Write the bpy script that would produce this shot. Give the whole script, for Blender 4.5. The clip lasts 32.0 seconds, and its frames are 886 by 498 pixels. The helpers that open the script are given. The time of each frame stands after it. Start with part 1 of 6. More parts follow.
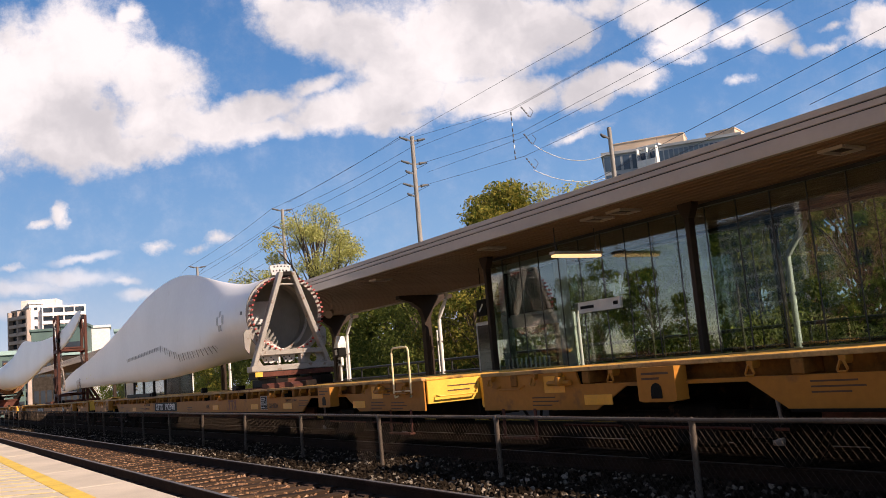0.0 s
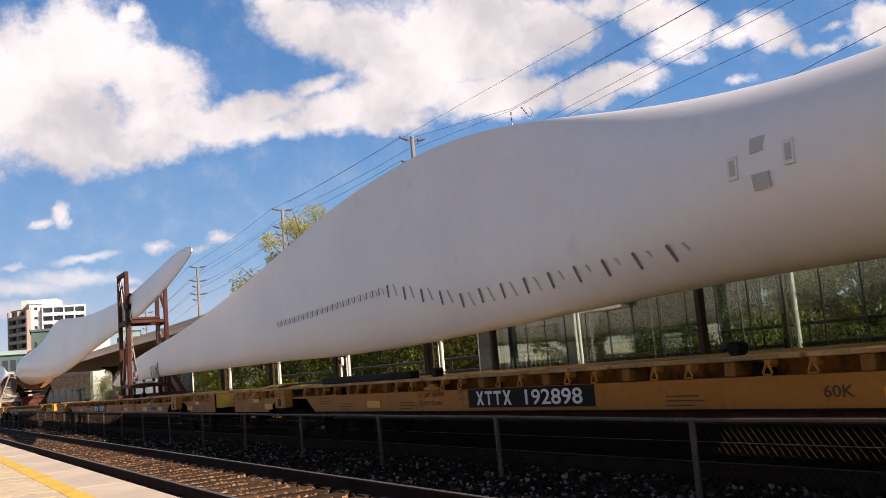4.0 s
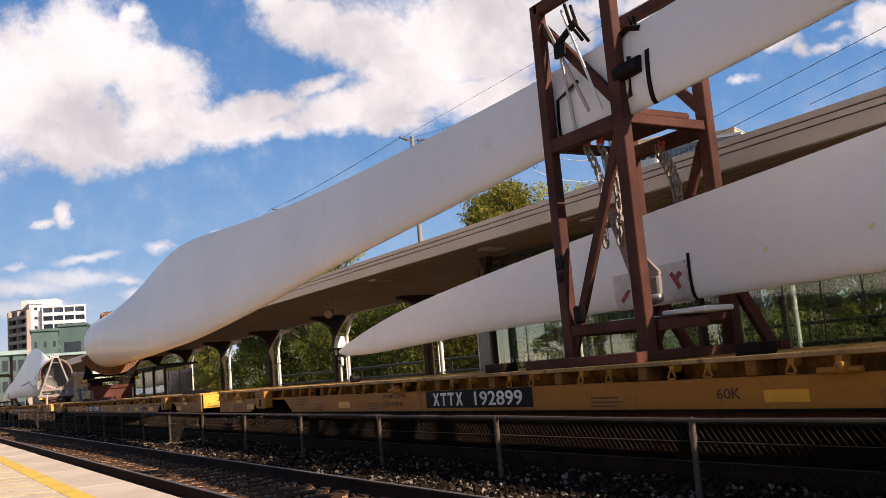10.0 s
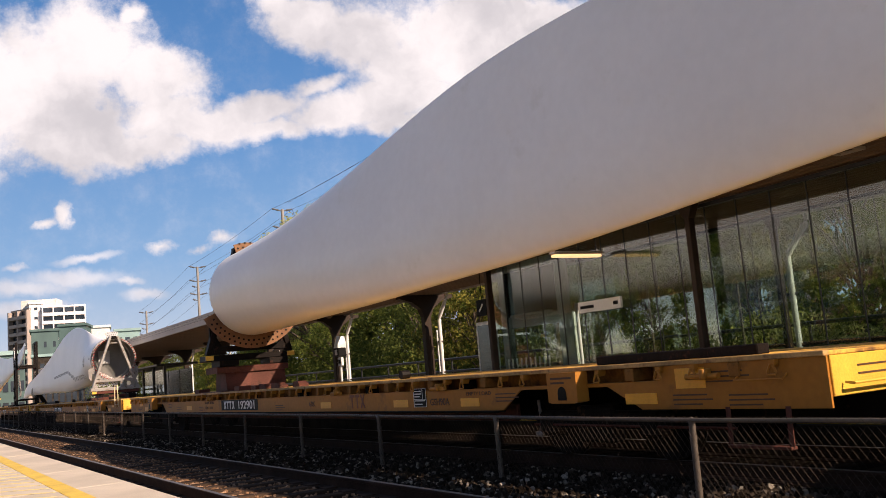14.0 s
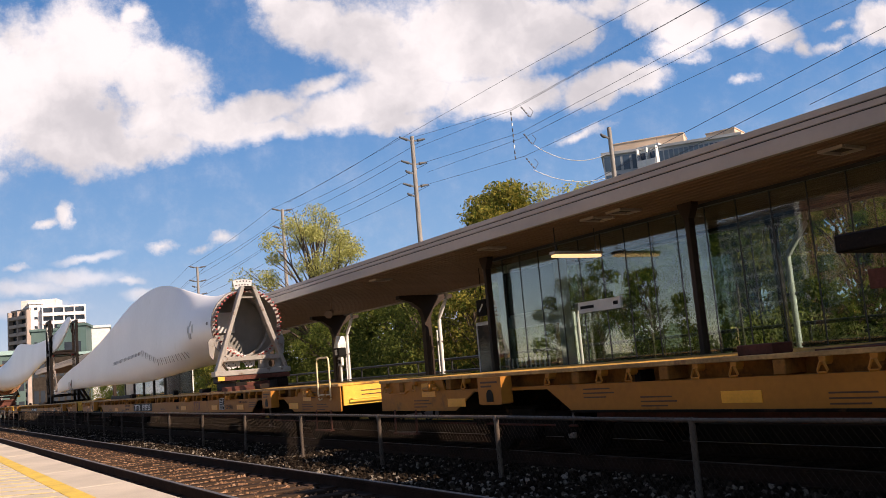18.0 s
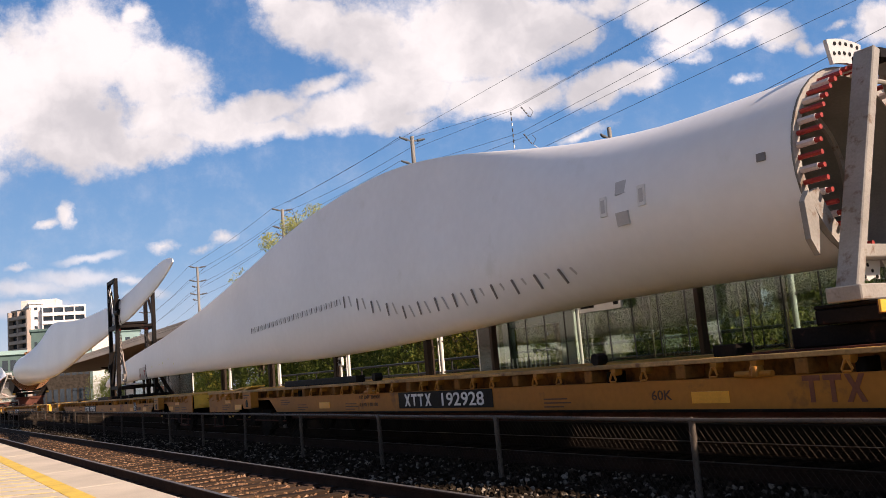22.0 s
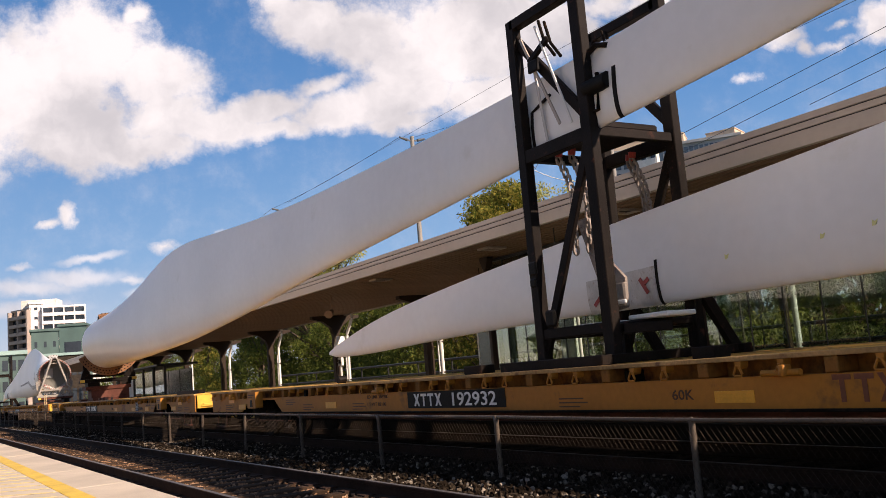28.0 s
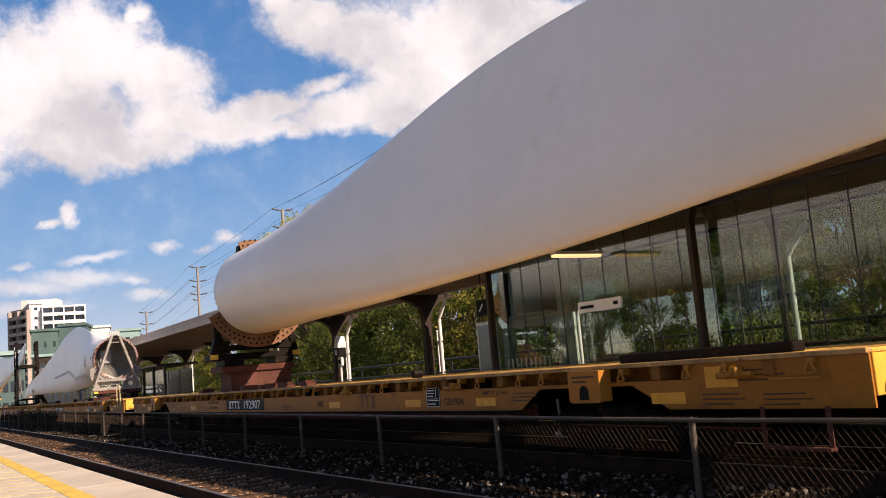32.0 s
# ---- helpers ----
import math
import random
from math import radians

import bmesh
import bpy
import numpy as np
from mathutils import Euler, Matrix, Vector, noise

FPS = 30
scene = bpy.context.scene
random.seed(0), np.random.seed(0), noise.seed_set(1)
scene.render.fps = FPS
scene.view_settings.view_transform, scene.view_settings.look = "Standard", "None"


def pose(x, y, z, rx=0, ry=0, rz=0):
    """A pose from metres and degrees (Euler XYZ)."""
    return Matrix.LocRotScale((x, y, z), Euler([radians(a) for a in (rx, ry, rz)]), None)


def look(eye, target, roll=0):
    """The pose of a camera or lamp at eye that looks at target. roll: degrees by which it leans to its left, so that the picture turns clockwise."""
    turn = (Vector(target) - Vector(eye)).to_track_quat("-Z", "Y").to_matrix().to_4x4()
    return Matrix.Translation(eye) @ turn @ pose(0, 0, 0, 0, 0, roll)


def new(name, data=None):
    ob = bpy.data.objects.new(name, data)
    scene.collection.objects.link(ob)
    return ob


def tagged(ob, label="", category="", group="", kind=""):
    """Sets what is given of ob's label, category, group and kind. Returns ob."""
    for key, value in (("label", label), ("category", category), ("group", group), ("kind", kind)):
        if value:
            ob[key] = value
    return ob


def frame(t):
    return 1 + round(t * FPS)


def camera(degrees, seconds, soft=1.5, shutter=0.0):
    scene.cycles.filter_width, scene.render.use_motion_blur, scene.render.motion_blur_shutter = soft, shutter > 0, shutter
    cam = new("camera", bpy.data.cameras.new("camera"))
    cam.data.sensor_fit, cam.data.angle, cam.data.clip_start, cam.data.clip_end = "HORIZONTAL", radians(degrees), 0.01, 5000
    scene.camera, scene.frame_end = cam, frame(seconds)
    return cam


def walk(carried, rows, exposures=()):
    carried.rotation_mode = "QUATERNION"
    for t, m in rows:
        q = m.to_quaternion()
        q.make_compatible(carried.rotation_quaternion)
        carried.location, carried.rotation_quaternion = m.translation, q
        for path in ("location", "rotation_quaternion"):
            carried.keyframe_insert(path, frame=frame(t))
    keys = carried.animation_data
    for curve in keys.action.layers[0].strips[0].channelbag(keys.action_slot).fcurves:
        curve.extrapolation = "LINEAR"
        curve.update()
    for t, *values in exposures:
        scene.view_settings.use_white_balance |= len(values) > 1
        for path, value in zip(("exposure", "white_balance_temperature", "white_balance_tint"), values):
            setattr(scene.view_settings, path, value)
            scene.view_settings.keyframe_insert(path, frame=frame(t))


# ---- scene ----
# ---------------------------------------------------------------- camera
EYE = Vector((0.0, 0.0, 1.2))
YAW, PITCH, ROLL = radians(58.223), radians(7.659), -4.92
cam = camera(53.44, 32.0, soft=0.85, shutter=0.0)
AIM = EYE + Vector((-math.sin(YAW) * math.cos(PITCH), math.cos(YAW) * math.cos(PITCH), math.sin(PITCH)))
walk(cam, [(0.0, look(EYE, AIM, ROLL)), (32.0, look(EYE, AIM, ROLL))], exposures=[(0.0, 0.45, 7350.0, 22.0), (32.0, 0.45, 7350.0, 22.0)])

# ---------------------------------------------------------------- world and sun
SUN_WAY = Vector((1.45, 0.68, 1.0)).normalized()
world = bpy.data.worlds.new("world")
scene.world = world
world.use_nodes = True
wn = world.node_tree
wn.nodes.clear()
sky = wn.nodes.new("ShaderNodeTexSky")
sky.sky_type = "NISHITA"
sky.sun_disc = False
sky.sun_elevation = math.asin(SUN_WAY.z)
sky.sun_rotation = math.atan2(SUN_WAY.x, SUN_WAY.y)
sky.altitude = 100
sky.air_density, sky.dust_density, sky.ozone_density = 0.8, 0.1, 2.0
bg = wn.nodes.new("ShaderNodeBackground")
bg.inputs[1].default_value = 0.10
wout = wn.nodes.new("ShaderNodeOutputWorld")
wn.links.new(sky.outputs[0], bg.inputs[0])
wn.links.new(bg.outputs[0], wout.inputs[0])

sun = new("sun", bpy.data.lights.new("sun", "SUN"))
sun.data.energy = 5.0
sun.data.angle = radians(0.5)
sun.data.color = (1.0, 0.89, 0.74)
sun.matrix_world = look(SUN_WAY * 100, (0, 0, 0))

# ---------------------------------------------------------------- materials


def surface(name, col, rough=0.6, metal=0.0, var=0.25, scale=2.0, fine=40.0, bump=0.15, col2=None, stain=None, amount=0.3, stretch=(1, 1, 1), rnd=0.0, spec=0.5):
    """Painted, mineral or wooden surface with large and fine variation, stains and relief."""
    m = bpy.data.materials.new(name)
    m.use_nodes = True
    nt = m.node_tree
    N, L = nt.nodes, nt.links
    bsdf = N["Principled BSDF"]
    tc = N.new("ShaderNodeTexCoord")
    mp = N.new("ShaderNodeMapping")
    mp.inputs["Scale"].default_value = stretch
    L.new(tc.outputs["Object"], mp.inputs[0])
    big = N.new("ShaderNodeTexNoise")
    big.inputs["Scale"].default_value, big.inputs["Detail"].default_value = scale, 5
    small = N.new("ShaderNodeTexNoise")
    small.inputs["Scale"].default_value, small.inputs["Detail"].default_value = fine, 4
    L.new(mp.outputs[0], big.inputs[0])
    L.new(mp.outputs[0], small.inputs[0])
    ramp = N.new("ShaderNodeMapRange")
    ramp.inputs[1].default_value, ramp.inputs[2].default_value = 0.35, 0.65
    L.new(big.outputs[0], ramp.inputs[0])
    dark = [c * (1 - var) for c in col]
    light = [min(1, c * (1 + var)) for c in col]
    mix = N.new("ShaderNodeMix")
    mix.data_type = "RGBA"
    mix.inputs[6].default_value = (*(col2 or dark), 1)
    mix.inputs[7].default_value = (*light, 1)
    L.new(ramp.outputs[0], mix.inputs[0])
    mul = N.new("ShaderNodeMix")
    mul.data_type, mul.blend_type = "RGBA", "MULTIPLY"
    mul.inputs[0].default_value = 1.0
    fr = N.new("ShaderNodeMapRange")
    fr.inputs[1].default_value, fr.inputs[2].default_value = 0.25, 0.75
    fr.inputs[3].default_value, fr.inputs[4].default_value = 1 - var, 1 + var * 0.4
    L.new(small.outputs[0], fr.inputs[0])
    L.new(mix.outputs[2], mul.inputs[6])
    L.new(fr.outputs[0], mul.inputs[7])
    out = mul.outputs[2]
    if stain:
        st = N.new("ShaderNodeTexNoise")
        st.inputs["Scale"].default_value, st.inputs["Detail"].default_value = scale * 2.7, 8
        st.inputs["Roughness"].default_value = 0.65
        L.new(mp.outputs[0], st.inputs[0])
        sr = N.new("ShaderNodeMapRange")
        sr.inputs[1].default_value, sr.inputs[2].default_value = 0.66 - amount * 0.4, 0.74 - amount * 0.3
        L.new(st.outputs[0], sr.inputs[0])
        sm = N.new("ShaderNodeMix")
        sm.data_type = "RGBA"
        sm.inputs[7].default_value = (*stain, 1)
        L.new(sr.outputs[0], sm.inputs[0])
        L.new(out, sm.inputs[6])
        out = sm.outputs[2]
    if rnd:
        oi = N.new("ShaderNodeObjectInfo")
        rr = N.new("ShaderNodeMapRange")
        rr.inputs[3].default_value, rr.inputs[4].default_value = 1 - rnd, 1 + rnd
        L.new(oi.outputs["Random"], rr.inputs[0])
        rm = N.new("ShaderNodeMix")
        rm.data_type, rm.blend_type = "RGBA", "MULTIPLY"
        rm.inputs[0].default_value = 1.0
        L.new(out, rm.inputs[6])
        L.new(rr.outputs[0], rm.inputs[7])
        out = rm.outputs[2]
    L.new(out, bsdf.inputs["Base Color"])
    bsdf.inputs["Roughness"].default_value = rough
    bsdf.inputs["Metallic"].default_value = metal
    bsdf.inputs["Specular IOR Level"].default_value = spec
    if bump:
        bp = N.new("ShaderNodeBump")
        bp.inputs["Strength"].default_value = bump
        bp.inputs["Distance"].default_value = 0.02
        L.new(small.outputs[0], bp.inputs["Height"])
        L.new(bp.outputs[0], bsdf.inputs["Normal"])
    return m


def island_surface(name, cols, rough=0.85, trans=0.0, bump=0.0, spots=()):
    """Stones or leaves: every loose piece takes its own shade."""
    m = bpy.data.materials.new(name)
    m.use_nodes = True
    N, L = m.node_tree.nodes, m.node_tree.links
    bsdf = N["Principled BSDF"]
    ge = N.new("ShaderNodeNewGeometry")
    cr = N.new("ShaderNodeValToRGB")
    el = cr.color_ramp.elements
    while len(el) < len(cols):
        el.new(0.5)
    for i, c in enumerate(cols):
        el[i].position = spots[i] if spots else i / max(1, len(cols) - 1)
        el[i].color = (*c, 1)
    L.new(ge.outputs["Random Per Island"], cr.inputs[0])
    L.new(cr.outputs[0], bsdf.inputs["Base Color"])
    bsdf.inputs["Roughness"].default_value = rough
    bsdf.inputs["Specular IOR Level"].default_value = 0.06
    if bump:
        tc = N.new("ShaderNodeTexCoord")
        nz = N.new("ShaderNodeTexNoise")
        nz.inputs["Scale"].default_value = 60
        L.new(tc.outputs["Object"], nz.inputs[0])
        bp = N.new("ShaderNodeBump")
        bp.inputs["Strength"].default_value = bump
        L.new(nz.outputs[0], bp.inputs["Height"])
        L.new(bp.outputs[0], bsdf.inputs["Normal"])
    if trans:
        tl = N.new("ShaderNodeBsdfTranslucent")
        L.new(cr.outputs[0], tl.inputs[0])
        mx = N.new("ShaderNodeMixShader")
        mx.inputs[0].default_value = trans
        L.new(bsdf.outputs[0], mx.inputs[1])
        L.new(tl.outputs[0], mx.inputs[2])
        L.new(mx.outputs[0], N["Material Output"].inputs[0])
    return m


def glass_sheet(name, tint, gloss=0.02):
    """Thin clear pane: see-through, with mirror gloss that grows at grazing angles."""
    m = bpy.data.materials.new(name)
    m.use_nodes = True
    N, L = m.node_tree.nodes, m.node_tree.links
    N.remove(N["Principled BSDF"])
    tr = N.new("ShaderNodeBsdfTransparent")
    tr.inputs[0].default_value = (*tint, 1)
    gl = N.new("ShaderNodeBsdfGlossy")
    gl.inputs["Roughness"].default_value = gloss
    lw = N.new("ShaderNodeLayerWeight")
    lw.inputs[0].default_value = 0.5
    pw = N.new("ShaderNodeMath")
    pw.operation = "POWER"
    pw.inputs[1].default_value = 3.0
    L.new(lw.outputs["Facing"], pw.inputs[0])
    fr = N.new("ShaderNodeMath")
    fr.operation = "MULTIPLY_ADD"
    fr.inputs[1].default_value, fr.inputs[2].default_value = 0.55, 0.08
    L.new(pw.outputs[0], fr.inputs[0])
    mx = N.new("ShaderNodeMixShader")
    L.new(fr.outputs[0], mx.inputs[0])
    L.new(tr.outputs[0], mx.inputs[1])
    L.new(gl.outputs[0], mx.inputs[2])
    L.new(mx.outputs[0], N["Material Output"].inputs[0])
    return m


def glow(name, col, strength):
    m = bpy.data.materials.new(name)
    m.use_nodes = True
    b = m.node_tree.nodes["Principled BSDF"]
    b.inputs["Base Color"].default_value = (*col, 1)
    b.inputs["Emission Color"].default_value = (*col, 1)
    b.inputs["Emission Strength"].default_value = strength
    return m


M = {}
M["car"] = surface("freight_yellow", (0.44, 0.172, 0.024), 0.55, var=0.12, scale=0.6, fine=14, stain=(0.20, 0.092, 0.03), amount=0.2, rnd=0.06, spec=0.22, bump=0.04)
# pale tan puts the sunlit line along the deck edge into its colour
M["car_edge"] = surface("worn_sunlit_edge", (0.46, 0.27, 0.105), 0.6, var=0.3, scale=1.5, fine=30, stain=(0.20, 0.10, 0.05), amount=0.3, spec=0.22)
# upper web and pockets: car yellow darkened for the deck edge's shade, rust-stained
M["car_shade"] = surface("rusty_shaded_paint", (0.27, 0.115, 0.028), 0.7, var=0.25, scale=1.1, fine=22, stain=(0.09, 0.04, 0.018), amount=0.4, spec=0.1, bump=0.06)
# orange raised so that the deck throws more warm light onto the blades
M["car_deck"] = surface("bounce_deck_steel", (0.72, 0.38, 0.07), 0.7, var=0.35, scale=0.7, fine=25, stain=(0.13, 0.06, 0.03), amount=0.4, spec=0.22)
# on the flatcar ends this brighter yellow stands for sunlight on the car paint
M["yellow"] = surface("safety_sunlit_yellow", (0.82, 0.47, 0.06), 0.45, var=0.12, scale=3)
M["black"] = surface("black_paint", (0.012, 0.011, 0.010), 0.5, var=0.3, spec=0.08)
M["under"] = surface("grimy_steel", (0.011, 0.008, 0.006), 0.75, var=0.4, stain=(0.05, 0.025, 0.012), amount=0.2, spec=0.08)
M["white"] = surface("white_paint", (0.74, 0.73, 0.70), 0.5, var=0.08)
M["dark_text"] = surface("dark_lettering", (0.10, 0.038, 0.012), 0.6, var=0.3)
M["red_text"] = surface("brown_red_lettering", (0.20, 0.055, 0.02), 0.55, var=0.25)
M["blade"] = surface("blade_gelcoat", (0.83, 0.82, 0.81), 0.32, var=0.035, scale=0.35, fine=6, bump=0.01, stain=(0.76, 0.75, 0.72), amount=0.08, spec=0.5)
M["blade_mark"] = surface("grey_fin", (0.21, 0.19, 0.18), 0.5, var=0.15)
M["blade_patch"] = surface("grey_label", (0.50, 0.49, 0.48), 0.5, var=0.1)
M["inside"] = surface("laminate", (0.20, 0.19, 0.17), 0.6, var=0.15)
M["chalk"] = surface("yellow_chalk", (0.78, 0.76, 0.34), 0.8, var=0.1)
M["red"] = surface("red_paint", (0.36, 0.03, 0.022), 0.5, var=0.2)
M["grey_steel"] = surface("galvanised_grey_paint", (0.32, 0.295, 0.265), 0.5, var=0.14, scale=2, stain=(0.17, 0.11, 0.075), amount=0.25, spec=0.22)
M["rust"] = surface("rust_brown_paint", (0.115, 0.042, 0.030), 0.6, var=0.25, scale=2, stain=(0.07, 0.03, 0.02), amount=0.35, spec=0.08)
M["black_steel"] = surface("black_brown_steel", (0.013, 0.0095, 0.008), 0.55, var=0.35, scale=2, stain=(0.06, 0.025, 0.017), amount=0.15, spec=0.08)
M["tan_plate"] = surface("tan_primer_plate", (0.26, 0.125, 0.06), 0.6, var=0.22, stain=(0.22, 0.10, 0.06), amount=0.2, spec=0.22)
M["rail"] = surface("rail_side_rust", (0.035, 0.020, 0.014), 0.8, var=0.3, scale=3, spec=0.08)
M["rail_top"] = surface("worn_rail_head", (0.16, 0.14, 0.125), 0.5, metal=0.5, var=0.15, scale=2)
M["tie"] = surface("weathered_tie", (0.050, 0.031, 0.020), 0.9, var=0.35, scale=4, fine=50, stretch=(3, 0.4, 1), bump=0.4, rnd=0.3, spec=0.08)
# ballast bed: the train's shade is put into this near-black colour
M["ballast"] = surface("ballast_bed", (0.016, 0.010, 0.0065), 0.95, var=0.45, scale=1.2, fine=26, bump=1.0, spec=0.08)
# mostly near-black for the train's shade, a few pale ones for sunlit stones
M["stone_shaded"] = island_surface("shade_dark_stone", [(0.008, 0.005, 0.003), (0.019, 0.013, 0.008), (0.05, 0.037, 0.026), (0.32, 0.27, 0.21)], bump=0.3, spots=(0.0, 0.5, 0.85, 1.0))
M["stone_brown"] = island_surface("brown_stone", [(0.15, 0.078, 0.042), (0.30, 0.165, 0.09), (0.21, 0.115, 0.064), (0.48, 0.30, 0.19)], bump=0.3)
M["concrete"] = surface("platform_concrete", (0.60, 0.51, 0.40), 0.9, var=0.12, scale=0.9, fine=60, bump=0.25, stain=(0.48, 0.40, 0.31), amount=0.15)
M["tactile"] = surface("tactile_yellow", (0.80, 0.52, 0.06), 0.6, var=0.12, scale=3, fine=50, stain=(0.55, 0.38, 0.10), amount=0.15)
M["hatch"] = surface("worn_yellow_line", (0.78, 0.62, 0.26), 0.8, var=0.15, scale=3, stain=(0.52, 0.45, 0.33), amount=0.35)
M["galv"] = surface("galvanised_pipe", (0.095, 0.072, 0.054), 0.55, metal=0.0, var=0.2, scale=6)
M["fascia"] = surface("taupe_fascia", (0.41, 0.355, 0.305), 0.5, var=0.06, scale=0.6, fine=10, bump=0.02, stain=(0.33, 0.28, 0.235), amount=0.1)
M["soffit"] = surface("brown_soffit", (0.23, 0.15, 0.10), 0.6, var=0.1, scale=1, spec=0.08)
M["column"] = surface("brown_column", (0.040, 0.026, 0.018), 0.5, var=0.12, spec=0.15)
M["glass"] = glass_sheet("clear_glass", (0.80, 0.86, 0.83))
M["mullion"] = surface("dark_mullion", (0.045, 0.045, 0.045), 0.4, metal=0.5, var=0.1)
M["frame_grey"] = surface("shelter_grey", (0.33, 0.35, 0.36), 0.45, var=0.08)
M["net"] = surface("dull_wire", (0.052, 0.038, 0.028), 0.6, metal=0.2, var=0.2, scale=6, spec=0.08)
# concrete with the shade behind the train and under the canopy in its colour
M["edge_dark"] = surface("shaded_concrete", (0.05, 0.04, 0.032), 0.95, var=0.3, spec=0.08)
M["pale_fin"] = surface("pale_fin", (0.55, 0.53, 0.51), 0.5, var=0.05)
M["pave"] = surface("paving", (0.17, 0.145, 0.12), 0.95, var=0.2, scale=1, spec=0.08)
M["lamp_yellow"] = glow("lamp_tube", (1.0, 0.70, 0.36), 0.85)
M["screen"] = surface("dark_screen", (0.015, 0.014, 0.015), 0.15, var=0.2)
M["ground"] = surface("dry_grass_ground", (0.11, 0.10, 0.055), 0.95, var=0.35, scale=0.15, fine=6, bump=0.5, col2=(0.06, 0.075, 0.03), spec=0.08)
M["bark"] = surface("bark", (0.11, 0.085, 0.065), 0.9, var=0.3, scale=6, bump=0.5, spec=0.08)
M["pole"] = surface("weathered_pole", (0.30, 0.275, 0.25), 0.85, var=0.2, scale=3, stretch=(4, 4, 0.4))
M["wire"] = surface("wire", (0.08, 0.085, 0.095), 0.6, var=0.1)
M["leaf_green"] = island_surface("green_leaves", [(0.058, 0.084, 0.020), (0.125, 0.165, 0.036), (0.21, 0.225, 0.05), (0.088, 0.12, 0.030)], 0.7, 0.55)
M["leaf_autumn"] = island_surface("autumn_leaves", [(0.055, 0.085, 0.016), (0.20, 0.21, 0.04), (0.40, 0.32, 0.07), (0.10, 0.13, 0.025)], 0.7, 0.45)
M["leaf_yellow"] = island_surface("yellow_green_leaves", [(0.33, 0.35, 0.10), (0.50, 0.48, 0.16), (0.42, 0.44, 0.17), (0.60, 0.54, 0.21)], 0.7, 0.5)
M["cream"] = surface("cream_wall", (0.70, 0.66, 0.60), 0.85, var=0.05, scale=0.2)
M["teal"] = surface("teal_cladding", (0.075, 0.135, 0.125), 0.6, var=0.12, scale=0.3)
M["teal_light"] = surface("pale_teal_roof", (0.28, 0.42, 0.40), 0.5, var=0.1, scale=0.3)
M["win_dark"] = surface("far_window", (0.035, 0.045, 0.06), 0.12, var=0.3, scale=0.3)
M["win_blue"] = surface("blue_glass_far", (0.05, 0.085, 0.13), 0.08, var=0.35, scale=0.3)
M["tan_wall"] = surface("tan_plant_wall", (0.66, 0.50, 0.37), 0.85, var=0.06, scale=0.2)
M["hoop"] = surface("faded_yellow_pipe", (0.78, 0.62, 0.34), 0.5, var=0.1)
M["frame_brown"] = surface("dark_brown_frame", (0.085, 0.034, 0.025), 0.6, var=0.3, scale=2, stain=(0.08, 0.03, 0.02), amount=0.25, spec=0.1)
M["patch"] = surface("orange_reflective", (0.82, 0.36, 0.02), 0.4, var=0.1, scale=3)
M["apt"] = surface("pinkish_white_wall", (0.86, 0.79, 0.76), 0.85, var=0.05, scale=0.2)
M["clamp_pad"] = surface("pale_clamp_pad", (0.62, 0.60, 0.57), 0.6, var=0.12, scale=4, stain=(0.45, 0.38, 0.32), amount=0.25)
M["arm_plate"] = surface("grey_brown_arm", (0.24, 0.20, 0.17), 0.55, var=0.2, scale=3, stain=(0.12, 0.07, 0.05), amount=0.25)
M["sleeve"] = surface("pale_pink_sleeve", (0.62, 0.52, 0.49), 0.5, var=0.15)
M["tower_grey"] = surface("tower_grey_frame", (0.30, 0.33, 0.36), 0.6, var=0.15, scale=0.4)
M["brick_far"] = surface("red_brown_brick_far", (0.26, 0.13, 0.09), 0.85, var=0.12, scale=0.4)
M["brickred"] = surface("brown_wall_far", (0.40, 0.32, 0.275), 0.85, var=0.12, scale=0.4)

# ---------------------------------------------------------------- mesh helpers


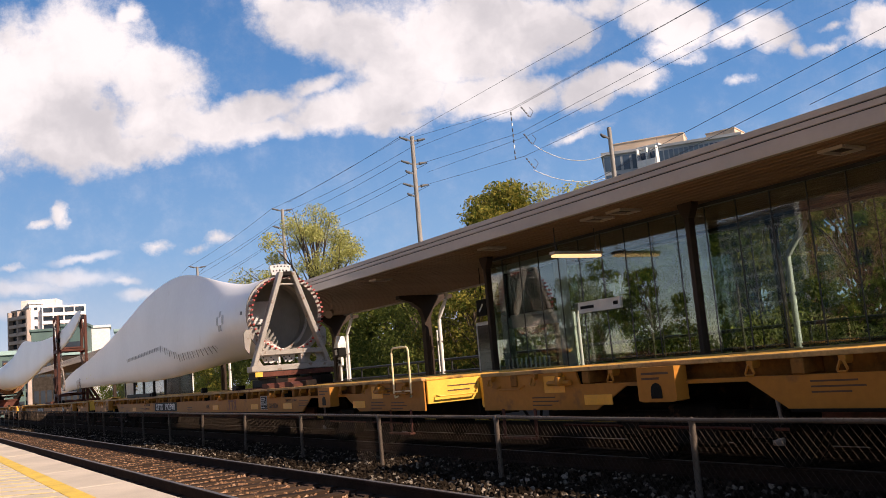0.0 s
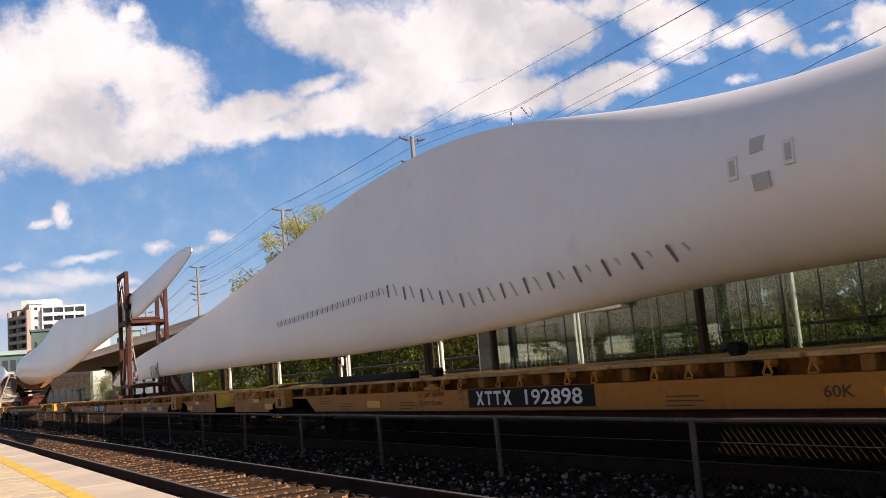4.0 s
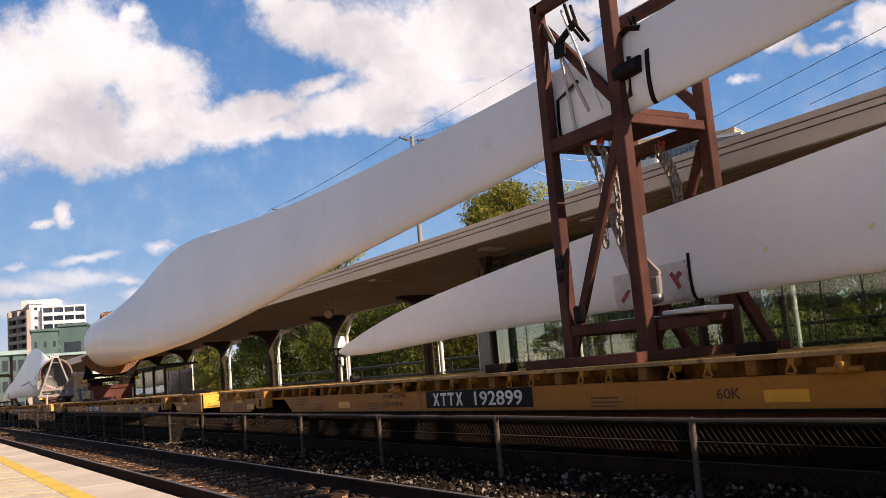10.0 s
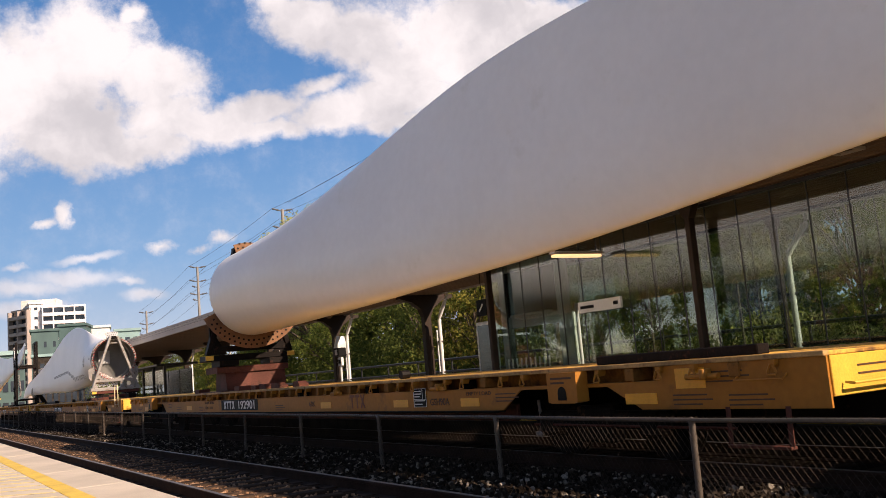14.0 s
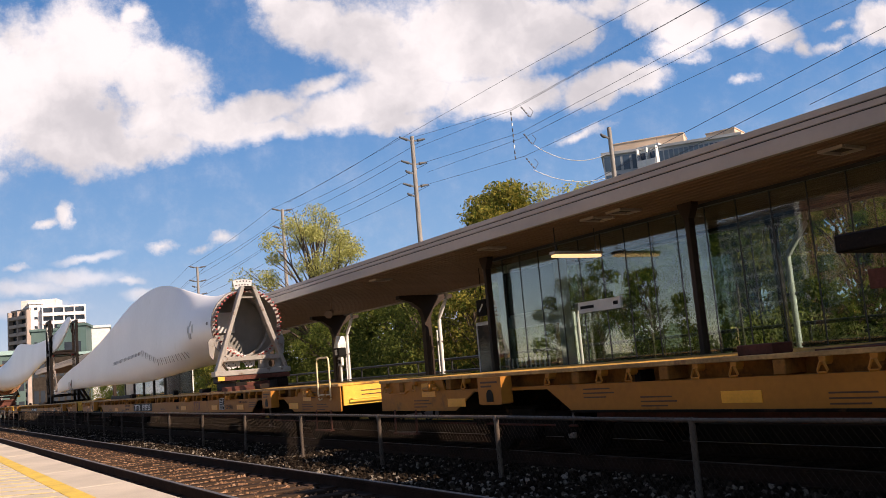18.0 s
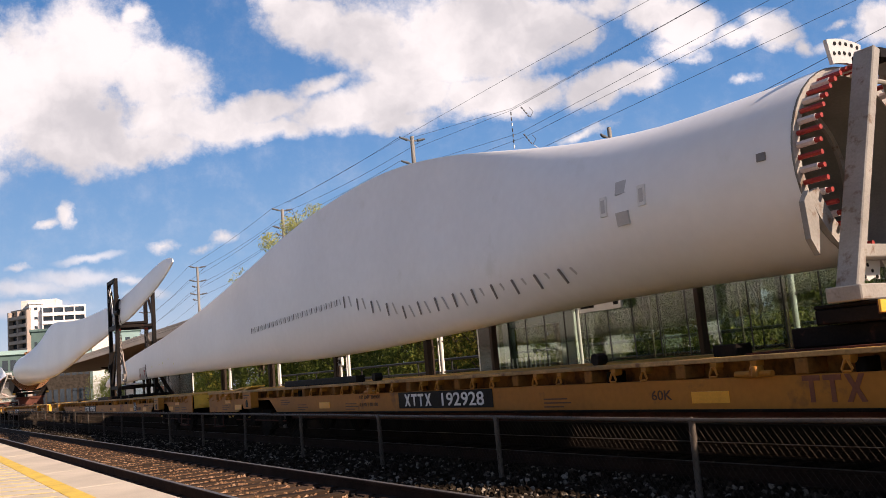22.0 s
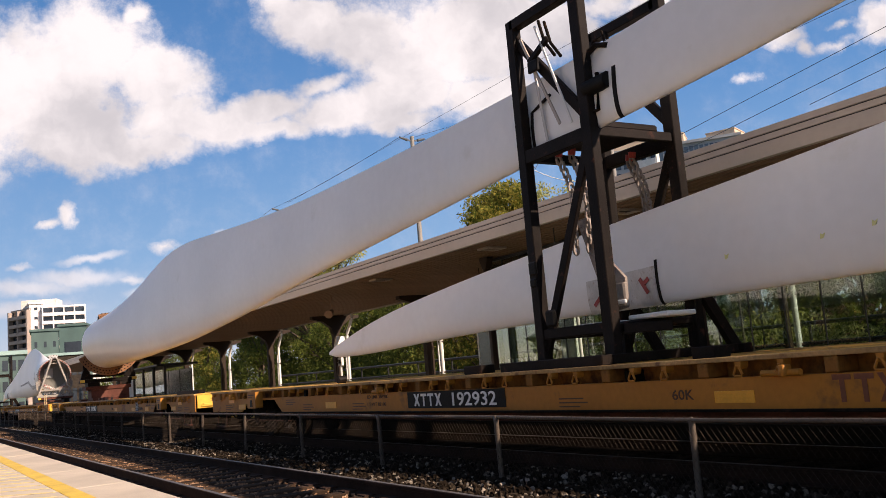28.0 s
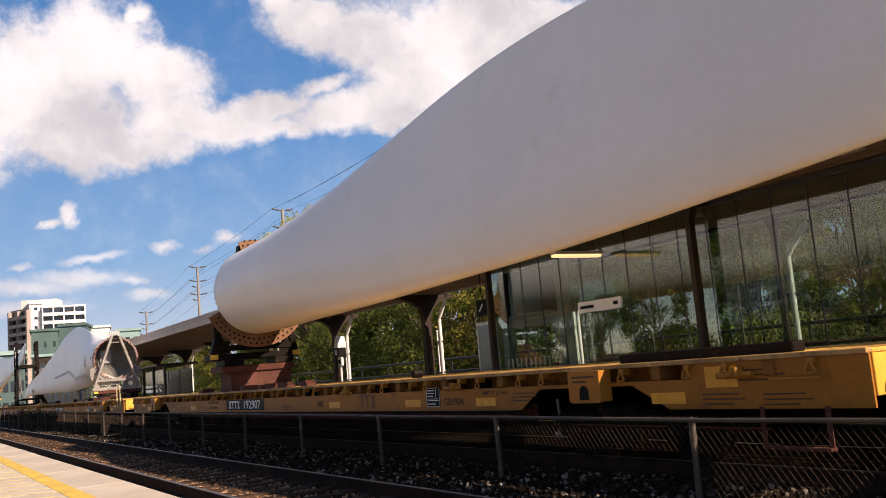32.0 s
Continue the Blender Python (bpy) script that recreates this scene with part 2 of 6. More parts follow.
class Geo:
    """Gathers vertices and faces of one mesh."""

    def __init__(self):
        self.v, self.f = [], []

    def add(self, verts, faces):
        n = len(self.v)
        self.v += [tuple(p) for p in verts]
        self.f += [tuple(i + n for i in q) for q in faces]
        return self

    def box(self, x0, x1, y0, y1, z0, z1, c=0.0, m=None):
        """Box with chamfered edges of width c."""
        xs, ys, zs = (x0, x1), (y0, y1), (z0, z1)
        if c <= 0:
            v = [Vector((xs[i], ys[j], zs[k])) for i in (0, 1) for j in (0, 1) for k in (0, 1)]
            f = [(0, 1, 3, 2), (4, 6, 7, 5), (0, 4, 5, 1), (2, 3, 7, 6), (0, 2, 6, 4), (1, 5, 7, 3)]
        else:
            c = min(c, (x1 - x0) * 0.45, (y1 - y0) * 0.45, (z1 - z0) * 0.45)
            v, ix = [], {}
            for i in (0, 1):
                for j in (0, 1):
                    for k in (0, 1):
                        d = [(1, -1)[t] * c for t in (i, j, k)]
                        for a in range(3):
                            p = [xs[i] + d[0], ys[j] + d[1], zs[k] + d[2]]
                            p[a] -= d[a]
                            ix[i, j, k, a] = len(v)
                            v.append(Vector(p))
            f = []
            for a in range(3):
                b, e = (a + 1) % 3, (a + 2) % 3
                for s in (0, 1):
                    q = []
                    for (u, w) in ((0, 0), (1, 0), (1, 1), (0, 1)):
                        key = [0, 0, 0]
                        key[a], key[b], key[e] = s, u, w
                        q.append(ix[key[0], key[1], key[2], a])
                    f.append(q if s else q[::-1])
                for u in (0, 1):
                    for w in (0, 1):
                        k0, k1 = [0, 0, 0], [0, 0, 0]
                        k0[b] = k1[b] = u
                        k0[e] = k1[e] = w
                        k1[a] = 1
                        q = [ix[(*k0, b)], ix[(*k1, b)], ix[(*k1, e)], ix[(*k0, e)]]
                        f.append(q if (u != w) else q[::-1])
            for i in (0, 1):
                for j in (0, 1):
                    for k in (0, 1):
                        q = [ix[i, j, k, a] for a in range(3)]
                        f.append(q if (i + j + k) % 2 else q[::-1])
        if m is not None:
            v = [m @ p for p in v]
        return self.add(v, f)

    def beam(self, p0, p1, w, h, c=0.0, up=(0, 0, 1)):
        """Straight bar from p0 to p1 with section w (sideways) by h (up)."""
        p0, p1 = Vector(p0), Vector(p1)
        x = (p1 - p0)
        ln = x.length
        x.normalize()
        up = Vector(up)
        if abs(x.dot(up)) > 0.98:
            up = Vector((1, 0, 0))
        y = up.cross(x).normalized()
        z = x.cross(y)
        m = Matrix.Translation(p0) @ Matrix((x, y, z)).transposed().to_4x4()
        return self.box(0, ln, -w / 2, w / 2, -h / 2, h / 2, c, m)

    def tube(self, pts, r, n=8, r1=None, caps=True):
        """Round bar along the points; the radius runs from r to r1."""
        pts = [Vector(p) for p in pts]
        r1 = r if r1 is None else r1
        base = len(self.v)
        m = len(pts)
        for i, p in enumerate(pts):
            d = (pts[min(i + 1, m - 1)] - pts[max(i - 1, 0)]).normalized()
            a = Vector((0, 0, 1)) if abs(d.z) < 0.9 else Vector((1, 0, 0))
            u = d.cross(a).normalized()
            w = d.cross(u)
            rr = r + (r1 - r) * i / max(1, m - 1)
            for k in range(n):
                t = 2 * math.pi * k / n
                self.v.append(tuple(p + (u * math.cos(t) + w * math.sin(t)) * rr))
        for i in range(m - 1):
            for k in range(n):
                a, b = base + i * n + k, base + i * n + (k + 1) % n
                self.f.append((a, b, b + n, a + n))
        if caps:
            self.f.append(tuple(base + k for k in range(n))[::-1])
            self.f.append(tuple(base + (m - 1) * n + k for k in range(n)))
        return self

    def prism(self, poly, a0, a1, axis="y"):
        """Flat outline pushed from a0 to a1 along an axis; the outline lies in the two other axes."""
        put = {"y": lambda p, a: (p[0], a, p[1]), "x": lambda p, a: (a, p[0], p[1]), "z": lambda p, a: (p[0], p[1], a)}[axis]
        n = len(poly)
        v = [put(p, a0) for p in poly] + [put(p, a1) for p in poly]
        f = [tuple(range(n))[::-1], tuple(range(n, 2 * n))]
        f += [(i, (i + 1) % n, n + (i + 1) % n, n + i) for i in range(n)]
        return self.add(v, f)

    def holed_plate(self, poly, cy, cz, r, x0, x1, n=24):
        """Flat plate in the y-z plane with a round opening at cy, cz; the opening must see every edge of the outline."""
        base = len(self.v)
        m = len(poly)
        for k in range(n):
            t = 2 * math.pi * k / n
            d = Vector((math.cos(t), math.sin(t)))
            far = 9.0
            for i in range(m):
                a, b = Vector(poly[i]) - Vector((cy, cz)), Vector(poly[(i + 1) % m]) - Vector((cy, cz))
                e = b - a
                den = d.x * e.y - d.y * e.x
                if abs(den) > 1e-9:
                    f = (a.x * e.y - a.y * e.x) / den
                    g_ = (a.x * d.y - a.y * d.x) / den
                    if f > 0 and -1e-6 <= g_ <= 1 + 1e-6:
                        far = min(far, f)
            for x, q in ((x0, r), (x0, far), (x1, far), (x1, r)):
                self.v.append((x, cy + d.x * q, cz + d.y * q))
        for k in range(n):
            p, q = base + 4 * k, base + 4 * ((k + 1) % n)
            for j in range(4):
                self.f.append((p + j, q + j, q + (j + 1) % 4, p + (j + 1) % 4))
        return self

    def ring(self, c, r0, r1, x0, x1, a0=0.0, a1=360.0, n=32):
        """Flat ring segment about the x axis, angles from +y towards +z, in degrees."""
        c = Vector(c)
        full = abs(a1 - a0) >= 359.9
        m = n if full else n + 1
        base = len(self.v)
        for i in range(m):
            t = radians(a0 + (a1 - a0) * i / n)
            for x, r in ((x0, r0), (x0, r1), (x1, r1), (x1, r0)):
                self.v.append((c.x + x, c.y + r * math.cos(t), c.z + r * math.sin(t)))
        for i in range(n):
            p, q = base + 4 * i, base + 4 * ((i + 1) % m)
            for k in range(4):
                self.f.append((p + k, q + k, q + (k + 1) % 4, p + (k + 1) % 4))
        if not full:
            self.f.append((base, base + 1, base + 2, base + 3))
            e = base + 4 * (m - 1)
            self.f.append((e + 3, e + 2, e + 1, e))
        return self

    def mesh(self, name, material, smooth=None):
        me = bpy.data.meshes.new(name)
        me.from_pydata(self.v, [], self.f)
        bm = bmesh.new()
        bm.from_mesh(me)
        bmesh.ops.recalc_face_normals(bm, faces=bm.faces)
        bm.to_mesh(me)
        bm.free()
        me.materials.append(material)
        if smooth:
            me.shade_smooth()
            me.set_sharp_from_angle(angle=radians(smooth))
        return me


def part(name, geo, material, parent, label="", smooth=None, at=None):
    """One mesh object under a thing or a part."""
    me = geo if isinstance(geo, bpy.types.Mesh) else geo.mesh(name, material, smooth)
    ob = new(name, me)
    ob.parent = parent
    if at is not None:
        ob.matrix_basis = at
    if label:
        tagged(ob, label)
    return ob


def thing(name, label, category, at=None, group="", kind=""):
    ob = new(name)
    ob.empty_display_size = 0.2
    if at is not None:
        ob.matrix_basis = at
    return tagged(ob, label, category, group, kind)


def solid(name, geo, material, label, category="", kind="", at=None, smooth=None, group=""):
    ob = new(name, geo.mesh(name, material, smooth))
    if at is not None:
        ob.matrix_basis = at
    return tagged(ob, label, category, group, kind)


def letters(text, size, bold=0.0):
    """Mesh of a line of writing in the built-in font, in the x-z plane, facing -y."""
    cu = bpy.data.curves.new("writing", "FONT")
    cu.body, cu.size, cu.extrude, cu.offset, cu.resolution_u = text, size, 0.002, bold, 3
    ob = bpy.data.objects.new("writing", cu)
    scene.collection.objects.link(ob)
    bpy.context.view_layer.update()
    me = bpy.data.meshes.new_from_object(ob.evaluated_get(bpy.context.evaluated_depsgraph_get()))
    bpy.data.objects.remove(ob)
    me.transform(Matrix.Rotation(radians(90), 4, "X"))
    return me


def lay_text(text, x, z, y, height, width, material, parent, name="lettering", bold=0.0):
    """Writing whose box is width by height with its lower left corner at x, z."""
    me = letters(text, 1.0, bold)
    co = np.array([v.co[:] for v in me.vertices])
    lo, hi = co.min(0), co.max(0)
    sx, sz = width / max(1e-6, hi[0] - lo[0]), height / max(1e-6, hi[2] - lo[2])
    me.transform(Matrix.Diagonal((sx, 1, sz, 1)) @ Matrix.Translation((-lo[0], 0, -lo[2])))
    me.materials.clear()
    me.materials.append(material)
    return part(name, me, material, parent, at=Matrix.Translation((x, y, z)))


def pin(rng, a, b):
    return a + (b - a) * rng.random()


SPEED, GAIN = 4.5314, 0.0066


def way(t):
    """Metres that the train has gone at t seconds."""
    return SPEED * (t - 10) + GAIN * (t - 10) ** 2


YC = 7.85
MOVING = []

# ---------------------------------------------------------------- ground, tracks, platforms
g = Geo()
g.add([(-2500, -2500, -0.42), (2500, -2500, -0.42), (2500, 2500, -0.42), (-2500, 2500, -0.42)], [(0, 1, 2, 3)])
solid("ground", g, M["ground"], "dry grassy earth around the railway", kind="structure")


def bed(name, y0, y1, material, label, seed):
    """Uneven ballast bed between y0 and y1."""
    rng = np.random.default_rng(seed)
    xs, ys = np.arange(-130, 25, 0.5), np.linspace(y0, y1, 22)
    gg = Geo()
    for x in xs:
        for j, y in enumerate(ys):
            e = min(y - y0, y1 - y)
            gg.v.append((float(x), float(y), -0.185 + 0.03 * float(rng.normal()) * 0.5 - (0.22 if e < 0.01 else 0)))
    n = len(ys)
    for i in range(len(xs) - 1):
        for j in range(n - 1):
            a = i * n + j
            gg.f.append((a, a + n, a + n + 1, a + 1))
    me = bpy.data.meshes.new(name)
    me.from_pydata(gg.v, [], gg.f)
    me.materials.append(material)
    me.shade_smooth()
    return tagged(new(name, me), label, kind="structure")


bed("ballast_bed", 2.2, 10.2, M["ballast"], "crushed stone ballast under both tracks, coloured dark for the train's shade", 3)

RAIL = [(-0.070, -0.16), (0.070, -0.16), (0.070, -0.148), (0.012, -0.128), (0.012, -0.042), (0.034, -0.034), (0.036, -0.006), (0.030, 0.0), (-0.030, 0.0), (-0.036, -0.006), (-0.034, -0.034), (-0.012, -0.042), (-0.012, -0.128), (-0.070, -0.148)]


def track(centre, label, tie_parts):
    tr = thing("track", label, "railway track", kind="structure")
    for y in (centre - 0.735, centre + 0.735):
        r = part("rail", Geo().prism([(y + a, b) for a, b in RAIL], -130, 25, "x"), M["rail"], tr, "rusty rail")
        part("running_surface", Geo().box(-130, 25, y - 0.026, y + 0.026, 0.0005, 0.003), M["rail_top"], r, "polished rail head")
    rng = random.Random(5)
    tie = Geo().box(-0.11, 0.11, -1.3, 1.3, -0.09, 0.09, 0.012).mesh("tie", M["tie"])
    plate = Geo().box(-0.09, 0.09, -0.17, 0.17, 0, 0.018, 0.004).mesh("tie_plate", M["rail"])
    if tie_parts:
        for i in range(-40, 150):
            x = 3.0 - 0.53 * i
            o = part("tie", tie, None, tr, at=pose(x + pin(rng, -0.02, 0.02), centre + pin(rng, -0.03, 0.03), -0.236 + pin(rng, 0, 0.012), 0, 0, pin(rng, -1, 1)))
            if -26 < x < 4:
                for s in (-0.735, 0.735):
                    part("tie_plate", plate, None, o, at=pose(0, s, 0.088))
    else:
        far = Geo()
        for i in range(-40, 190):
            x = 3.0 - 0.53 * i
            far.box(x - 0.11, x + 0.11, centre - 1.3, centre + 1.3, -0.345, -0.165)
        tagged(part("tie", far, M["tie"], tr), kind="stuff")
    return tr


NEAR = 3.78
track(NEAR, "near railway track with rusty rails and worn wooden ties", True)
track(YC, "railway track under the freight train", False)

# ballast stones, thick between the tracks
def stones(name, n, x0, x1, y0, y1, material, label, seed, size=(0.018, 0.042), power=1.6, avoid=(), level=-0.165):
    rng = np.random.default_rng(seed)
    base = np.array([(-1, -1, -1), (1, -1, -1), (1, 1, -1), (-1, 1, -1), (-0.8, -0.8, 0.8), (0.8, -0.8, 0.8), (0.8, 0.8, 0.8), (-0.8, 0.8, 0.8)], float) * 0.75
    faces = np.array([(0, 3, 2, 1), (4, 5, 6, 7), (0, 1, 5, 4), (1, 2, 6, 5), (2, 3, 7, 6), (3, 0, 4, 7)])
    x = x1 + (x0 - x1) * rng.random(n) ** power
    y = y0 + (y1 - y0) * rng.random(n)
    keep = np.ones(n, bool)
    for a, b in avoid:
        keep &= ~((y > a) & (y < b))
    x, y = x[keep], y[keep]
    n = len(x)
    z = level + 0.03 * rng.random(n)
    s = (size[0] + (size[1] - size[0]) * rng.random(n))[:, None, None]
    v = base[None] * (1 + 0.45 * (rng.random((n, 8, 3)) - 0.5)) * s * np.array([1.25, 1.0, 0.8])
    q = rng.normal(size=(n, 4))
    q /= np.linalg.norm(q, axis=1)[:, None]
    w, a, b, c = q.T
    R = np.stack([np.stack([1 - 2 * (b * b + c * c), 2 * (a * b - c * w), 2 * (a * c + b * w)], -1), np.stack([2 * (a * b + c * w), 1 - 2 * (a * a + c * c), 2 * (b * c - a * w)], -1), np.stack([2 * (a * c - b * w), 2 * (b * c + a * w), 1 - 2 * (a * a + b * b)], -1)], 1)
    v = np.einsum("nij,nkj->nki", R, v) + np.stack([x, y, z], -1)[:, None]
    f = faces[None] + (np.arange(n) * 8)[:, None, None]
    me = bpy.data.meshes.new(name)
    me.from_pydata(v.reshape(-1, 3).tolist(), [], f.reshape(-1, 4).tolist())
    me.materials.append(material)
    return tagged(new(name, me), label, "ballast", kind="stuff")


stones("ballast_stones", 36000, -60, 3, 4.62, 6.9, M["stone_shaded"], "angular ballast stones between the tracks, coloured dark for the train's shade", 11, (0.014, 0.034), 1.5)
stones("ballast_stones", 16500, -50, 3, 3.12, 4.44, M["stone_brown"], "rust-brown ballast stones between the near rails", 12, (0.012, 0.026), 1.5, level=-0.185)
stones("ballast_stones", 5500, -45, 3, 2.42, 2.98, M["stone_brown"], "brown ballast stones along the platform edge", 13, (0.012, 0.026), level=-0.18)

# near platform
pf = thing("platform", "sunlit concrete station platform with yellow safety lines", "platform", kind="structure")
rng = random.Random(8)
slab = Geo().box(-1.52, 1.52, -3.0, 0.62, -0.5, 0.0, 0.012).mesh("slab", M["concrete"])
for i in range(-5, 32):
    part("slab", slab, None, pf, at=pose(2.0 - 3.06 * i, 1.76, 0.13 + pin(rng, -0.003, 0.003)))
part("rear_slab", Geo().box(-110, 20, -9, -1.25, -0.5, 0.125, 0.01), M["concrete"], pf)
part("safety_line", Geo().box(-100, 12, 1.55, 1.76, 0.130, 0.1345), M["tactile"], pf, "bright yellow safety line")
bar = Geo().box(-0.045, 0.045, -1.15, 0.0, 0, 0.004).mesh("hatch_line", M["hatch"])
for i in range(-24, 70):
    part("hatch_line", bar, None, pf, at=pose(2.0 - 0.62 * i, 1.52, 0.1305, 0, 0, -38))

# chain-link fence between the tracks
FY, FX = 5.95, -5.69
fence = thing("chain_link_fence", "low galvanised chain-link fence standing between two tracks", "fence")


def ftop(x):
    return 0.556 + max(0.0, -x - 6) * 0.0040


post = Geo().tube([(0, 0, -0.5), (0, 0, 0.565)], 0.030, 10)
post.tube([(0, 0, 0.555), (0, 0, 0.585), (0, 0, 0.60)], 0.036, 10, 0.012)
post.tube([(0, 0, 0.40), (0, 0, 0.425)], 0.034, 10)
postm = post.mesh("post", M["galv"], 40)
rng = random.Random(4)
for i in range(-2, 36):
    x = FX - 3.05 * i
    part("post", postm, None, fence, at=pose(x, FY, ftop(x) - 0.575, pin(rng, -1.2, 1.2), pin(rng, -0.8, 0.8)))
part("top_rail", Geo().tube([(x, FY, ftop(x) + 0.004 * math.sin(x * 1.3)) for x in [8 - 1.5 * k for k in range(82)]], 0.021, 8), M["galv"], fence, smooth=60)
net = Geo()
step, tall = 0.0715, 0.72


def strand(ax, az, bx, bz, y, r=0.0016):
    d = Vector((bx - ax, 0, bz - az)).normalized()
    u = Vector((d.z, 0, -d.x)) * r
    w = Vector((0, r, 0))
    a, b = Vector((ax, y, az)), Vector((bx, y, bz))
    k = len(net.v)
    for p in (a, b):
        net.v.extend([tuple(p + u), tuple(p - u * 0.5 + w), tuple(p - u * 0.5 - w)])
    for i in range(3):
        j = (i + 1) % 3
        net.f.append((k + i, k + j, k + 3 + j, k + 3 + i))


x = 2.0
while x > -60:
    t = ftop(x)
    # first set drawn thinner, as if sunlight caught only the second set
    strand(x, t + 0.035, x - tall * 0.82, t - tall, FY - 0.026, 0.0011)
    strand(x - tall * 0.82, t + 0.035, x, t - tall, FY - 0.031, 0.0019)
    x -= step if x > -16 else step * 1.0
me = bpy.data.meshes.new("mesh")
me.from_pydata(net.v, [], net.f)
me.materials.append(M["net"])
tagged(part("wire_mesh", me, None, fence), "woven wire mesh", kind="stuff")

# far platform and canopy
pf2 = thing("platform", "far station platform in the shade of its canopy", "platform", kind="structure")
part("slab", Geo().box(-110, 20, 9.6, 17.5, -0.5, 0.13, 0.02), M["pave"], pf2)
part("edge_wall", Geo().box(-110, 20, 9.5, 9.595, -0.5, 0.125, 0.01), M["edge_dark"], pf2, "platform edge coloured dark for the shade behind the train")
part("edge_strip", Geo().box(-110, 20, 9.55, 10.15, 0.131, 0.136), M["tactile"], pf2, "yellow edge strip")

CE, CB = 9.85, 15.3          # front and rear edge of the canopy
Z0, Z1 = 3.65, 4.03          # soffit and roof edge
XE = -86.0
canopy = thing("station_canopy", "long taupe metal platform canopy with ribbed brown soffit", "canopy")
for a, b in ((Z0 - 0.03, Z0 + 0.175), (Z0 + 0.193, Z0 + 0.272), (Z0 + 0.290, Z1)):
    part("fascia_band", Geo().box(XE, 14, CE, CE + 0.1, a, b, 0.005), M["fascia"], canopy)
part("fascia_core", Geo().box(XE + 0.125, 14, CE + 0.028, CE + 0.12, Z0, Z1 - 0.03), M["mullion"], canopy)
part("end_fascia", Geo().box(XE - 0.02, XE + 0.12, CE + 0.125, CB, Z0 - 0.03, Z1, 0.006), M["fascia"], canopy)
part("rear_fascia", Geo().box(XE + 0.125, 14, CB - 0.12, CB, Z0 - 0.03, Z1, 0.006), M["fascia"], canopy)
part("roof", Geo().box(XE + 0.125, 14, CE + 0.125, CB - 0.125, Z0 + 0.08, Z1 - 0.02), M["fascia"], canopy)
sof = Geo().box(XE + 0.125, 14, -0.078, 0.078, 0, 0.035, 0.008).mesh("soffit_strip", M["soffit"])
y = CE + 0.23
while y < CB - 0.2:
    part("soffit_strip", sof, None, canopy, at=Matrix.Translation((0, y, Z0)))
    y += 0.205
# dark sheet added to put shade into the gaps between the strips
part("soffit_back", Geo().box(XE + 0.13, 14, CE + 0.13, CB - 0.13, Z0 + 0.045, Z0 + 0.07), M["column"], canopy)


def soffit_light(x, y):
    li = thing("soffit_vent", "square beige vent frame set in the ribbed soffit", "vent", pose(x, y, Z0 - 0.004))
    fr = Geo()
    for a, b, c, d in ((-0.19, 0.19, -0.26, -0.20), (-0.19, 0.19, 0.20, 0.26), (-0.19, -0.14, -0.195, 0.195), (0.14, 0.19, -0.195, 0.195)):
        fr.box(a, b, c, d, -0.045, 0.0, 0.005)
    part("frame", fr, M["fascia"], li)
    part("grille", Geo().box(-0.135, 0.135, -0.195, 0.195, -0.012, 0.0), M["column"], li)
    return li


for x in (-6.97, -11.2, -11.9, -15.3, -20.5):
    soffit_light(x, 10.7)


def column(x, y, flared):
    c = thing("canopy_column", "dark brown steel column carrying the canopy", "column", pose(x, y, 0.13), group="canopy columns")
    if flared:
        part("shaft", Geo().box(-0.12, 0.12, -0.13, 0.13, 0, 3.1, 0.012), M["column"], c)
        arm = [(-0.135, 2.80), (0.135, 2.80), (0.24, 3.05), (0.55, 3.28), (1.02, 3.40), (1.02, 3.515), (-1.02, 3.515), (-1.02, 3.40), (-0.55, 3.28), (-0.24, 3.05)]
        part("bracket", Geo().prism(arm, -0.125, 0.125, "x"), M["column"], c)
    else:
        part("shaft", Geo().box(-0.055, 0.055, -0.075, 0.075, 0, 3.40, 0.012), M["column"], c)
        part("head", Geo().prism([(-0.06, 3.25), (0.06, 3.25), (0.16, 3.46), (0.16, 3.515), (-0.16, 3.515), (-0.16, 3.46)], -0.085, 0.085, "y"), M["column"], c)
    part("base_plate", Geo().box(-0.22, 0.22, -0.24, 0.24, 0, 0.03, 0.006), M["column"], c)


for x in (-4.3, -10.5, -16.75):
    column(x, 11.52, False)
for x in (-11.35, -18.5, -25.33, -32.64, -40.2, -47.6, -55.0, -62.4, -69.8, -77.2):
    column(x, 14.8, x < -20)

# glazed waiting shelter
GY, GX0, GX1, GB = 11.80, -17.2, 6.0, 14.6
shelter = thing("glass_shelter", "glazed waiting shelter of clear panes under the canopy", "shelter")
pane = Geo().box(-0.325, 0.325, -0.005, 0.005, 0.55, 3.56).mesh("pane", M["glass"])
bar = Geo().box(-0.007, 0.007, -0.012, 0.012, 0.5, 3.56).mesh("mullion", M["mullion"])
k = 0
x = GX0
while x < GX1 - 0.3:
    for yy in (GY, GB):
        o = part("pane", pane, None, shelter, at=Matrix.Translation((x + 0.34, yy, 0)))
        o.visible_shadow = False
        if yy == GY or k % 4 == 0:
            part("mullion", bar, None, shelter, at=Matrix.Translation((x, yy, 0)))
    x += 0.68
    k += 1
for yy in (GY, GB):
    part("sill", Geo().box(GX0, GX1, yy - 0.06, yy + 0.06, 0.13, 0.55, 0.01), M["column"], shelter)
    part("head_rail", Geo().box(GX0, GX1, yy - 0.05, yy + 0.05, 3.56, 3.625, 0.006), M["mullion"], shelter)
sidep = Geo().box(-0.005, 0.005, -0.68, 0.68, 0.55, 3.56).mesh("pane", M["glass"])
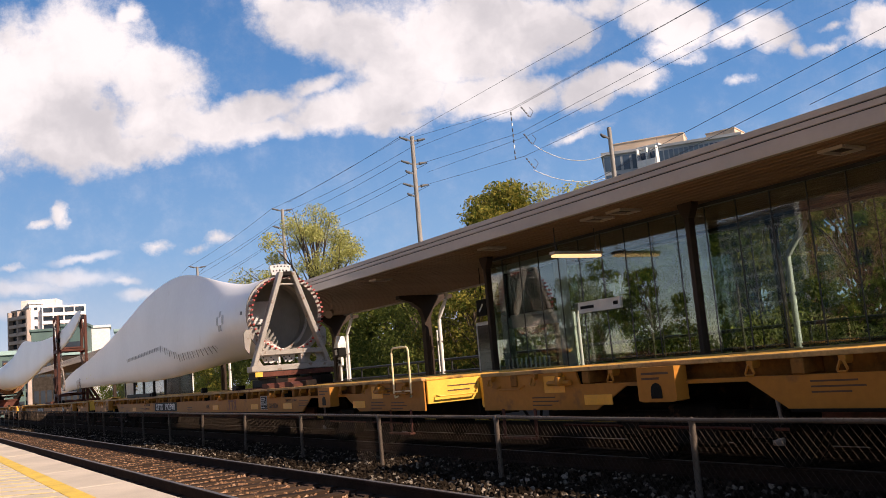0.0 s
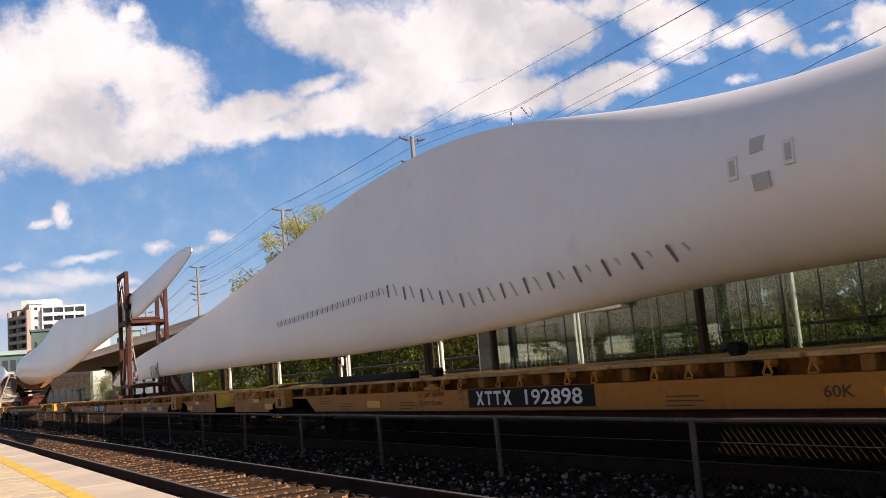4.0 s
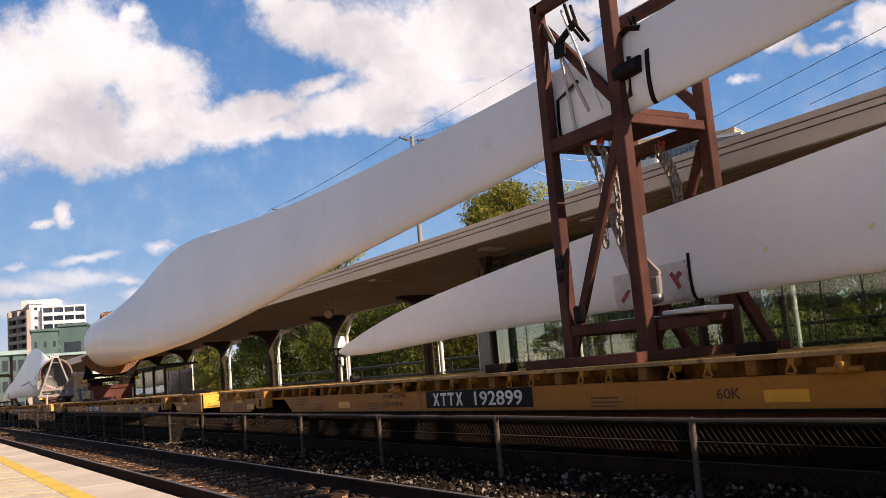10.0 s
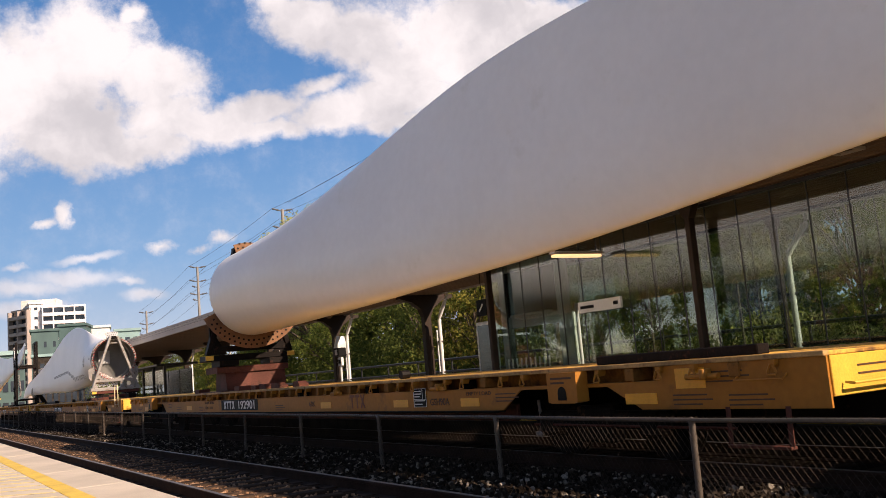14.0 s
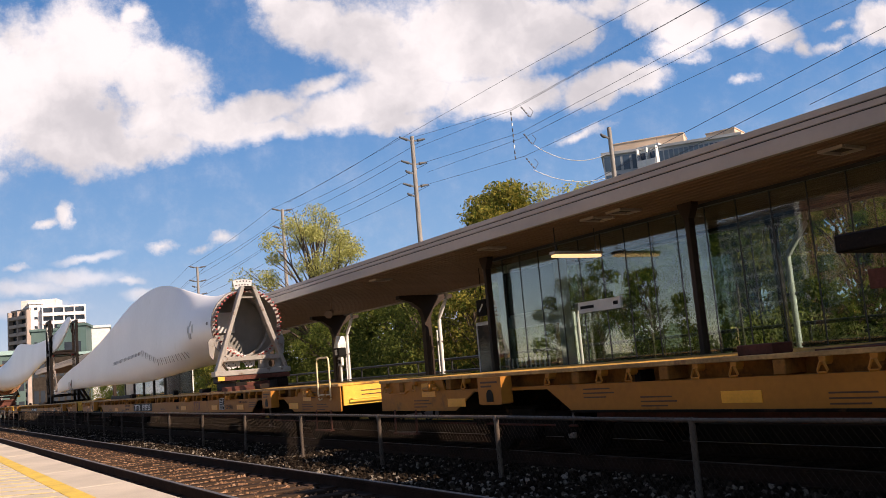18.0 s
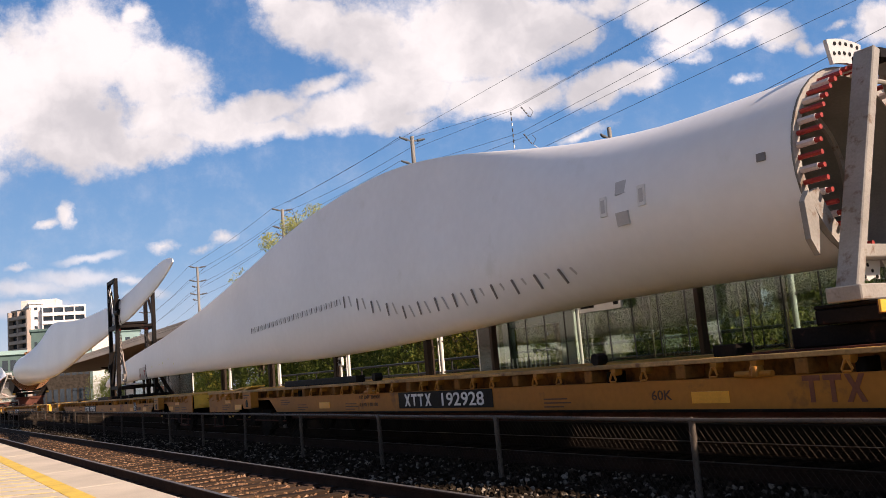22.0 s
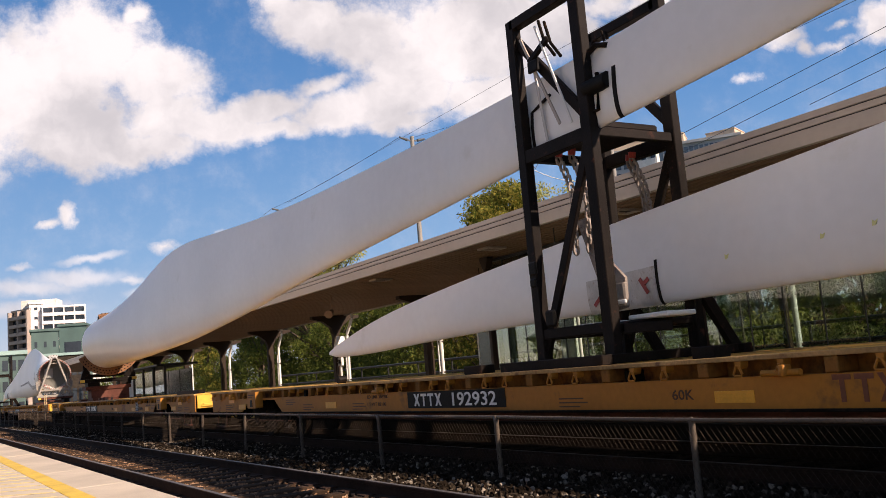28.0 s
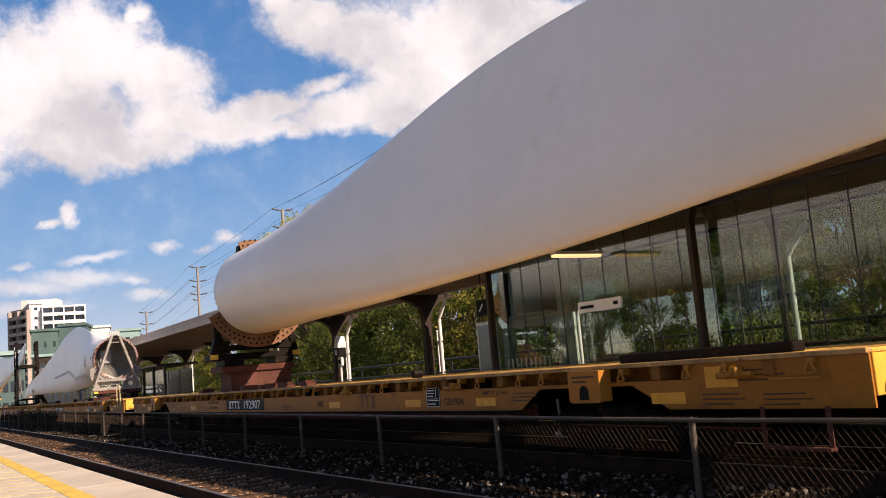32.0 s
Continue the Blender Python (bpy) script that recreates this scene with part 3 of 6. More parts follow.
for yy in (12.49, 13.88):
    o = part("pane", sidep, None, shelter, at=Matrix.Translation((GX0, yy, 0)))
    o.visible_shadow = False

# grey framed kiosk inside the shelter, with a dark screen
kiosk = thing("lift_enclosure", "grey steel framed enclosure with a dark upper panel", "enclosure", pose(-17.5, 12.5, 0.13))
for dx in (0.0, 2.2):
    part("upright", Geo().box(dx - 0.12, dx + 0.12, -0.1, 0.1, 0, 3.4, 0.01), M["frame_grey"], kiosk)
part("upper_rail", Geo().box(0.125, 2.075, -0.08, 0.08, 3.2, 3.4, 0.01), M["frame_grey"], kiosk)
part("lower_rail", Geo().box(0.125, 2.075, -0.08, 0.08, 1.86, 2.12, 0.01), M["frame_grey"], kiosk)
part("dark_panel", Geo().box(0.125, 2.075, -0.03, 0.03, 2.125, 3.195), M["screen"], kiosk, "dark tinted panel")
part("ledge", Geo().box(0.4, 1.9, -0.2, -0.085, 2.10, 2.16, 0.01), M["frame_grey"], kiosk)

board = thing("notice_board", "tall white notice board behind the enclosure", "board", pose(-17.43, 14.4, 0.13))
part("panel", Geo().box(-0.16, 0.16, -0.06, 0.06, 0.0, 2.2, 0.01), M["white"], board)
part("post", Geo().tube([(0.3, 0, 0), (0.3, 0, 2.4)], 0.045, 8), M["white"], board, smooth=50)

sign = thing("station_sign", "white hanging name sign with dark bars of writing", "sign", pose(-13.12, 11.62, 2.04))
part("panel", Geo().box(-0.62, 0.62, -0.03, 0.03, 0, 0.22, 0.008), M["white"], sign)
part("writing_bar", Geo().box(-0.55, -0.15, -0.036, -0.031, 0.08, 0.14), M["black"], sign)
part("symbol_bar", Geo().box(0.42, 0.55, -0.036, -0.031, 0.08, 0.15), M["black"], sign)

lamp = thing("tube_lamp", "warm yellow fluorescent tube lamp under the canopy", "lamp", pose(-12.95, 11.02, 3.08, 0, 0, 90))
part("housing", Geo().box(-0.60, 0.60, -0.09, 0.09, 0.055, 0.11, 0.01), M["fascia"], lamp)
part("diffuser", Geo().box(-0.58, 0.58, -0.08, 0.08, 0.0, 0.05, 0.02), M["lamp_yellow"], lamp, "glowing warm diffuser")
for dx in (-0.5, 0.5):
    part("hanger", Geo().tube([(dx, 0, 0.11), (dx, 0, 0.62)], 0.01, 6), M["mullion"], lamp)


def downpipe(x, y, h, bend, label="white bent downpipe beside a canopy column"):
    d = thing("downpipe", label, "pipe", pose(x, y, 0.13), group="downpipes")
    part("pipe", Geo().tube([(0, 0, 0), (0, 0, h), (0.05 * bend, 0, h + 0.06), (0.92 * bend, 0, h + 0.6), (bend, 0, h + 0.68), (bend, 0, 3.48)], 0.062, 10), M["white"], d, smooth=50)
    part("side_pipe", Geo().tube([(-0.21, 0, 0), (-0.21, 0, h - 0.35)], 0.026, 8), M["white"], d, smooth=50)
    for z in (0.9, 1.9):
        part("clip", Geo().box(-0.24, 0.08, -0.015, 0.07, z, z + 0.05, 0.005), M["column"], d)


for x in (-11.22, -24.75, -31.9, -39.5, -46.9, -54.3):
    downpipe(x, 14.95, 2.66, 0.55)
for x, h in ((-13.3, 2.55), (-11.0, 2.3), (-7.6, 2.3), (-6.6, 2.4)):
    lp = thing("lamp_post", "thin pale grey post behind the shelter", "post", pose(x * 1.19, 15.6, 0.13), group="thin posts")
    part("shaft", Geo().tube([(0, 0, 0), (0, 0, h)], 0.035, 8, 0.025), M["galv"], lp, smooth=50)

guard = thing("guard_rail", "dark double guard rail behind the far platform", "railing")
for z in (1.05, 1.48):
    part("rail", Geo().tube([(-44, 16.6, z), (8, 16.6, z)], 0.045, 8), M["mullion"], guard, smooth=50)
for i in range(22):
    part("post", Geo().tube([(-44 + 2.45 * i, 16.6, 0.13), (-44 + 2.45 * i, 16.6, 1.48)], 0.035, 8), M["mullion"], guard, smooth=50)

# platform furniture seen above the car deck
sig = thing("signal_cabinet", "small white and black signal head on a post", "signal", pose(-32.10, 14.7, 0.13))
part("post", Geo().tube([(0, 0, 0), (0, 0, 1.75)], 0.045, 8), M["white"], sig, smooth=50)
part("hood", Geo().prism([(-0.20, 2.20), (0.20, 2.20), (0.20, 2.36), (0.12, 2.66)], -0.18, 0.18, "y"), M["white"], sig)
part("head", Geo().box(-0.2, 0.2, -0.17, 0.17, 1.86, 2.19, 0.02), M["black"], sig)
part("lens", Geo().box(-0.11, 0.11, -0.185, -0.171, 1.92, 2.13, 0.005), M["white"], sig)
part("sign_plate", Geo().box(-0.17, 0.17, -0.05, 0.05, 1.50, 1.82, 0.005), M["white"], sig)
part("dark_bar", Geo().box(-0.11, 0.11, -0.058, -0.051, 1.58, 1.74), M["black"], sig)
arrow = thing("direction_sign", "black hanging sign with a pale arrow bar", "sign", pose(-18.69, 12.6, 2.42))
part("panel", Geo().box(-0.22, 0.22, -0.03, 0.03, 0, 0.42, 0.008), M["black"], arrow)
part("arrow_bar", Geo().beam((-0.1, -0.034, 0.12), (0.08, -0.034, 0.3), 0.006, 0.05), M["white"], arrow)
part("hanger", Geo().tube([(0, 0, 0.42), (0, 0, 1.23)], 0.012, 6), M["black"], arrow)
for x, y in ((-18.57, 12.6),):
    bl = thing("poster_case", "pale framed poster case on the far platform", "poster case", pose(x, y, 0.13))
    part("frame", Geo().box(-0.42, 0.42, -0.05, 0.05, 0.5, 2.14, 0.01), M["white"], bl)
    part("sheet", Geo().box(-0.34, 0.34, -0.056, -0.051, 0.60, 2.05), M["screen"], bl)
    part("leg", Geo().box(-0.38, -0.32, -0.03, 0.03, 0, 0.5), M["frame_grey"], bl)
    part("leg", Geo().box(0.32, 0.38, -0.03, 0.03, 0, 0.5), M["frame_grey"], bl)
cam2 = thing("speaker_box", "small brown loudspeaker hanging under the canopy", "loudspeaker", pose(-24.4, 11.0, 3.12))
part("horn", Geo().tube([(0, 0, 0.05), (0.1, -0.1, 0.0), (0.22, -0.22, -0.06)], 0.06, 10, 0.13), M["soffit"], cam2, smooth=50)
part("bracket", Geo().tube([(0, 0, 0.06), (0, 0, 0.54)], 0.02, 6), M["soffit"], cam2)

# small glazed shelter at the far end of the canopy
far_sh = thing("small_shelter", "small dark framed glass shelter with a white panel", "shelter", pose(-61.0, 12.4, 0.13))
for dx in (0.0, 2.6, 5.2, 7.8, 10.4):
    part("upright", Geo().box(dx - 0.07, dx + 0.07, -0.07, 0.07, 0, 2.5, 0.01), M["mullion"], far_sh)
for k, dx in enumerate((0.075, 2.675, 5.275, 7.875)):
    o = part("pane", Geo().box(dx, dx + 2.45, -0.01, 0.01, 0.15, 2.3), M["white"] if k == 0 else M["glass"], far_sh, "white panel" if k == 0 else "")
    part("back_panel", Geo().box(dx, dx + 2.45, 1.5, 1.54, 0.15, 2.3), M["screen"] if k else M["white"], far_sh)
part("roof", Geo().box(-0.3, 10.7, -0.5, 1.8, 2.5, 2.62, 0.02), M["mullion"], far_sh)
rack = thing("bicycle_rack", "row of short pale upright bars on the far platform", "bicycle rack", pose(-16.9, 12.0, 0.13))
part("rail", Geo().box(-0.1, 1.7, -0.03, 0.03, 0.75, 0.80, 0.005), M["galv"], rack)
for k in range(10):
    part("bar", Geo().tube([(0.17 * k, 0, 0), (0.17 * k, 0, 1.14)], 0.022, 6), M["white"], rack, smooth=50)

# ---------------------------------------------------------------- the freight train
DECK = 1.07
HALF = 1.35
CAR_L = 28.09


def flatcar(number, s, special):
    """Long yellow flatcar; local x along the train, z from the rail top."""
    car = thing("flatcar", "long weathered yellow steel flatcar with stake pockets", "railway wagon", pose(s + way(0), YC, 0), group="flatcars of the blade train")
    MOVING.append((car, s, YC, 0.0))
    if not flatcar.meshes:
        q = flatcar.meshes
        e, b0, b1, t0, t1 = 13.26, 11.05, 8.55, 10.55, 8.95
        zb, zt, zc = 0.60, 1.045, 0.895
        zr, er = 0.885, 11.35
        side = [(-e, zt), (-e, zb), (-b0, zb), (-t0, zc - 0.05), (-t1, zc - 0.05), (-b1, zb), (b1, zb), (t1, zc - 0.05), (t0, zc - 0.05), (b0, zb), (e, zb), (e, zt), (er, zt), (er - 0.06, zr), (-er + 0.06, zr), (-er, zt)]
        q["side_sill"] = Geo().prism(side, -0.012, 0.012, "y").mesh("side_sill", M["car"])
        q["web"] = Geo().box(-er, er, -0.012, 0.012, zr - 0.05, 1.03).mesh("upper_web", M["car_shade"])
        q["ledge"] = Geo().box(-er + 0.07, er - 0.07, 0.0, 0.255, zr - 0.03, zr - 0.008).mesh("sill_ledge", M["car"])
        q["deck"] = Geo().box(-e, e, -HALF + 0.02, HALF - 0.02, 1.03, DECK, 0.008).mesh("deck", M["car_deck"])
        q["edge"] = Geo().box(-e, e, -0.040, 0.045, 1.030, DECK + 0.006, 0.006).mesh("deck_edge", M["car_edge"])
        q["flange"] = Geo().box(-b1 + 0.05, b1 - 0.05, -0.06, 0.06, 0.575, 0.60, 0.004).mesh("bottom_flange", M["under"])
        q["inner"] = Geo().box(-b1 + 0.1, b1 - 0.1, -0.03, 0.03, 0.44, 0.66, 0.01).mesh("inner_sill", M["rust"])
        q["centre"] = Geo().box(-13.2, 13.2, -0.38, 0.38, 0.42, 1.0, 0.02).mesh("centre_sill", M["under"])
        # the end sill's sunlit look comes from the brighter yellow
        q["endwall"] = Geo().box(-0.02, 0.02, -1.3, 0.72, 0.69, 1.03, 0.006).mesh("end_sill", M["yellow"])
        q["cross"] = Geo().box(-0.05, 0.05, -1.28, 1.28, 0.62, 1.0, 0.01).mesh("crossbearer", M["under"])
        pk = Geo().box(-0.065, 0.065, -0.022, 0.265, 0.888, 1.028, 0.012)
        q["pocket"] = pk.mesh("stake_pocket", M["car_shade"])
        rg = Geo()
        rg.prism([(-0.035, 1.028), (0.035, 1.028), (0.03, 0.985), (0.012, 0.96), (-0.012, 0.96), (-0.03, 0.985)], -0.055, 0.05, "y")
        rg.tube([(-0.012, -0.062, 0.99), (-0.048, -0.066, 0.915), (-0.036, -0.068, 0.898), (0.036, -0.068, 0.898), (0.048, -0.066, 0.915), (0.012, -0.062, 0.99)], 0.012, 6)
        q["ring"] = rg.mesh("lashing_ring", M["car"])
        lip = Geo().prism([(-0.26, 1.03), (0.26, 1.03), (0.26, 0.70), (0.20, 0.685), (-0.20, 0.685), (-0.26, 0.70)], -0.17, 0.0, "y")
        q["jack"] = lip.mesh("jacking_pad", M["car"])
        arch = [(-0.075, 0.72), (0.075, 0.72)] + [(0.075 * math.cos(radians(a)), 0.80 + 0.075 * math.sin(radians(a))) for a in range(0, 181, 30)]
        q["arch"] = Geo().prism(arch, -0.176, -0.171, "y").mesh("jack_opening", M["black"])
        fr = Geo().box(-1.15, 1.15, -0.07, 0.07, 0.36, 0.56, 0.03)
        fr.box(-0.32, 0.32, -0.09, 0.09, 0.2, 0.62, 0.03)
        for a in (-0.88, 0.88):
            fr.box(a - 0.16, a + 0.16, -0.1, 0.1, 0.27, 0.56, 0.04)
        q["truck_side"] = fr.mesh("truck_side_frame", M["under"])
        q["bolster"] = Geo().box(-0.2, 0.2, -1.0, 1.0, 0.4, 0.62, 0.03).mesh("bolster", M["under"])
        wh = Geo()
        for y in (-0.735, 0.735):
            s1 = 1 if y > 0 else -1
            wh.tube([(0, y - 0.055 * s1, 0), (0, y - 0.035 * s1, 0)], 0.445, 24)
            wh.tube([(0, y - 0.035 * s1, 0), (0, y + 0.07 * s1, 0)], 0.42, 24)
            for a in range(0, 360, 72):
                wh.box(0.18, 0.24, y + 0.071 * s1 - 0.006, y + 0.071 * s1 + 0.006, -0.03, 0.03, 0.0, Matrix.Rotation(radians(a), 4, "Y"))
        wh.tube([(0, -1.0, 0), (0, 1.0, 0)], 0.085, 10)
        q["wheelset"] = wh.mesh("wheelset", M["under"], 40)
        cp = Geo().box(0, 0.62, -0.13, 0.13, 0.74, 0.96, 0.03)
        cp.box(0.5, 0.80, -0.17, 0.06, 0.72, 0.98, 0.05)
        q["coupler"] = cp.mesh("coupler", M["under"])
        bx = Geo().prism([(0.0, 0.66), (0.50, 0.74), (0.50, 1.0), (0.0, 1.0)], -0.30, 0.30, "y")
        q["endbox"] = bx.mesh("draft_box", M["under"])
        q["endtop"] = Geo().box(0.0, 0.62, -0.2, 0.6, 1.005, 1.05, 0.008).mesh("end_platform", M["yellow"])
        st = Geo()
        for a in (-0.33, 0.33):
            st.beam((a, 0, 0.62), (a, -0.01, 0.28), 0.012, 0.05)
        st.box(-0.345, 0.345, -0.05, 0.04, 0.25, 0.28, 0.006)
        q["step"] = st.mesh("sill_step", M["rust"])
        bl = Geo().tube([(0, 0, 0.70), (0.03, 0.0, 0.45), (-0.06, 0.02, 0.30)], 0.022, 6)
        bl.box(-0.10, 0.02, -0.02, 0.03, 0.24, 0.31, 0.01)
        q["lever"] = bl.mesh("brake_lever", M["arm_plate"], 50)
        q["rod"] = Geo().tube([(-1.6, 0, 0.40), (1.6, 0, 0.39)], 0.016, 6).mesh("brake_rod", M["rust"], 50)
        gi = Geo().tube([(-0.26, 0, 0.90), (-0.26, -0.07, 0.86), (0.26, -0.07, 0.86), (0.26, 0, 0.90)], 0.011, 6)
        q["grab"] = gi.mesh("grab_iron", M["car"], 40)
        q["patch"] = Geo().box(-0.23, 0.23, -0.006, 0, 0.655, 0.765).mesh("reflective_patch", M["patch"])
        q["patch_tall"] = Geo().box(-0.19, 0.19, -0.006, 0, 0.80, 0.995).mesh("reflective_patch", M["patch"])
        q["plate"] = Geo().box(-3.24, -0.67, -0.006, 0, 0.64, 0.88).mesh("number_panel", M["black"])
        def tee(w, h, t, z):
            return [(0, h - t), (w / 2 - t / 2, h - t), (w / 2 - t / 2, 0), (w / 2 + t / 2, 0), (w / 2 + t / 2, h - t), (w, h - t), (w, h), (0, h)]

        def ex(w, h, t, z):
            return [(0, 0), (t, 0), (w / 2, h / 2 - t * 0.7), (w - t, 0), (w, 0), (w / 2 + t * 0.6, h / 2), (w, h), (w - t, h), (w / 2, h / 2 + t * 0.7), (t, h), (0, h), (w / 2 - t * 0.6, h / 2)]
        q["tee"] = Geo().prism(tee(0.17, 0.225, 0.045, 0), -0.004, 0, "y").mesh("mark_bar", M["red_text"])
        q["ex"] = Geo().prism(ex(0.18, 0.225, 0.05, 0), -0.004, 0, "y").mesh("mark_bar", M["red_text"])
        q["tee_w"] = Geo().prism(tee(0.165, 0.18, 0.038, 0), -0.004, 0, "y").mesh("mark_bar", M["white"])
        q["ex_w"] = Geo().prism(ex(0.17, 0.18, 0.046, 0), -0.004, 0, "y").mesh("mark_bar", M["white"])
        pc = Geo().box(0, 0.37, -0.006, 0, 0.655, 0.925)
        q["placard"] = pc.mesh("placard", M["black"])
        pb = Geo()
        for z, w in ((0.88, 0.2), (0.84, 0.2), (0.80, 0.16), (0.74, 0.3), (0.69, 0.22)):
            pb.box(0.03, 0.03 + w, -0.010, -0.0065, z, z + 0.014)
        pb.box(0.26, 0.268, -0.010, -0.0065, 0.78, 0.92)
        for a, b, c, d in ((0, 0.37, 0.655, 0.662), (0, 0.37, 0.918, 0.925), (0, 0.007, 0.6625, 0.9175), (0.363, 0.37, 0.6625, 0.9175), (0.0075, 0.3625, 0.765, 0.772)):
            pb.box(a, b, -0.010, -0.0065, c, d)
        q["placard_bars"] = pb.mesh("placard_lines", M["white"])
        q["line"] = Geo().box(0, 0.44, -0.003, 0, 0, 0.015).mesh("stencil_line", M["dark_text"])
        hp = Geo().tube([(-0.20, 0.04, -0.24), (-0.24, 0, -0.26), (-0.27, 0, -0.20), (-0.27, 0, 0.42), (-0.25, 0, 0.47), (-0.20, 0, 0.49), (0.20, 0, 0.49), (0.25, 0, 0.47), (0.27, 0, 0.42), (0.27, 0, -0.20), (0.24, 0, -0.26), (0.20, 0.04, -0.24)], 0.016, 8)
        hp.tube([(-0.27, 0, -0.17), (0.27, 0, -0.17)], 0.012, 6)
        q["hoop"] = hp.mesh("hand_hoop", M["hoop"], 50)
        br = Geo().tube([(-0.2, -0.05, 0), (0.2, -0.05, 0)], 0.03, 8)
        br.box(0.02, 0.08, -0.12, 0.0, -0.03, 0.07, 0.01)
        q["roller"] = br.mesh("lashing_winch", M["car"], 50)
        eb = Geo().prism([(0, 0.60), (0.02, 0.56), (0.10, 0.56), (0.12, 0.62), (0.07, 0.68), (0.07, 0.73), (0.24, 0.71), (0.28, 0.74), (0.26, 0.78), (0.08, 0.80), (0.07, 0.93), (0.14, 0.97), (0.14, 1.02), (-0.02, 1.02)], -0.025, 0.025, "y")
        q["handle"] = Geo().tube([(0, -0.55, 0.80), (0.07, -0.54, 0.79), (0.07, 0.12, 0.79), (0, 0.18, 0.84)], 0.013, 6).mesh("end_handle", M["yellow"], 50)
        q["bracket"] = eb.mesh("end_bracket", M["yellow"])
        ho = Geo().tube([(0, 0, 0), (0.12, -0.05, -0.22), (0.3, -0.03, -0.28), (0.42, 0.02, -0.1)], 0.02, 6)
        q["hose"] = ho.mesh("brake_hose", M["black"], 60)
    q = flatcar.meshes
    for y in (-HALF, HALF):
        part("side_sill", q["side_sill"], None, car, at=pose(0, y, 0))
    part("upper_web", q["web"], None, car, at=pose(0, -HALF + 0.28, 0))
    part("sill_ledge", q["ledge"], None, car, at=pose(0, -HALF + 0.013, 0))
    part("deck", q["deck"], None, car, "worn steel deck")
    part("deck_edge", q["edge"], None, car, at=pose(0, -HALF, 0))
    part("deck_edge", q["edge"], None, car, at=pose(0, HALF, 0, 0, 0, 180))
    part("bottom_flange", q["flange"], None, car, at=pose(0, -HALF, 0))
    part("centre_sill", q["centre"], None, car)
    for y in (-HALF + 0.3, HALF - 0.3):
        part("inner_sill", q["inner"], None, car, "grimy brown inner sill", at=pose(0, y, 0))
    for x in (-7.5, -4.5, -1.5, 1.5, 4.5, 7.5):
        part("crossbearer", q["cross"], None, car, at=pose(x, 0, 0))
    f = Vector((0, -HALF - 0.013, 0))
    x = -13.0
    i = 0
    while x < 13.1:
        if not -10.45 < x < -9.25 and not 9.25 < x < 10.45:
            part(*(("stake_pocket", q["pocket"]) if i % 3 == 1 else ("lashing_ring", q["ring"])), None, car, at=pose(x, f.y, 0))
        x += 0.46
        i += 1
    for sx in (-1, 1):
        part("end_sill", q["endwall"], None, car, at=pose(sx * 13.235, 0, 0, 0, 0, 0))
        for k in range(2):
            part("stencil_line", q["line"], None, car, at=pose(sx * 13.258, -0.95 * sx, 0.92 - 0.07 * k, 0, 0, 90 * sx) @ Matrix.Diagonal(((1.2, 0.9, 1.1)[k], 1, 1.0, 1)))
        part("draft_box", q["endbox"], None, car, at=pose(sx * 13.258, 0, 0, 0, 0, 0 if sx > 0 else 180))
        part("end_platform", q["endtop"], None, car, "end platform in a yellow brightened for sunlight", at=pose(sx * 13.258, 0, 0, 0, 0, 0 if sx > 0 else 180))
        part("coupler", q["coupler"], None, car, at=pose(sx * 13.27, 0, 0, 0, 0, 0 if sx > 0 else 180))
        j = part("jacking_pad", q["jack"], None, car, at=pose(sx * 9.95, f.y + 0.02, 0))
        part("jack_opening", q["arch"], None, j)
        for k in range(2):
            part("stencil_line", q["line"], None, j, at=pose(-0.19, -0.172, 0.955 - 0.05 * k) @ Matrix.Diagonal(((0.85, 0.55)[k], 1, 1.5, 1)))
        part("sill_step", q["step"], None, car, at=pose(sx * 12.5, f.y, 0))
        part("brake_lever", q["lever"], None, car, at=pose(sx * 8.9, f.y + 0.30, 0))
        part("brake_rod", q["rod"], None, car, at=pose(sx * 10.4, f.y + 0.28, 0))
        part("grab_iron", q["grab"], None, car, at=pose(sx * 12.6, f.y, 0))
        part("reflective_patch", q["patch_tall"], None, car, at=pose(sx * 11.75, f.y, 0))
        part("bolster", q["bolster"], None, car, at=pose(sx * 9.95, 0, 0))
        part("brake_hose", q["hose"], None, car, at=pose(sx * 13.35, -0.35, 0.62, 0, 0, 0 if sx > 0 else 180))
        for y in (-1.0, 1.0):
            part("truck_side_frame", q["truck_side"], None, car, at=pose(sx * 9.95, y, 0))
        for dx in (-0.89, 0.89):
            w = part("wheelset", q["wheelset"], None, car, at=pose(sx * 9.95 + dx, 0, 0.42))
            WHEELS.append((w, sx * 9.95 + dx))
    part("end_bracket", q["bracket"], None, car, at=pose(13.30, -0.36, 0))
    part("end_handle", q["handle"], None, car, at=pose(13.28, -0.62, 0))
    for x in (-11.0, -6.1, 2.97, 5.82, 7.78, 11.05):
        part("reflective_patch", q["patch"], None, car, at=pose(x, f.y, 0))
    for x, z in ((-12.2, 0.74), (-8.3, 0.82), (-7.4, 0.72), (-5.2, 0.72), (0.4, 0.72), (8.4, 0.80), (11.95, 0.94), (11.5, 0.73), (12.2, 0.72)):
        for k in range(3):
            part("stencil_line", q["line"], None, car, at=pose(x, f.y, z - 0.045 * k) @ Matrix.Diagonal(((1.0, 1.15, 0.85)[k], 1, 1, 1)))
    for x in (-11.6, -4.1, 3.55, 7.05, 11.95):
        part("lashing_winch", q["roller"], None, car, at=pose(x, f.y, 0.91))
    for x, k in ((4.0, "tee"), (4.2, "tee"), (4.4, "ex")):
        part("mark_bar", q[k], None, car, "brown-red owner's mark", at=pose(x, f.y, 0.65))
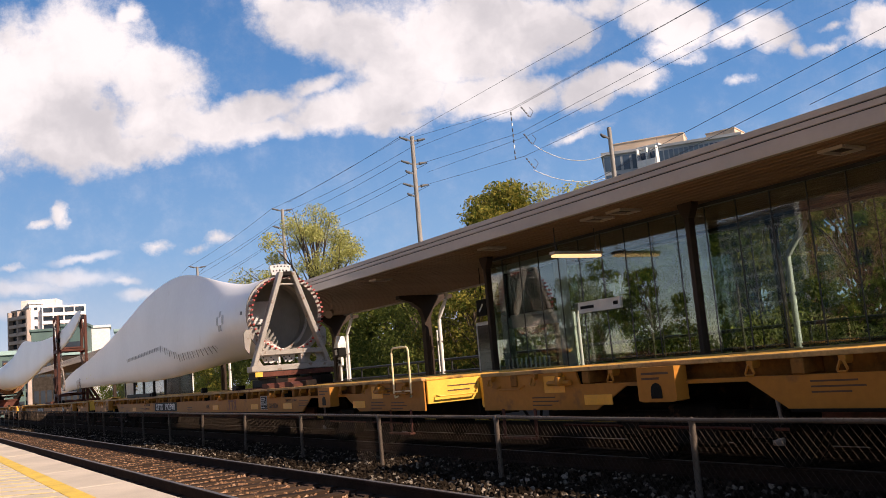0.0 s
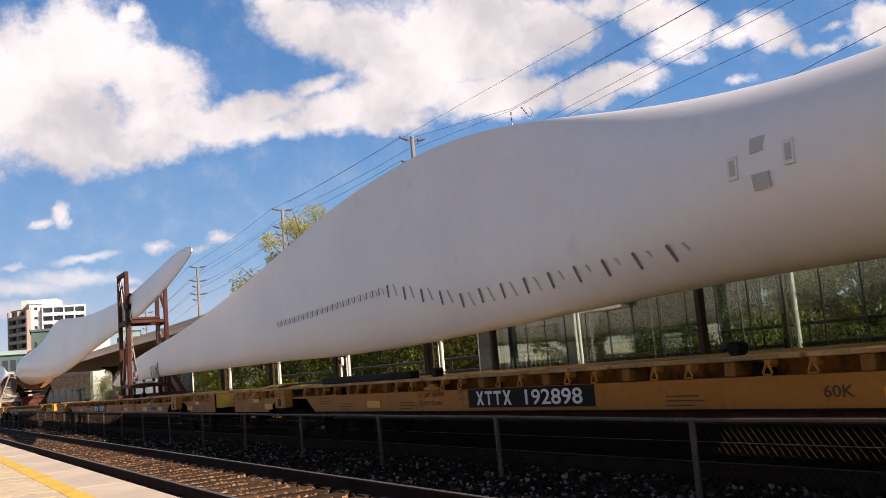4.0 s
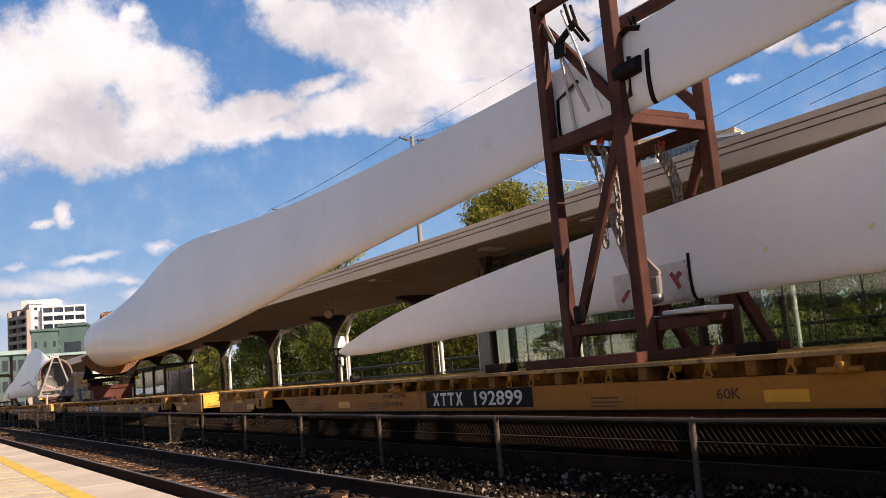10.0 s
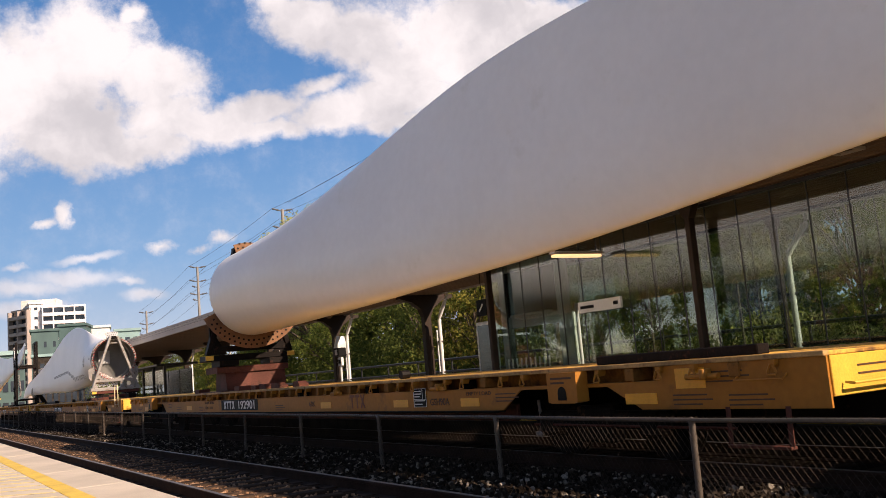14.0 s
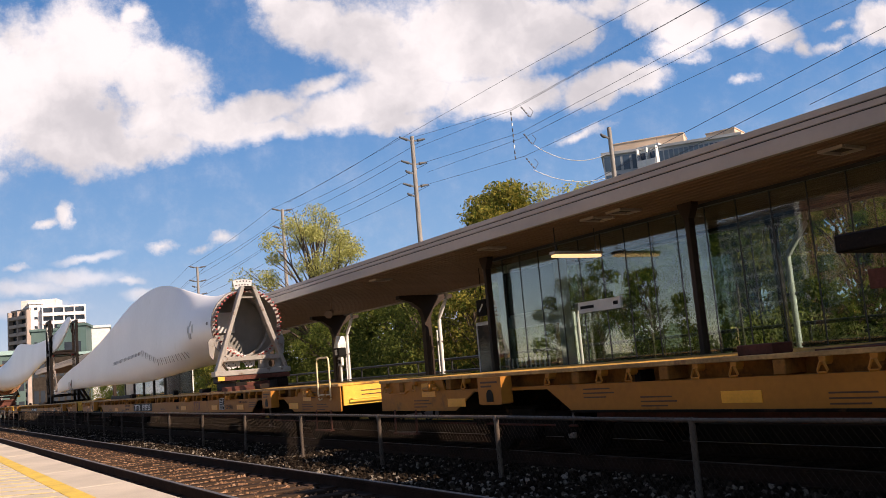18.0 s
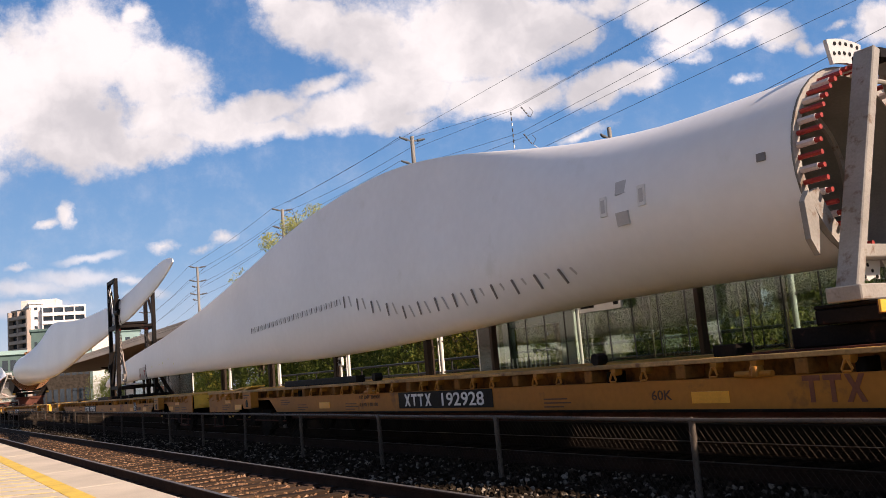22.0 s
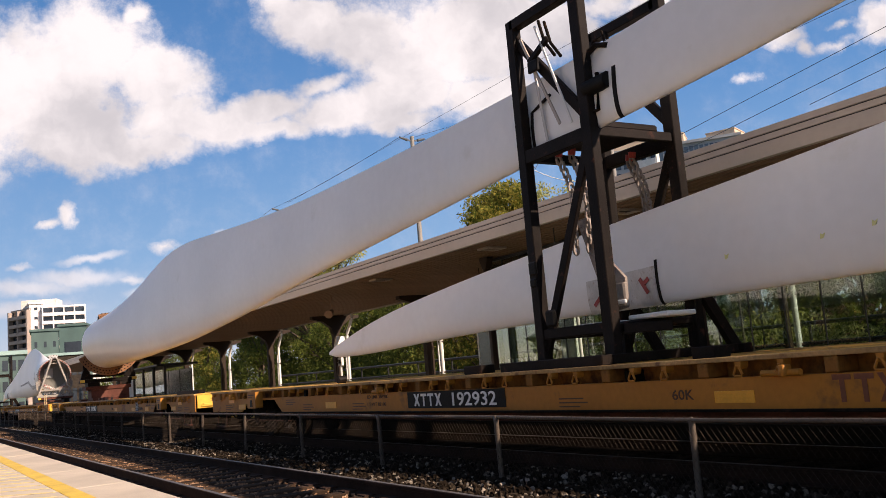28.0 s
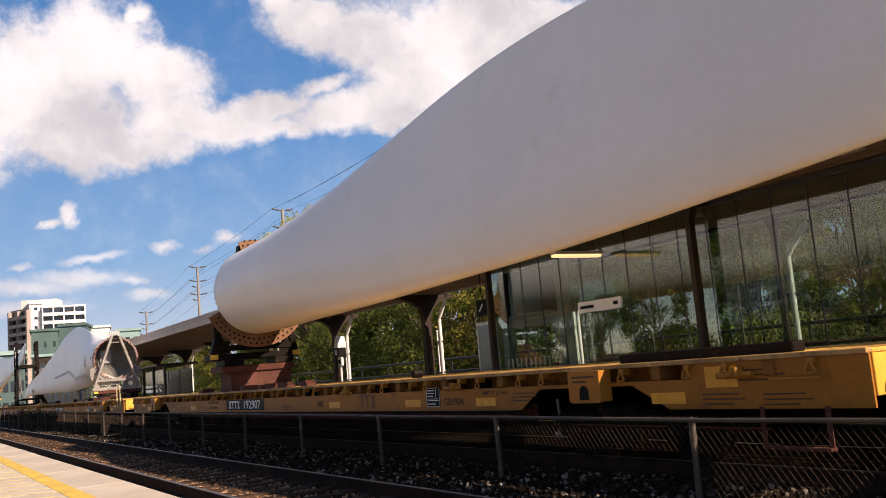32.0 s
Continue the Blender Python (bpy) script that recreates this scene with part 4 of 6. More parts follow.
    n = part("number_panel", q["plate"], None, car, "black number panel with white figures", at=pose(0, f.y, 0))
    for x, k in ((-3.04, "ex_w"), (-2.83, "tee_w"), (-2.63, "tee_w"), (-2.42, "ex_w")):
        part("mark_bar", q[k], None, n, at=pose(x, -0.0065, 0.67))
    lay_text(number, -1.95, 0.668, -0.009, 0.185, 1.08, M["white"], n, "number", 0.012)
    p = part("placard", q["placard"], None, car, "black and white data placard", at=pose(6.25, f.y, 0))
    tagged(part("placard_lines", q["placard_bars"], None, p), kind="stuff")
    lay_text("GSH90A", 6.72, 0.675, f.y - 0.002, 0.10, 0.53, M["dark_text"], car, "stencil", 0.012)
    lay_text("60K", 2.2, 0.69, f.y - 0.002, 0.10, 0.28, M["dark_text"], car, "stencil", 0.01)
    lay_text("LD LMT 203900", -4.62, 0.80, f.y - 0.002, 0.06, 0.75, M["dark_text"], car, "stencil", 0.008)
    lay_text("LT WT 82100", -4.62, 0.68, f.y - 0.002, 0.06, 0.66, M["dark_text"], car, "stencil", 0.008)
    lay_text("EMPTY LOAD", 7.7, 0.80, f.y - 0.002, 0.05, 0.6, M["dark_text"], car, "stencil", 0.008)
    if special:
        part("hand_hoop", q["hoop"], None, car, "pale yellow hand hoop", at=pose(12.72, -HALF - 0.075, DECK))
    return car


flatcar.meshes = {}
WHEELS = []
NUMBERS = ["192916", "192898", "192899", "192901", "192928", "192932", "192907", "192911", "192920", "192925"]
for k in range(10):
    flatcar(NUMBERS[k], 48.14 - CAR_L * k, k in (1, 4, 7))

# blade outlines: distance from the root, lower edge, upper edge (from the rail top)
BLADE_A = [(0, 1.87, 3.86), (1.2, 1.87, 3.86), (2.4, 1.9, 3.9), (3.7, 1.89, 4.08), (5.2, 1.85, 4.36), (6.7, 1.8, 4.7), (8.2, 1.74, 4.97), (9.7, 1.69, 5.12), (11.2, 1.65, 5.12), (13.2, 1.63, 5.02), (15.2, 1.64, 4.82), (17.7, 1.69, 4.42), (20.2, 1.71, 4.06), (22.7, 1.73, 3.74), (25.7, 1.75, 3.43), (28.7, 1.77, 3.17), (31.7, 1.77, 2.99), (34.7, 1.76, 2.81), (37.2, 1.72, 2.63), (39.2, 1.67, 2.46), (40.7, 1.63, 2.27), (41.9, 1.63, 2.07), (42.7, 1.67, 1.92), (43.1, 1.74, 1.82)]
BLADE_B = [(0, 2.43, 4.59), (1.2, 2.43, 4.60), (2.4, 2.45, 4.67), (4, 2.47, 4.87), (5.5, 2.48, 5.08), (7, 2.50, 5.28), (8.5, 2.54, 5.50), (10, 2.58, 5.68), (11.5, 2.61, 5.77), (13.5, 2.69, 5.73), (15.5, 2.81, 5.57), (18, 2.97, 5.37), (20.5, 3.17, 5.20), (23, 3.38, 5.08), (26, 3.56, 5.00), (29, 3.73, 4.94), (32, 3.90, 4.91), (35, 4.02, 5.00), (37.5, 4.23, 5.10), (39.5, 4.40, 5.17), (41, 4.54, 5.20), (42.2, 4.68, 5.16), (43.0, 4.80, 5.05), (43.3, 4.87, 4.97)]
THICK = [(0, 1.0), (1.5, 0.99), (4, 0.88), (7, 0.68), (10, 0.53), (14, 0.40), (20, 0.28), (28, 0.19), (32, 0.16), (36, 0.14), (41, 0.09), (43.4, 0.04)]


def lerp(table, x, col):
    return float(np.interp(x, [r[0] for r in table], [r[col] for r in table]))


def smooth_col(table, x, col):
    """Outline with its corners eased."""
    return sum(lerp(table, max(0, x + d), col) * w for d, w in ((-1.0, 0.15), (-0.5, 0.2), (0, 0.3), (0.5, 0.2), (1.0, 0.15)))


def half_width(u, x, root_r):
    """Half thickness at chord place u (0 lower, round edge; 1 upper edge)."""
    b = min(1.0, max(0.0, (x - 1.0) / 7.0))
    b = b * b * (3 - 2 * b)
    foil = 5 * (0.2969 * math.sqrt(u) - 0.126 * u - 0.3516 * u * u + 0.2843 * u ** 3 - 0.1015 * u ** 4) + 0.012 * math.sin(math.pi * u)
    circ = math.sqrt(max(0.0, u * (1 - u))) * 2
    return lerp(THICK, x, 1) * (1 + (root_r - 1) * max(0.0, 1 - x / 5)) * (circ * (1 - b) + foil * b) + 0.004


def blade_at(table, x, u):
    lo, hi = (smooth_col(table, x, c) if 0.9 < x < table[-1][0] - 1.0 else lerp(table, x, c) for c in (1, 2))
    return lo + (hi - lo) * u


def sweep(x, sign):
    """Sideways place of the blade's chord: the two blades lie askew and bend towards their tips."""
    return (0.25 + 0.75 * (x / 43.4) ** 4) if sign < 0 else -(0.30 + 0.95 * (x / 43.4) ** 4)


def y0_of(sign):
    return sweep(0, sign)


def zc_of(table):
    return (table[0][1] + table[0][2]) / 2 - DECK


def blade(table, sign, s, label, fins):
    """Turbine blade; the root at local x = 0, the tip towards sign * x."""
    ob = thing("wind_turbine_blade", label, "turbine blade", pose(s + way(0), YC, DECK), group="turbine blades")
    MOVING.append((ob, s, YC, DECK))
    ln = table[-1][0]
    key = sign
    if key not in blade.meshes:
        g = Geo()
        n = 20
        xs = [ln * (i / 90) for i in range(88)] + [ln - 0.7, ln - 0.4, ln - 0.2, ln - 0.07, ln]
        us = [(1 - math.cos(math.pi * i / n)) / 2 for i in range(n + 1)]
        loop = [(u, -1) for u in us] + [(u, 1) for u in us[-2:0:-1]]
        for x in xs:
            for u, sd in loop:
                g.v.append((sign * x, sweep(x, sign) + sd * half_width(u, x, (table[0][2] - table[0][1]) / 2), blade_at(table, x, u) - DECK))
        m = len(loop)
        for i in range(len(xs) - 1):
            for k in range(m):
                a, b = i * m + k, i * m + (k + 1) % m
                g.f.append((a, b, b + m, a + m))
        g.f.append(tuple((len(xs) - 1) * m + k for k in range(m)))
        blade.meshes[key] = g.mesh("shell", M["blade"], 50)
        zc = (table[0][1] + table[0][2]) / 2 - DECK
        y0 = sweep(0, sign)
        r = (table[0][2] - table[0][1]) / 2
        q = min(r, 1.0) - 0.06
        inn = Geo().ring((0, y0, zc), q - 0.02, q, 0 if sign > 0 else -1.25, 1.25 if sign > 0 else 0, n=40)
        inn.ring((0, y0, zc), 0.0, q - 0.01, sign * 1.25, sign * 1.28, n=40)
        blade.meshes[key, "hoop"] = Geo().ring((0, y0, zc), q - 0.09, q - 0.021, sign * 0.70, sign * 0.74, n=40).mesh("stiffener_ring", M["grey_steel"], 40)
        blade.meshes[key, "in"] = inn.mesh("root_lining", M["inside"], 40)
        blade.meshes[key, "lip"] = Geo().ring((0, y0, zc), r - 0.10, r - 0.005, -0.02 if sign > 0 else 0.0, 0.0 if sign > 0 else 0.02, n=40).mesh("root_ring", M["grey_steel"])
        blade.meshes[key, "stud"] = Geo().tube([(0, 0, 0), (-sign * (0.27 if sign < 0 else 0.16), 0, 0)], 0.026 if sign < 0 else 0.022, 6).mesh("stud", M["red"] if sign < 0 else M["black_steel"], 50)
        if sign < 0:
            blade.meshes["fin"] = Geo().prism([(0.012, 0), (0.05, 0.008), (0.030, 0.235), (0.012, 0.25), (-0.022, 0.235)], -0.004, 0.004, "y").mesh("fin", M["blade_mark"])
            blade.meshes["fin_pale"] = Geo().prism([(0.30, 0), (0.345, 0.0), (0.235, 0.23), (0.19, 0.23)], -0.003, 0.003, "y").mesh("fin", M["pale_fin"])
    part("shell", blade.meshes[key], None, ob)
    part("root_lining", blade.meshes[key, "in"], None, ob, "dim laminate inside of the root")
    part("root_ring", blade.meshes[key, "lip"], None, ob)
    part("stiffener_ring", blade.meshes[key, "hoop"], None, ob)
    if sign < 0:
        part("inner_panel", Geo().box(-1.20, -1.17, y0_of(sign) - 0.45, y0_of(sign) + 0.05, zc_of(table) - 0.15, zc_of(table) + 0.45, 0.02), M["blade_patch"], ob, "pale panel inside the root")
    zc = (table[0][1] + table[0][2]) / 2 - DECK
    r = (table[0][2] - table[0][1]) / 2 - (0.05 if sign > 0 else 0.075)
    y0 = sweep(0, sign)
    if sign < 0 and "sleeve" not in blade.meshes:
        blade.meshes["sleeve"] = Geo().tube([(0.02, 0, 0), (0.21, 0, 0)], 0.034, 6).mesh("sleeve", M["sleeve"], 50)
    for k in range(48):
        a = 2 * math.pi * k / 48
        if sign < 0 and k % 2:
            part("sleeve", blade.meshes["sleeve"], None, ob, at=pose(0, y0 + r * math.cos(a), zc + r * math.sin(a)))
        part("stud", blade.meshes[key, "stud"], None, ob, at=pose(0, y0 + r * math.cos(a), zc + r * math.sin(a)))
    if fins:
        # the zigzag row of small fins along the pressure side
        def fin_row(x0, x1, z0, z1, count, size):
            for k in range(count):
                f = k / max(1, count - 1)
                x = x0 + (x1 - x0) * f
                z = z0 + (z1 - z0) * f
                lo, hi = blade_at(table, x, 0), blade_at(table, x, 1)
                u = (z + DECK - lo) / (hi - lo)
                d = 0.02
                y = sweep(x, sign) - half_width(u, x, 1) - 0.012
                lean = math.degrees(math.atan2(half_width(min(1, u + d), x, 1) - half_width(u - d, x, 1), 2 * d * (hi - lo)))
                for nm in ("fin", "fin_pale"):
                    o = part("fin", blade.meshes[nm], None, ob, at=pose(sign * x + (0.02 if nm == "fin" else 0.05), y, z, lean) @ Matrix.Diagonal((size, 1, size, 1)))
        fin_row(4.05, 8.46, 1.10, 1.09, 8, 1.0)
        fin_row(9.05, 11.67, 1.075, 1.535, 5, 1.0)
        fin_row(12.05, 17.80, 1.62, 1.47, 21, 0.56)
        for x, z in ((28.3, 1.15), (28.9, 1.12), (27.4, 1.25), (26.6, 1.05), (30.2, 1.1)):
            lo, hi = blade_at(table, x, 0), blade_at(table, x, 1)
            u = (z + DECK - lo) / (hi - lo)
            part("chalk_mark", Geo().prism([(-0.03, 0.0), (0.01, 0.01), (0.035, 0.06), (0.0, 0.045), (-0.025, 0.06)], -0.006, 0.0, "y"), M["chalk"], ob, "faint yellow chalk mark", at=pose(sign * x, sweep(x, sign) - half_width(u, x, 1) - 0.004, z, math.degrees(math.atan2(half_width(u + 0.05, x, 1) - half_width(u - 0.05, x, 1), 0.1 * (hi - lo)))))
        for dx, dz in ((-0.37, 0.0), (0.37, 0.01), (0.02, 0.19), (0.0, -0.19), (-2.08, 0.02)):
            x, z = 2.42 + dx, 1.87 + dz - 0.09
            lo, hi = blade_at(table, x, 0), blade_at(table, x, 1)
            u = (z + 0.09 + DECK - lo) / (hi - lo)
            y = sweep(x, sign) - half_width(u, x, 1) - 0.004
            lean = math.degrees(math.atan2(half_width(u + 0.05, x, 1) - half_width(u - 0.05, x, 1), 0.1 * (hi - lo)))
            flat = abs(dz) > 0.1
            if dx < -1:
                part("sticker", Geo().box(-0.05, 0.05, -0.006, 0.03, 0.05, 0.13), M["blade_mark"], ob, "small dark label patch", at=pose(sign * x, y - 0.012, z, lean))
                continue
            part("sticker", Geo().box(-0.10, 0.10, -0.006, 0.03, 0.01, 0.17) if flat else Geo().box(-0.06, 0.06, -0.006, 0.03, -0.02, 0.22), M["blade_patch"] if flat else M["white"], ob, "small grey label patch" if flat else "small white label patch", at=pose(sign * x, y - 0.012, z, lean))
            if not flat:
                part("sticker_print", Geo().box(-0.035, 0.035, -0.010, -0.007, 0.02, 0.18), M["blade_patch"], ob, at=pose(sign * x, y - 0.012, z, lean))
    return ob


blade.meshes = {}

# grey A-shaped root stand
def root_stand(s):
    st = thing("blade_root_stand", "grey steel A-shaped stand bolted to a blade root", "transport stand", pose(s + way(0), 8.05, DECK), group="grey root stands")
    MOVING.append((st, s, 8.05, DECK))
    if not root_stand.parts:
        P = root_stand.parts
        P.append(("inclined_post", Geo().beam((0.1, -0.98, 0.46), (0.1, -0.15, 2.80), 0.105, 0.22, 0.012, up=(1, 0, 0)).mesh("inclined_post", M["grey_steel"])))
        P.append(("inclined_post", Geo().beam((0.1, 0.98, 0.46), (0.1, 0.15, 2.80), 0.105, 0.22, 0.012, up=(1, 0, 0)).mesh("inclined_post", M["grey_steel"])))
        P.append(("cap_plate", Geo().box(-0.10, 0.20, -0.10, 0.10, 2.70, 2.81, 0.01).mesh("cap_plate", M["black_steel"])))
        P.append(("cross_beam", Geo().box(-0.02, 0.20, -0.82, 0.82, 0.78, 0.90, 0.01).mesh("cross_beam", M["grey_steel"])))
        P.append(("bottom_beam", Geo().box(-0.08, 0.27, -1.06, 1.06, 0.40, 0.54, 0.012).mesh("bottom_beam", M["grey_steel"])))
        P.append(("centre_strut", Geo().box(0.0, 0.18, 0.22, 0.36, 0.545, 0.775, 0.01).mesh("centre_strut", M["grey_steel"])))
        P.append(("gusset", Geo().holed_plate([(0.37, 0.545), (0.93, 0.545), (0.85, 0.775), (0.37, 0.775)], 0.60, 0.66, 0.10, 0.03, 0.06).mesh("gusset", M["grey_steel"])))
        P.append(("gusset", Geo().prism([(-0.92, 0.545), (-0.70, 0.545), (-0.80, 0.70), (-0.86, 0.775)], 0.03, 0.06, "x").mesh("gusset", M["grey_steel"])))
        for y0, y1 in ((-0.74, -0.26), (-0.20, 0.16)):
            w = y1 - y0
            teeth = [(y0, 0.775), (y0 + 0.05, 0.70), (y0 + w * 0.25, 0.60), (y0 + w * 0.42, 0.63), (y0 + w * 0.55, 0.585), (y0 + w * 0.75, 0.62), (y1 - 0.04, 0.60), (y1, 0.775)]
            P.append(("perforated_plate", Geo().prism(teeth, -0.04, -0.02, "x").mesh("perforated_plate", M["pale_fin"])))
            for k in range(6):
                yy = y0 + w * (0.18 + 0.13 * k)
                zz = 0.735 - 0.055 * (k % 3)
                P.append(("plate_hole", Geo().tube([(-0.019, yy, zz), (-0.014, yy, zz)], 0.018, 8).mesh("plate_hole", M["black"])))
        for k in range(5):
            for rr, off in ((1.20, 0.0), (1.10, 2.2)):
                an = radians(81 + 4.4 * k + off)
                tops = Geo().tube([(-0.199, rr * math.cos(an), 1.79 + rr * math.sin(an)), (-0.194, rr * math.cos(an), 1.79 + rr * math.sin(an))], 0.022, 6)
                P.append(("bolt_hole", tops.mesh("bolt_hole", M["black"])))
        P.append(("tie_rod", Geo().tube([(0.1, -0.22, 2.50), (0.1, 0.22, 2.50)], 0.025, 8).mesh("tie_rod", M["grey_steel"])))
        P.append(("flange_ring", Geo().ring((-0.17, 0, 1.79), 0.90, 1.06, -0.03, 0.03, 200, 340, 24).mesh("flange_ring", M["grey_steel"])))
        P.append(("flange_ring", Geo().ring((-0.22, 0, 1.79), 1.0, 1.25, -0.02, 0.02, 78, 104, 10).mesh("flange_ring", M["blade_patch"])))
        P.append(("side_bracket", Geo().prism([(-1.06, 1.0), (-0.96, 0.85), (-0.9, 1.2), (-1.0, 1.45), (-1.08, 1.35)], -0.2, -0.14, "x").mesh("side_bracket", M["grey_steel"])))
        P.append(("side_bracket", Geo().prism([(1.06, 1.0), (0.96, 0.85), (0.9, 1.2), (1.0, 1.45), (1.08, 1.35)], -0.2, -0.14, "x").mesh("side_bracket", M["grey_steel"])))
        for y0, y1 in ((-0.95, -0.50), (-0.22, 0.12), (0.36, 0.92)):
            P.append(("pedestal", Geo().box(-0.3, 0.34, y0, y1, 0.218, 0.36, 0.015).mesh("pedestal", M["black_steel"])))
        P.append(("pedestal_plate", Geo().box(-0.3, 0.335, -0.95, 0.95, 0.362, 0.395, 0.008).mesh("pedestal_plate", M["black_steel"])))
        P.append(("base_skid", Geo().box(-0.75, 0.9, -0.72, -0.42, 0.02, 0.215, 0.015).mesh("base_skid", M["black_steel"])))
        P.append(("base_skid", Geo().box(-0.75, 0.9, 0.42, 0.72, 0.02, 0.215, 0.015).mesh("base_skid", M["black_steel"])))
        P.append(("base_plate", Geo().box(-1.0, 1.1, -1.1, 1.1, 0.0, 0.018).mesh("base_plate", M["rust"])))
        P.append(("front_beam", Geo().box(0.341, 0.38, -0.98, 0.98, 0.27, 0.385, 0.006).mesh("front_beam", M["rust"])))
        P.append(("turn_block", Geo().box(0.35, 0.55, -0.6, 0.35, 0.07, 0.2, 0.02).mesh("turn_block", M["rust"])))
    for nm, me in root_stand.parts:
        part(nm, me, None, st)
    if "sheet" not in root_stand.extra:
        rg = np.random.default_rng(9)
        sheet = Geo()
        n, m = 14, 7
        for i in range(n):
            an = radians(208 + 62 * i / (n - 1))
            for j in range(m):
                rr = 0.88 - 0.15 * j / (m - 1) * math.sin(math.pi * i / (n - 1)) + 0.022 * rg.normal()
                sheet.v.append((-0.44 - 0.10 * j / (m - 1) + 0.03 * rg.normal(), 0.05 + rr * math.cos(an), 1.795 + rr * math.sin(an)))
        sheet.f += [(i * m + j, (i + 1) * m + j, (i + 1) * m + j + 1, i * m + j + 1) for i in range(n - 1) for j in range(m - 1)]
        root_stand.extra["sheet"] = sheet.mesh("plastic_sheet", M["sleeve"])
    part("plastic_sheet", root_stand.extra["sheet"], None, st, "crumpled white plastic sheet inside the root")
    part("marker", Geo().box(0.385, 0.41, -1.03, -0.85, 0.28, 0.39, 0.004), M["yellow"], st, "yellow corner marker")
    for dx, dy, w in ((1.6, -0.9, 0.5), (2.3, -0.7, 0.35), (-1.5, -1.0, 0.3)):
        part("lashing_box", Geo().box(dx, dx + w, dy, dy + 0.25, 0.0, 0.12, 0.01), M["black_steel"] if w < 0.4 else M["rust"], st)
    return st


root_stand.parts = []
root_stand.extra = {}


def root_cradle(s):
    """Rust-brown cradle that holds the raised root of the second blade."""
    st = thing("blade_root_cradle", "rust-brown steel cradle with a perforated ring plate", "transport stand", pose(s + way(0), 7.6, DECK), group="brown root cradles")
    MOVING.append((st, s, 7.6, DECK))
    zc = 3.51 - DECK
    if not root_cradle.parts:
        P = root_cradle.parts
        P.append(("pedestal", Geo().prism([(-0.46, 0.02), (0.46, 0.02), (0.38, 0.46), (-0.38, 0.46)], -0.78, 0.78, "y").mesh("pedestal", M["rust"])))
        P.append(("upper_slab", Geo().prism([(-0.5, 0.463), (0.44, 0.463), (0.44, 0.60), (0.3, 0.62), (-0.5, 0.62)], -1.0, 0.86, "y").mesh("upper_slab", M["rust"])))
        P.append(("foot_plate", Geo().box(-1.0, 1.0, -1.12, 1.12, 0.0, 0.018).mesh("foot_plate", M["rust"])))
        P.append(("turn_table", Geo().box(-0.7, 0.1, -1.1, 1.1, 0.78, 0.93, 0.015).mesh("turn_table", M["black_steel"])))
        P.append(("spacer", Geo().box(-0.35, 0.35, -0.9, -0.4, 0.625, 0.775, 0.01).mesh("spacer", M["black_steel"])))
        P.append(("spacer", Geo().box(-0.35, 0.35, 0.4, 0.9, 0.625, 0.775, 0.01).mesh("spacer", M["black_steel"])))
        P.append(("crescent_plate", Geo().ring((0.40, 0, zc), 1.0, 1.40, -0.02, 0.02, 206, 344, 30).mesh("crescent_plate", M["tan_plate"])))
        P.append(("top_plate", Geo().ring((0.40, 0, zc), 1.0, 1.32, -0.02, 0.02, 62, 108, 12).mesh("top_plate", M["tan_plate"])))
        for sd in (-1, 1):
            P.append(("inclined_post", Geo().beam((0.0, sd * 1.08, 0.93), (0.22, sd * 0.30, zc + 1.15), 0.14, 0.2, 0.012, up=(1, 0, 0)).mesh("inclined_post", M["black_steel"])))
            P.append(("rib", Geo().prism([(sd * 1.05, 0.935), (sd * 0.62, 0.935), (sd * 0.9, zc - 1.0), (sd * 1.03, zc - 0.5)], 0.02, 0.08, "x").mesh("rib", M["black_steel"])))
        P.append(("cap", Geo().box(0.12, 0.34, -0.38, 0.38, zc + 1.1, zc + 1.2, 0.01).mesh("cap", M["black_steel"])))
        P.append(("cross_beam", Geo().box(-0.05, 0.11, -0.95, 0.95, 1.0, 1.14, 0.01).mesh("cross_beam", M["black_steel"])))
        hole = Geo().tube([(0, 0, 0), (0.006, 0, 0)], 0.027, 8)
        P.append(("HOLE", hole.mesh("bolt_hole", M["black"])))
    hm = root_cradle.parts[-1][1]
    for nm, me in root_cradle.parts[:-1]:
        o = part(nm, me, None, st)
        if nm in ("crescent_plate", "top_plate"):
            a0, a1 = (212, 340) if nm == "crescent_plate" else (66, 106)
            for rr, off in ((1.20, 0), (1.31, 3.2)):
                a = a0 + off
                while a < a1:
                    part("bolt_hole", hm, None, o, at=pose(0.421, rr * math.cos(radians(a)), zc + rr * math.sin(radians(a))))
                    a += 6.4
    for y in (-0.98, 0.98):
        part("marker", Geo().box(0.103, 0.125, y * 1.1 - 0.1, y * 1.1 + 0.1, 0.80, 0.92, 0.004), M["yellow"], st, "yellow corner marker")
    for dx, dy, w, h in ((1.7, -1.0, 0.35, 0.11), (2.6, -0.9, 0.30, 0.10), (-2.0, -0.9, 0.4, 0.1)):
        part("lashing_box", Geo().box(dx, dx + w, dy, dy + 0.3, 0.0, h, 0.01), M["rust"], st)
    return st


root_cradle.parts = []


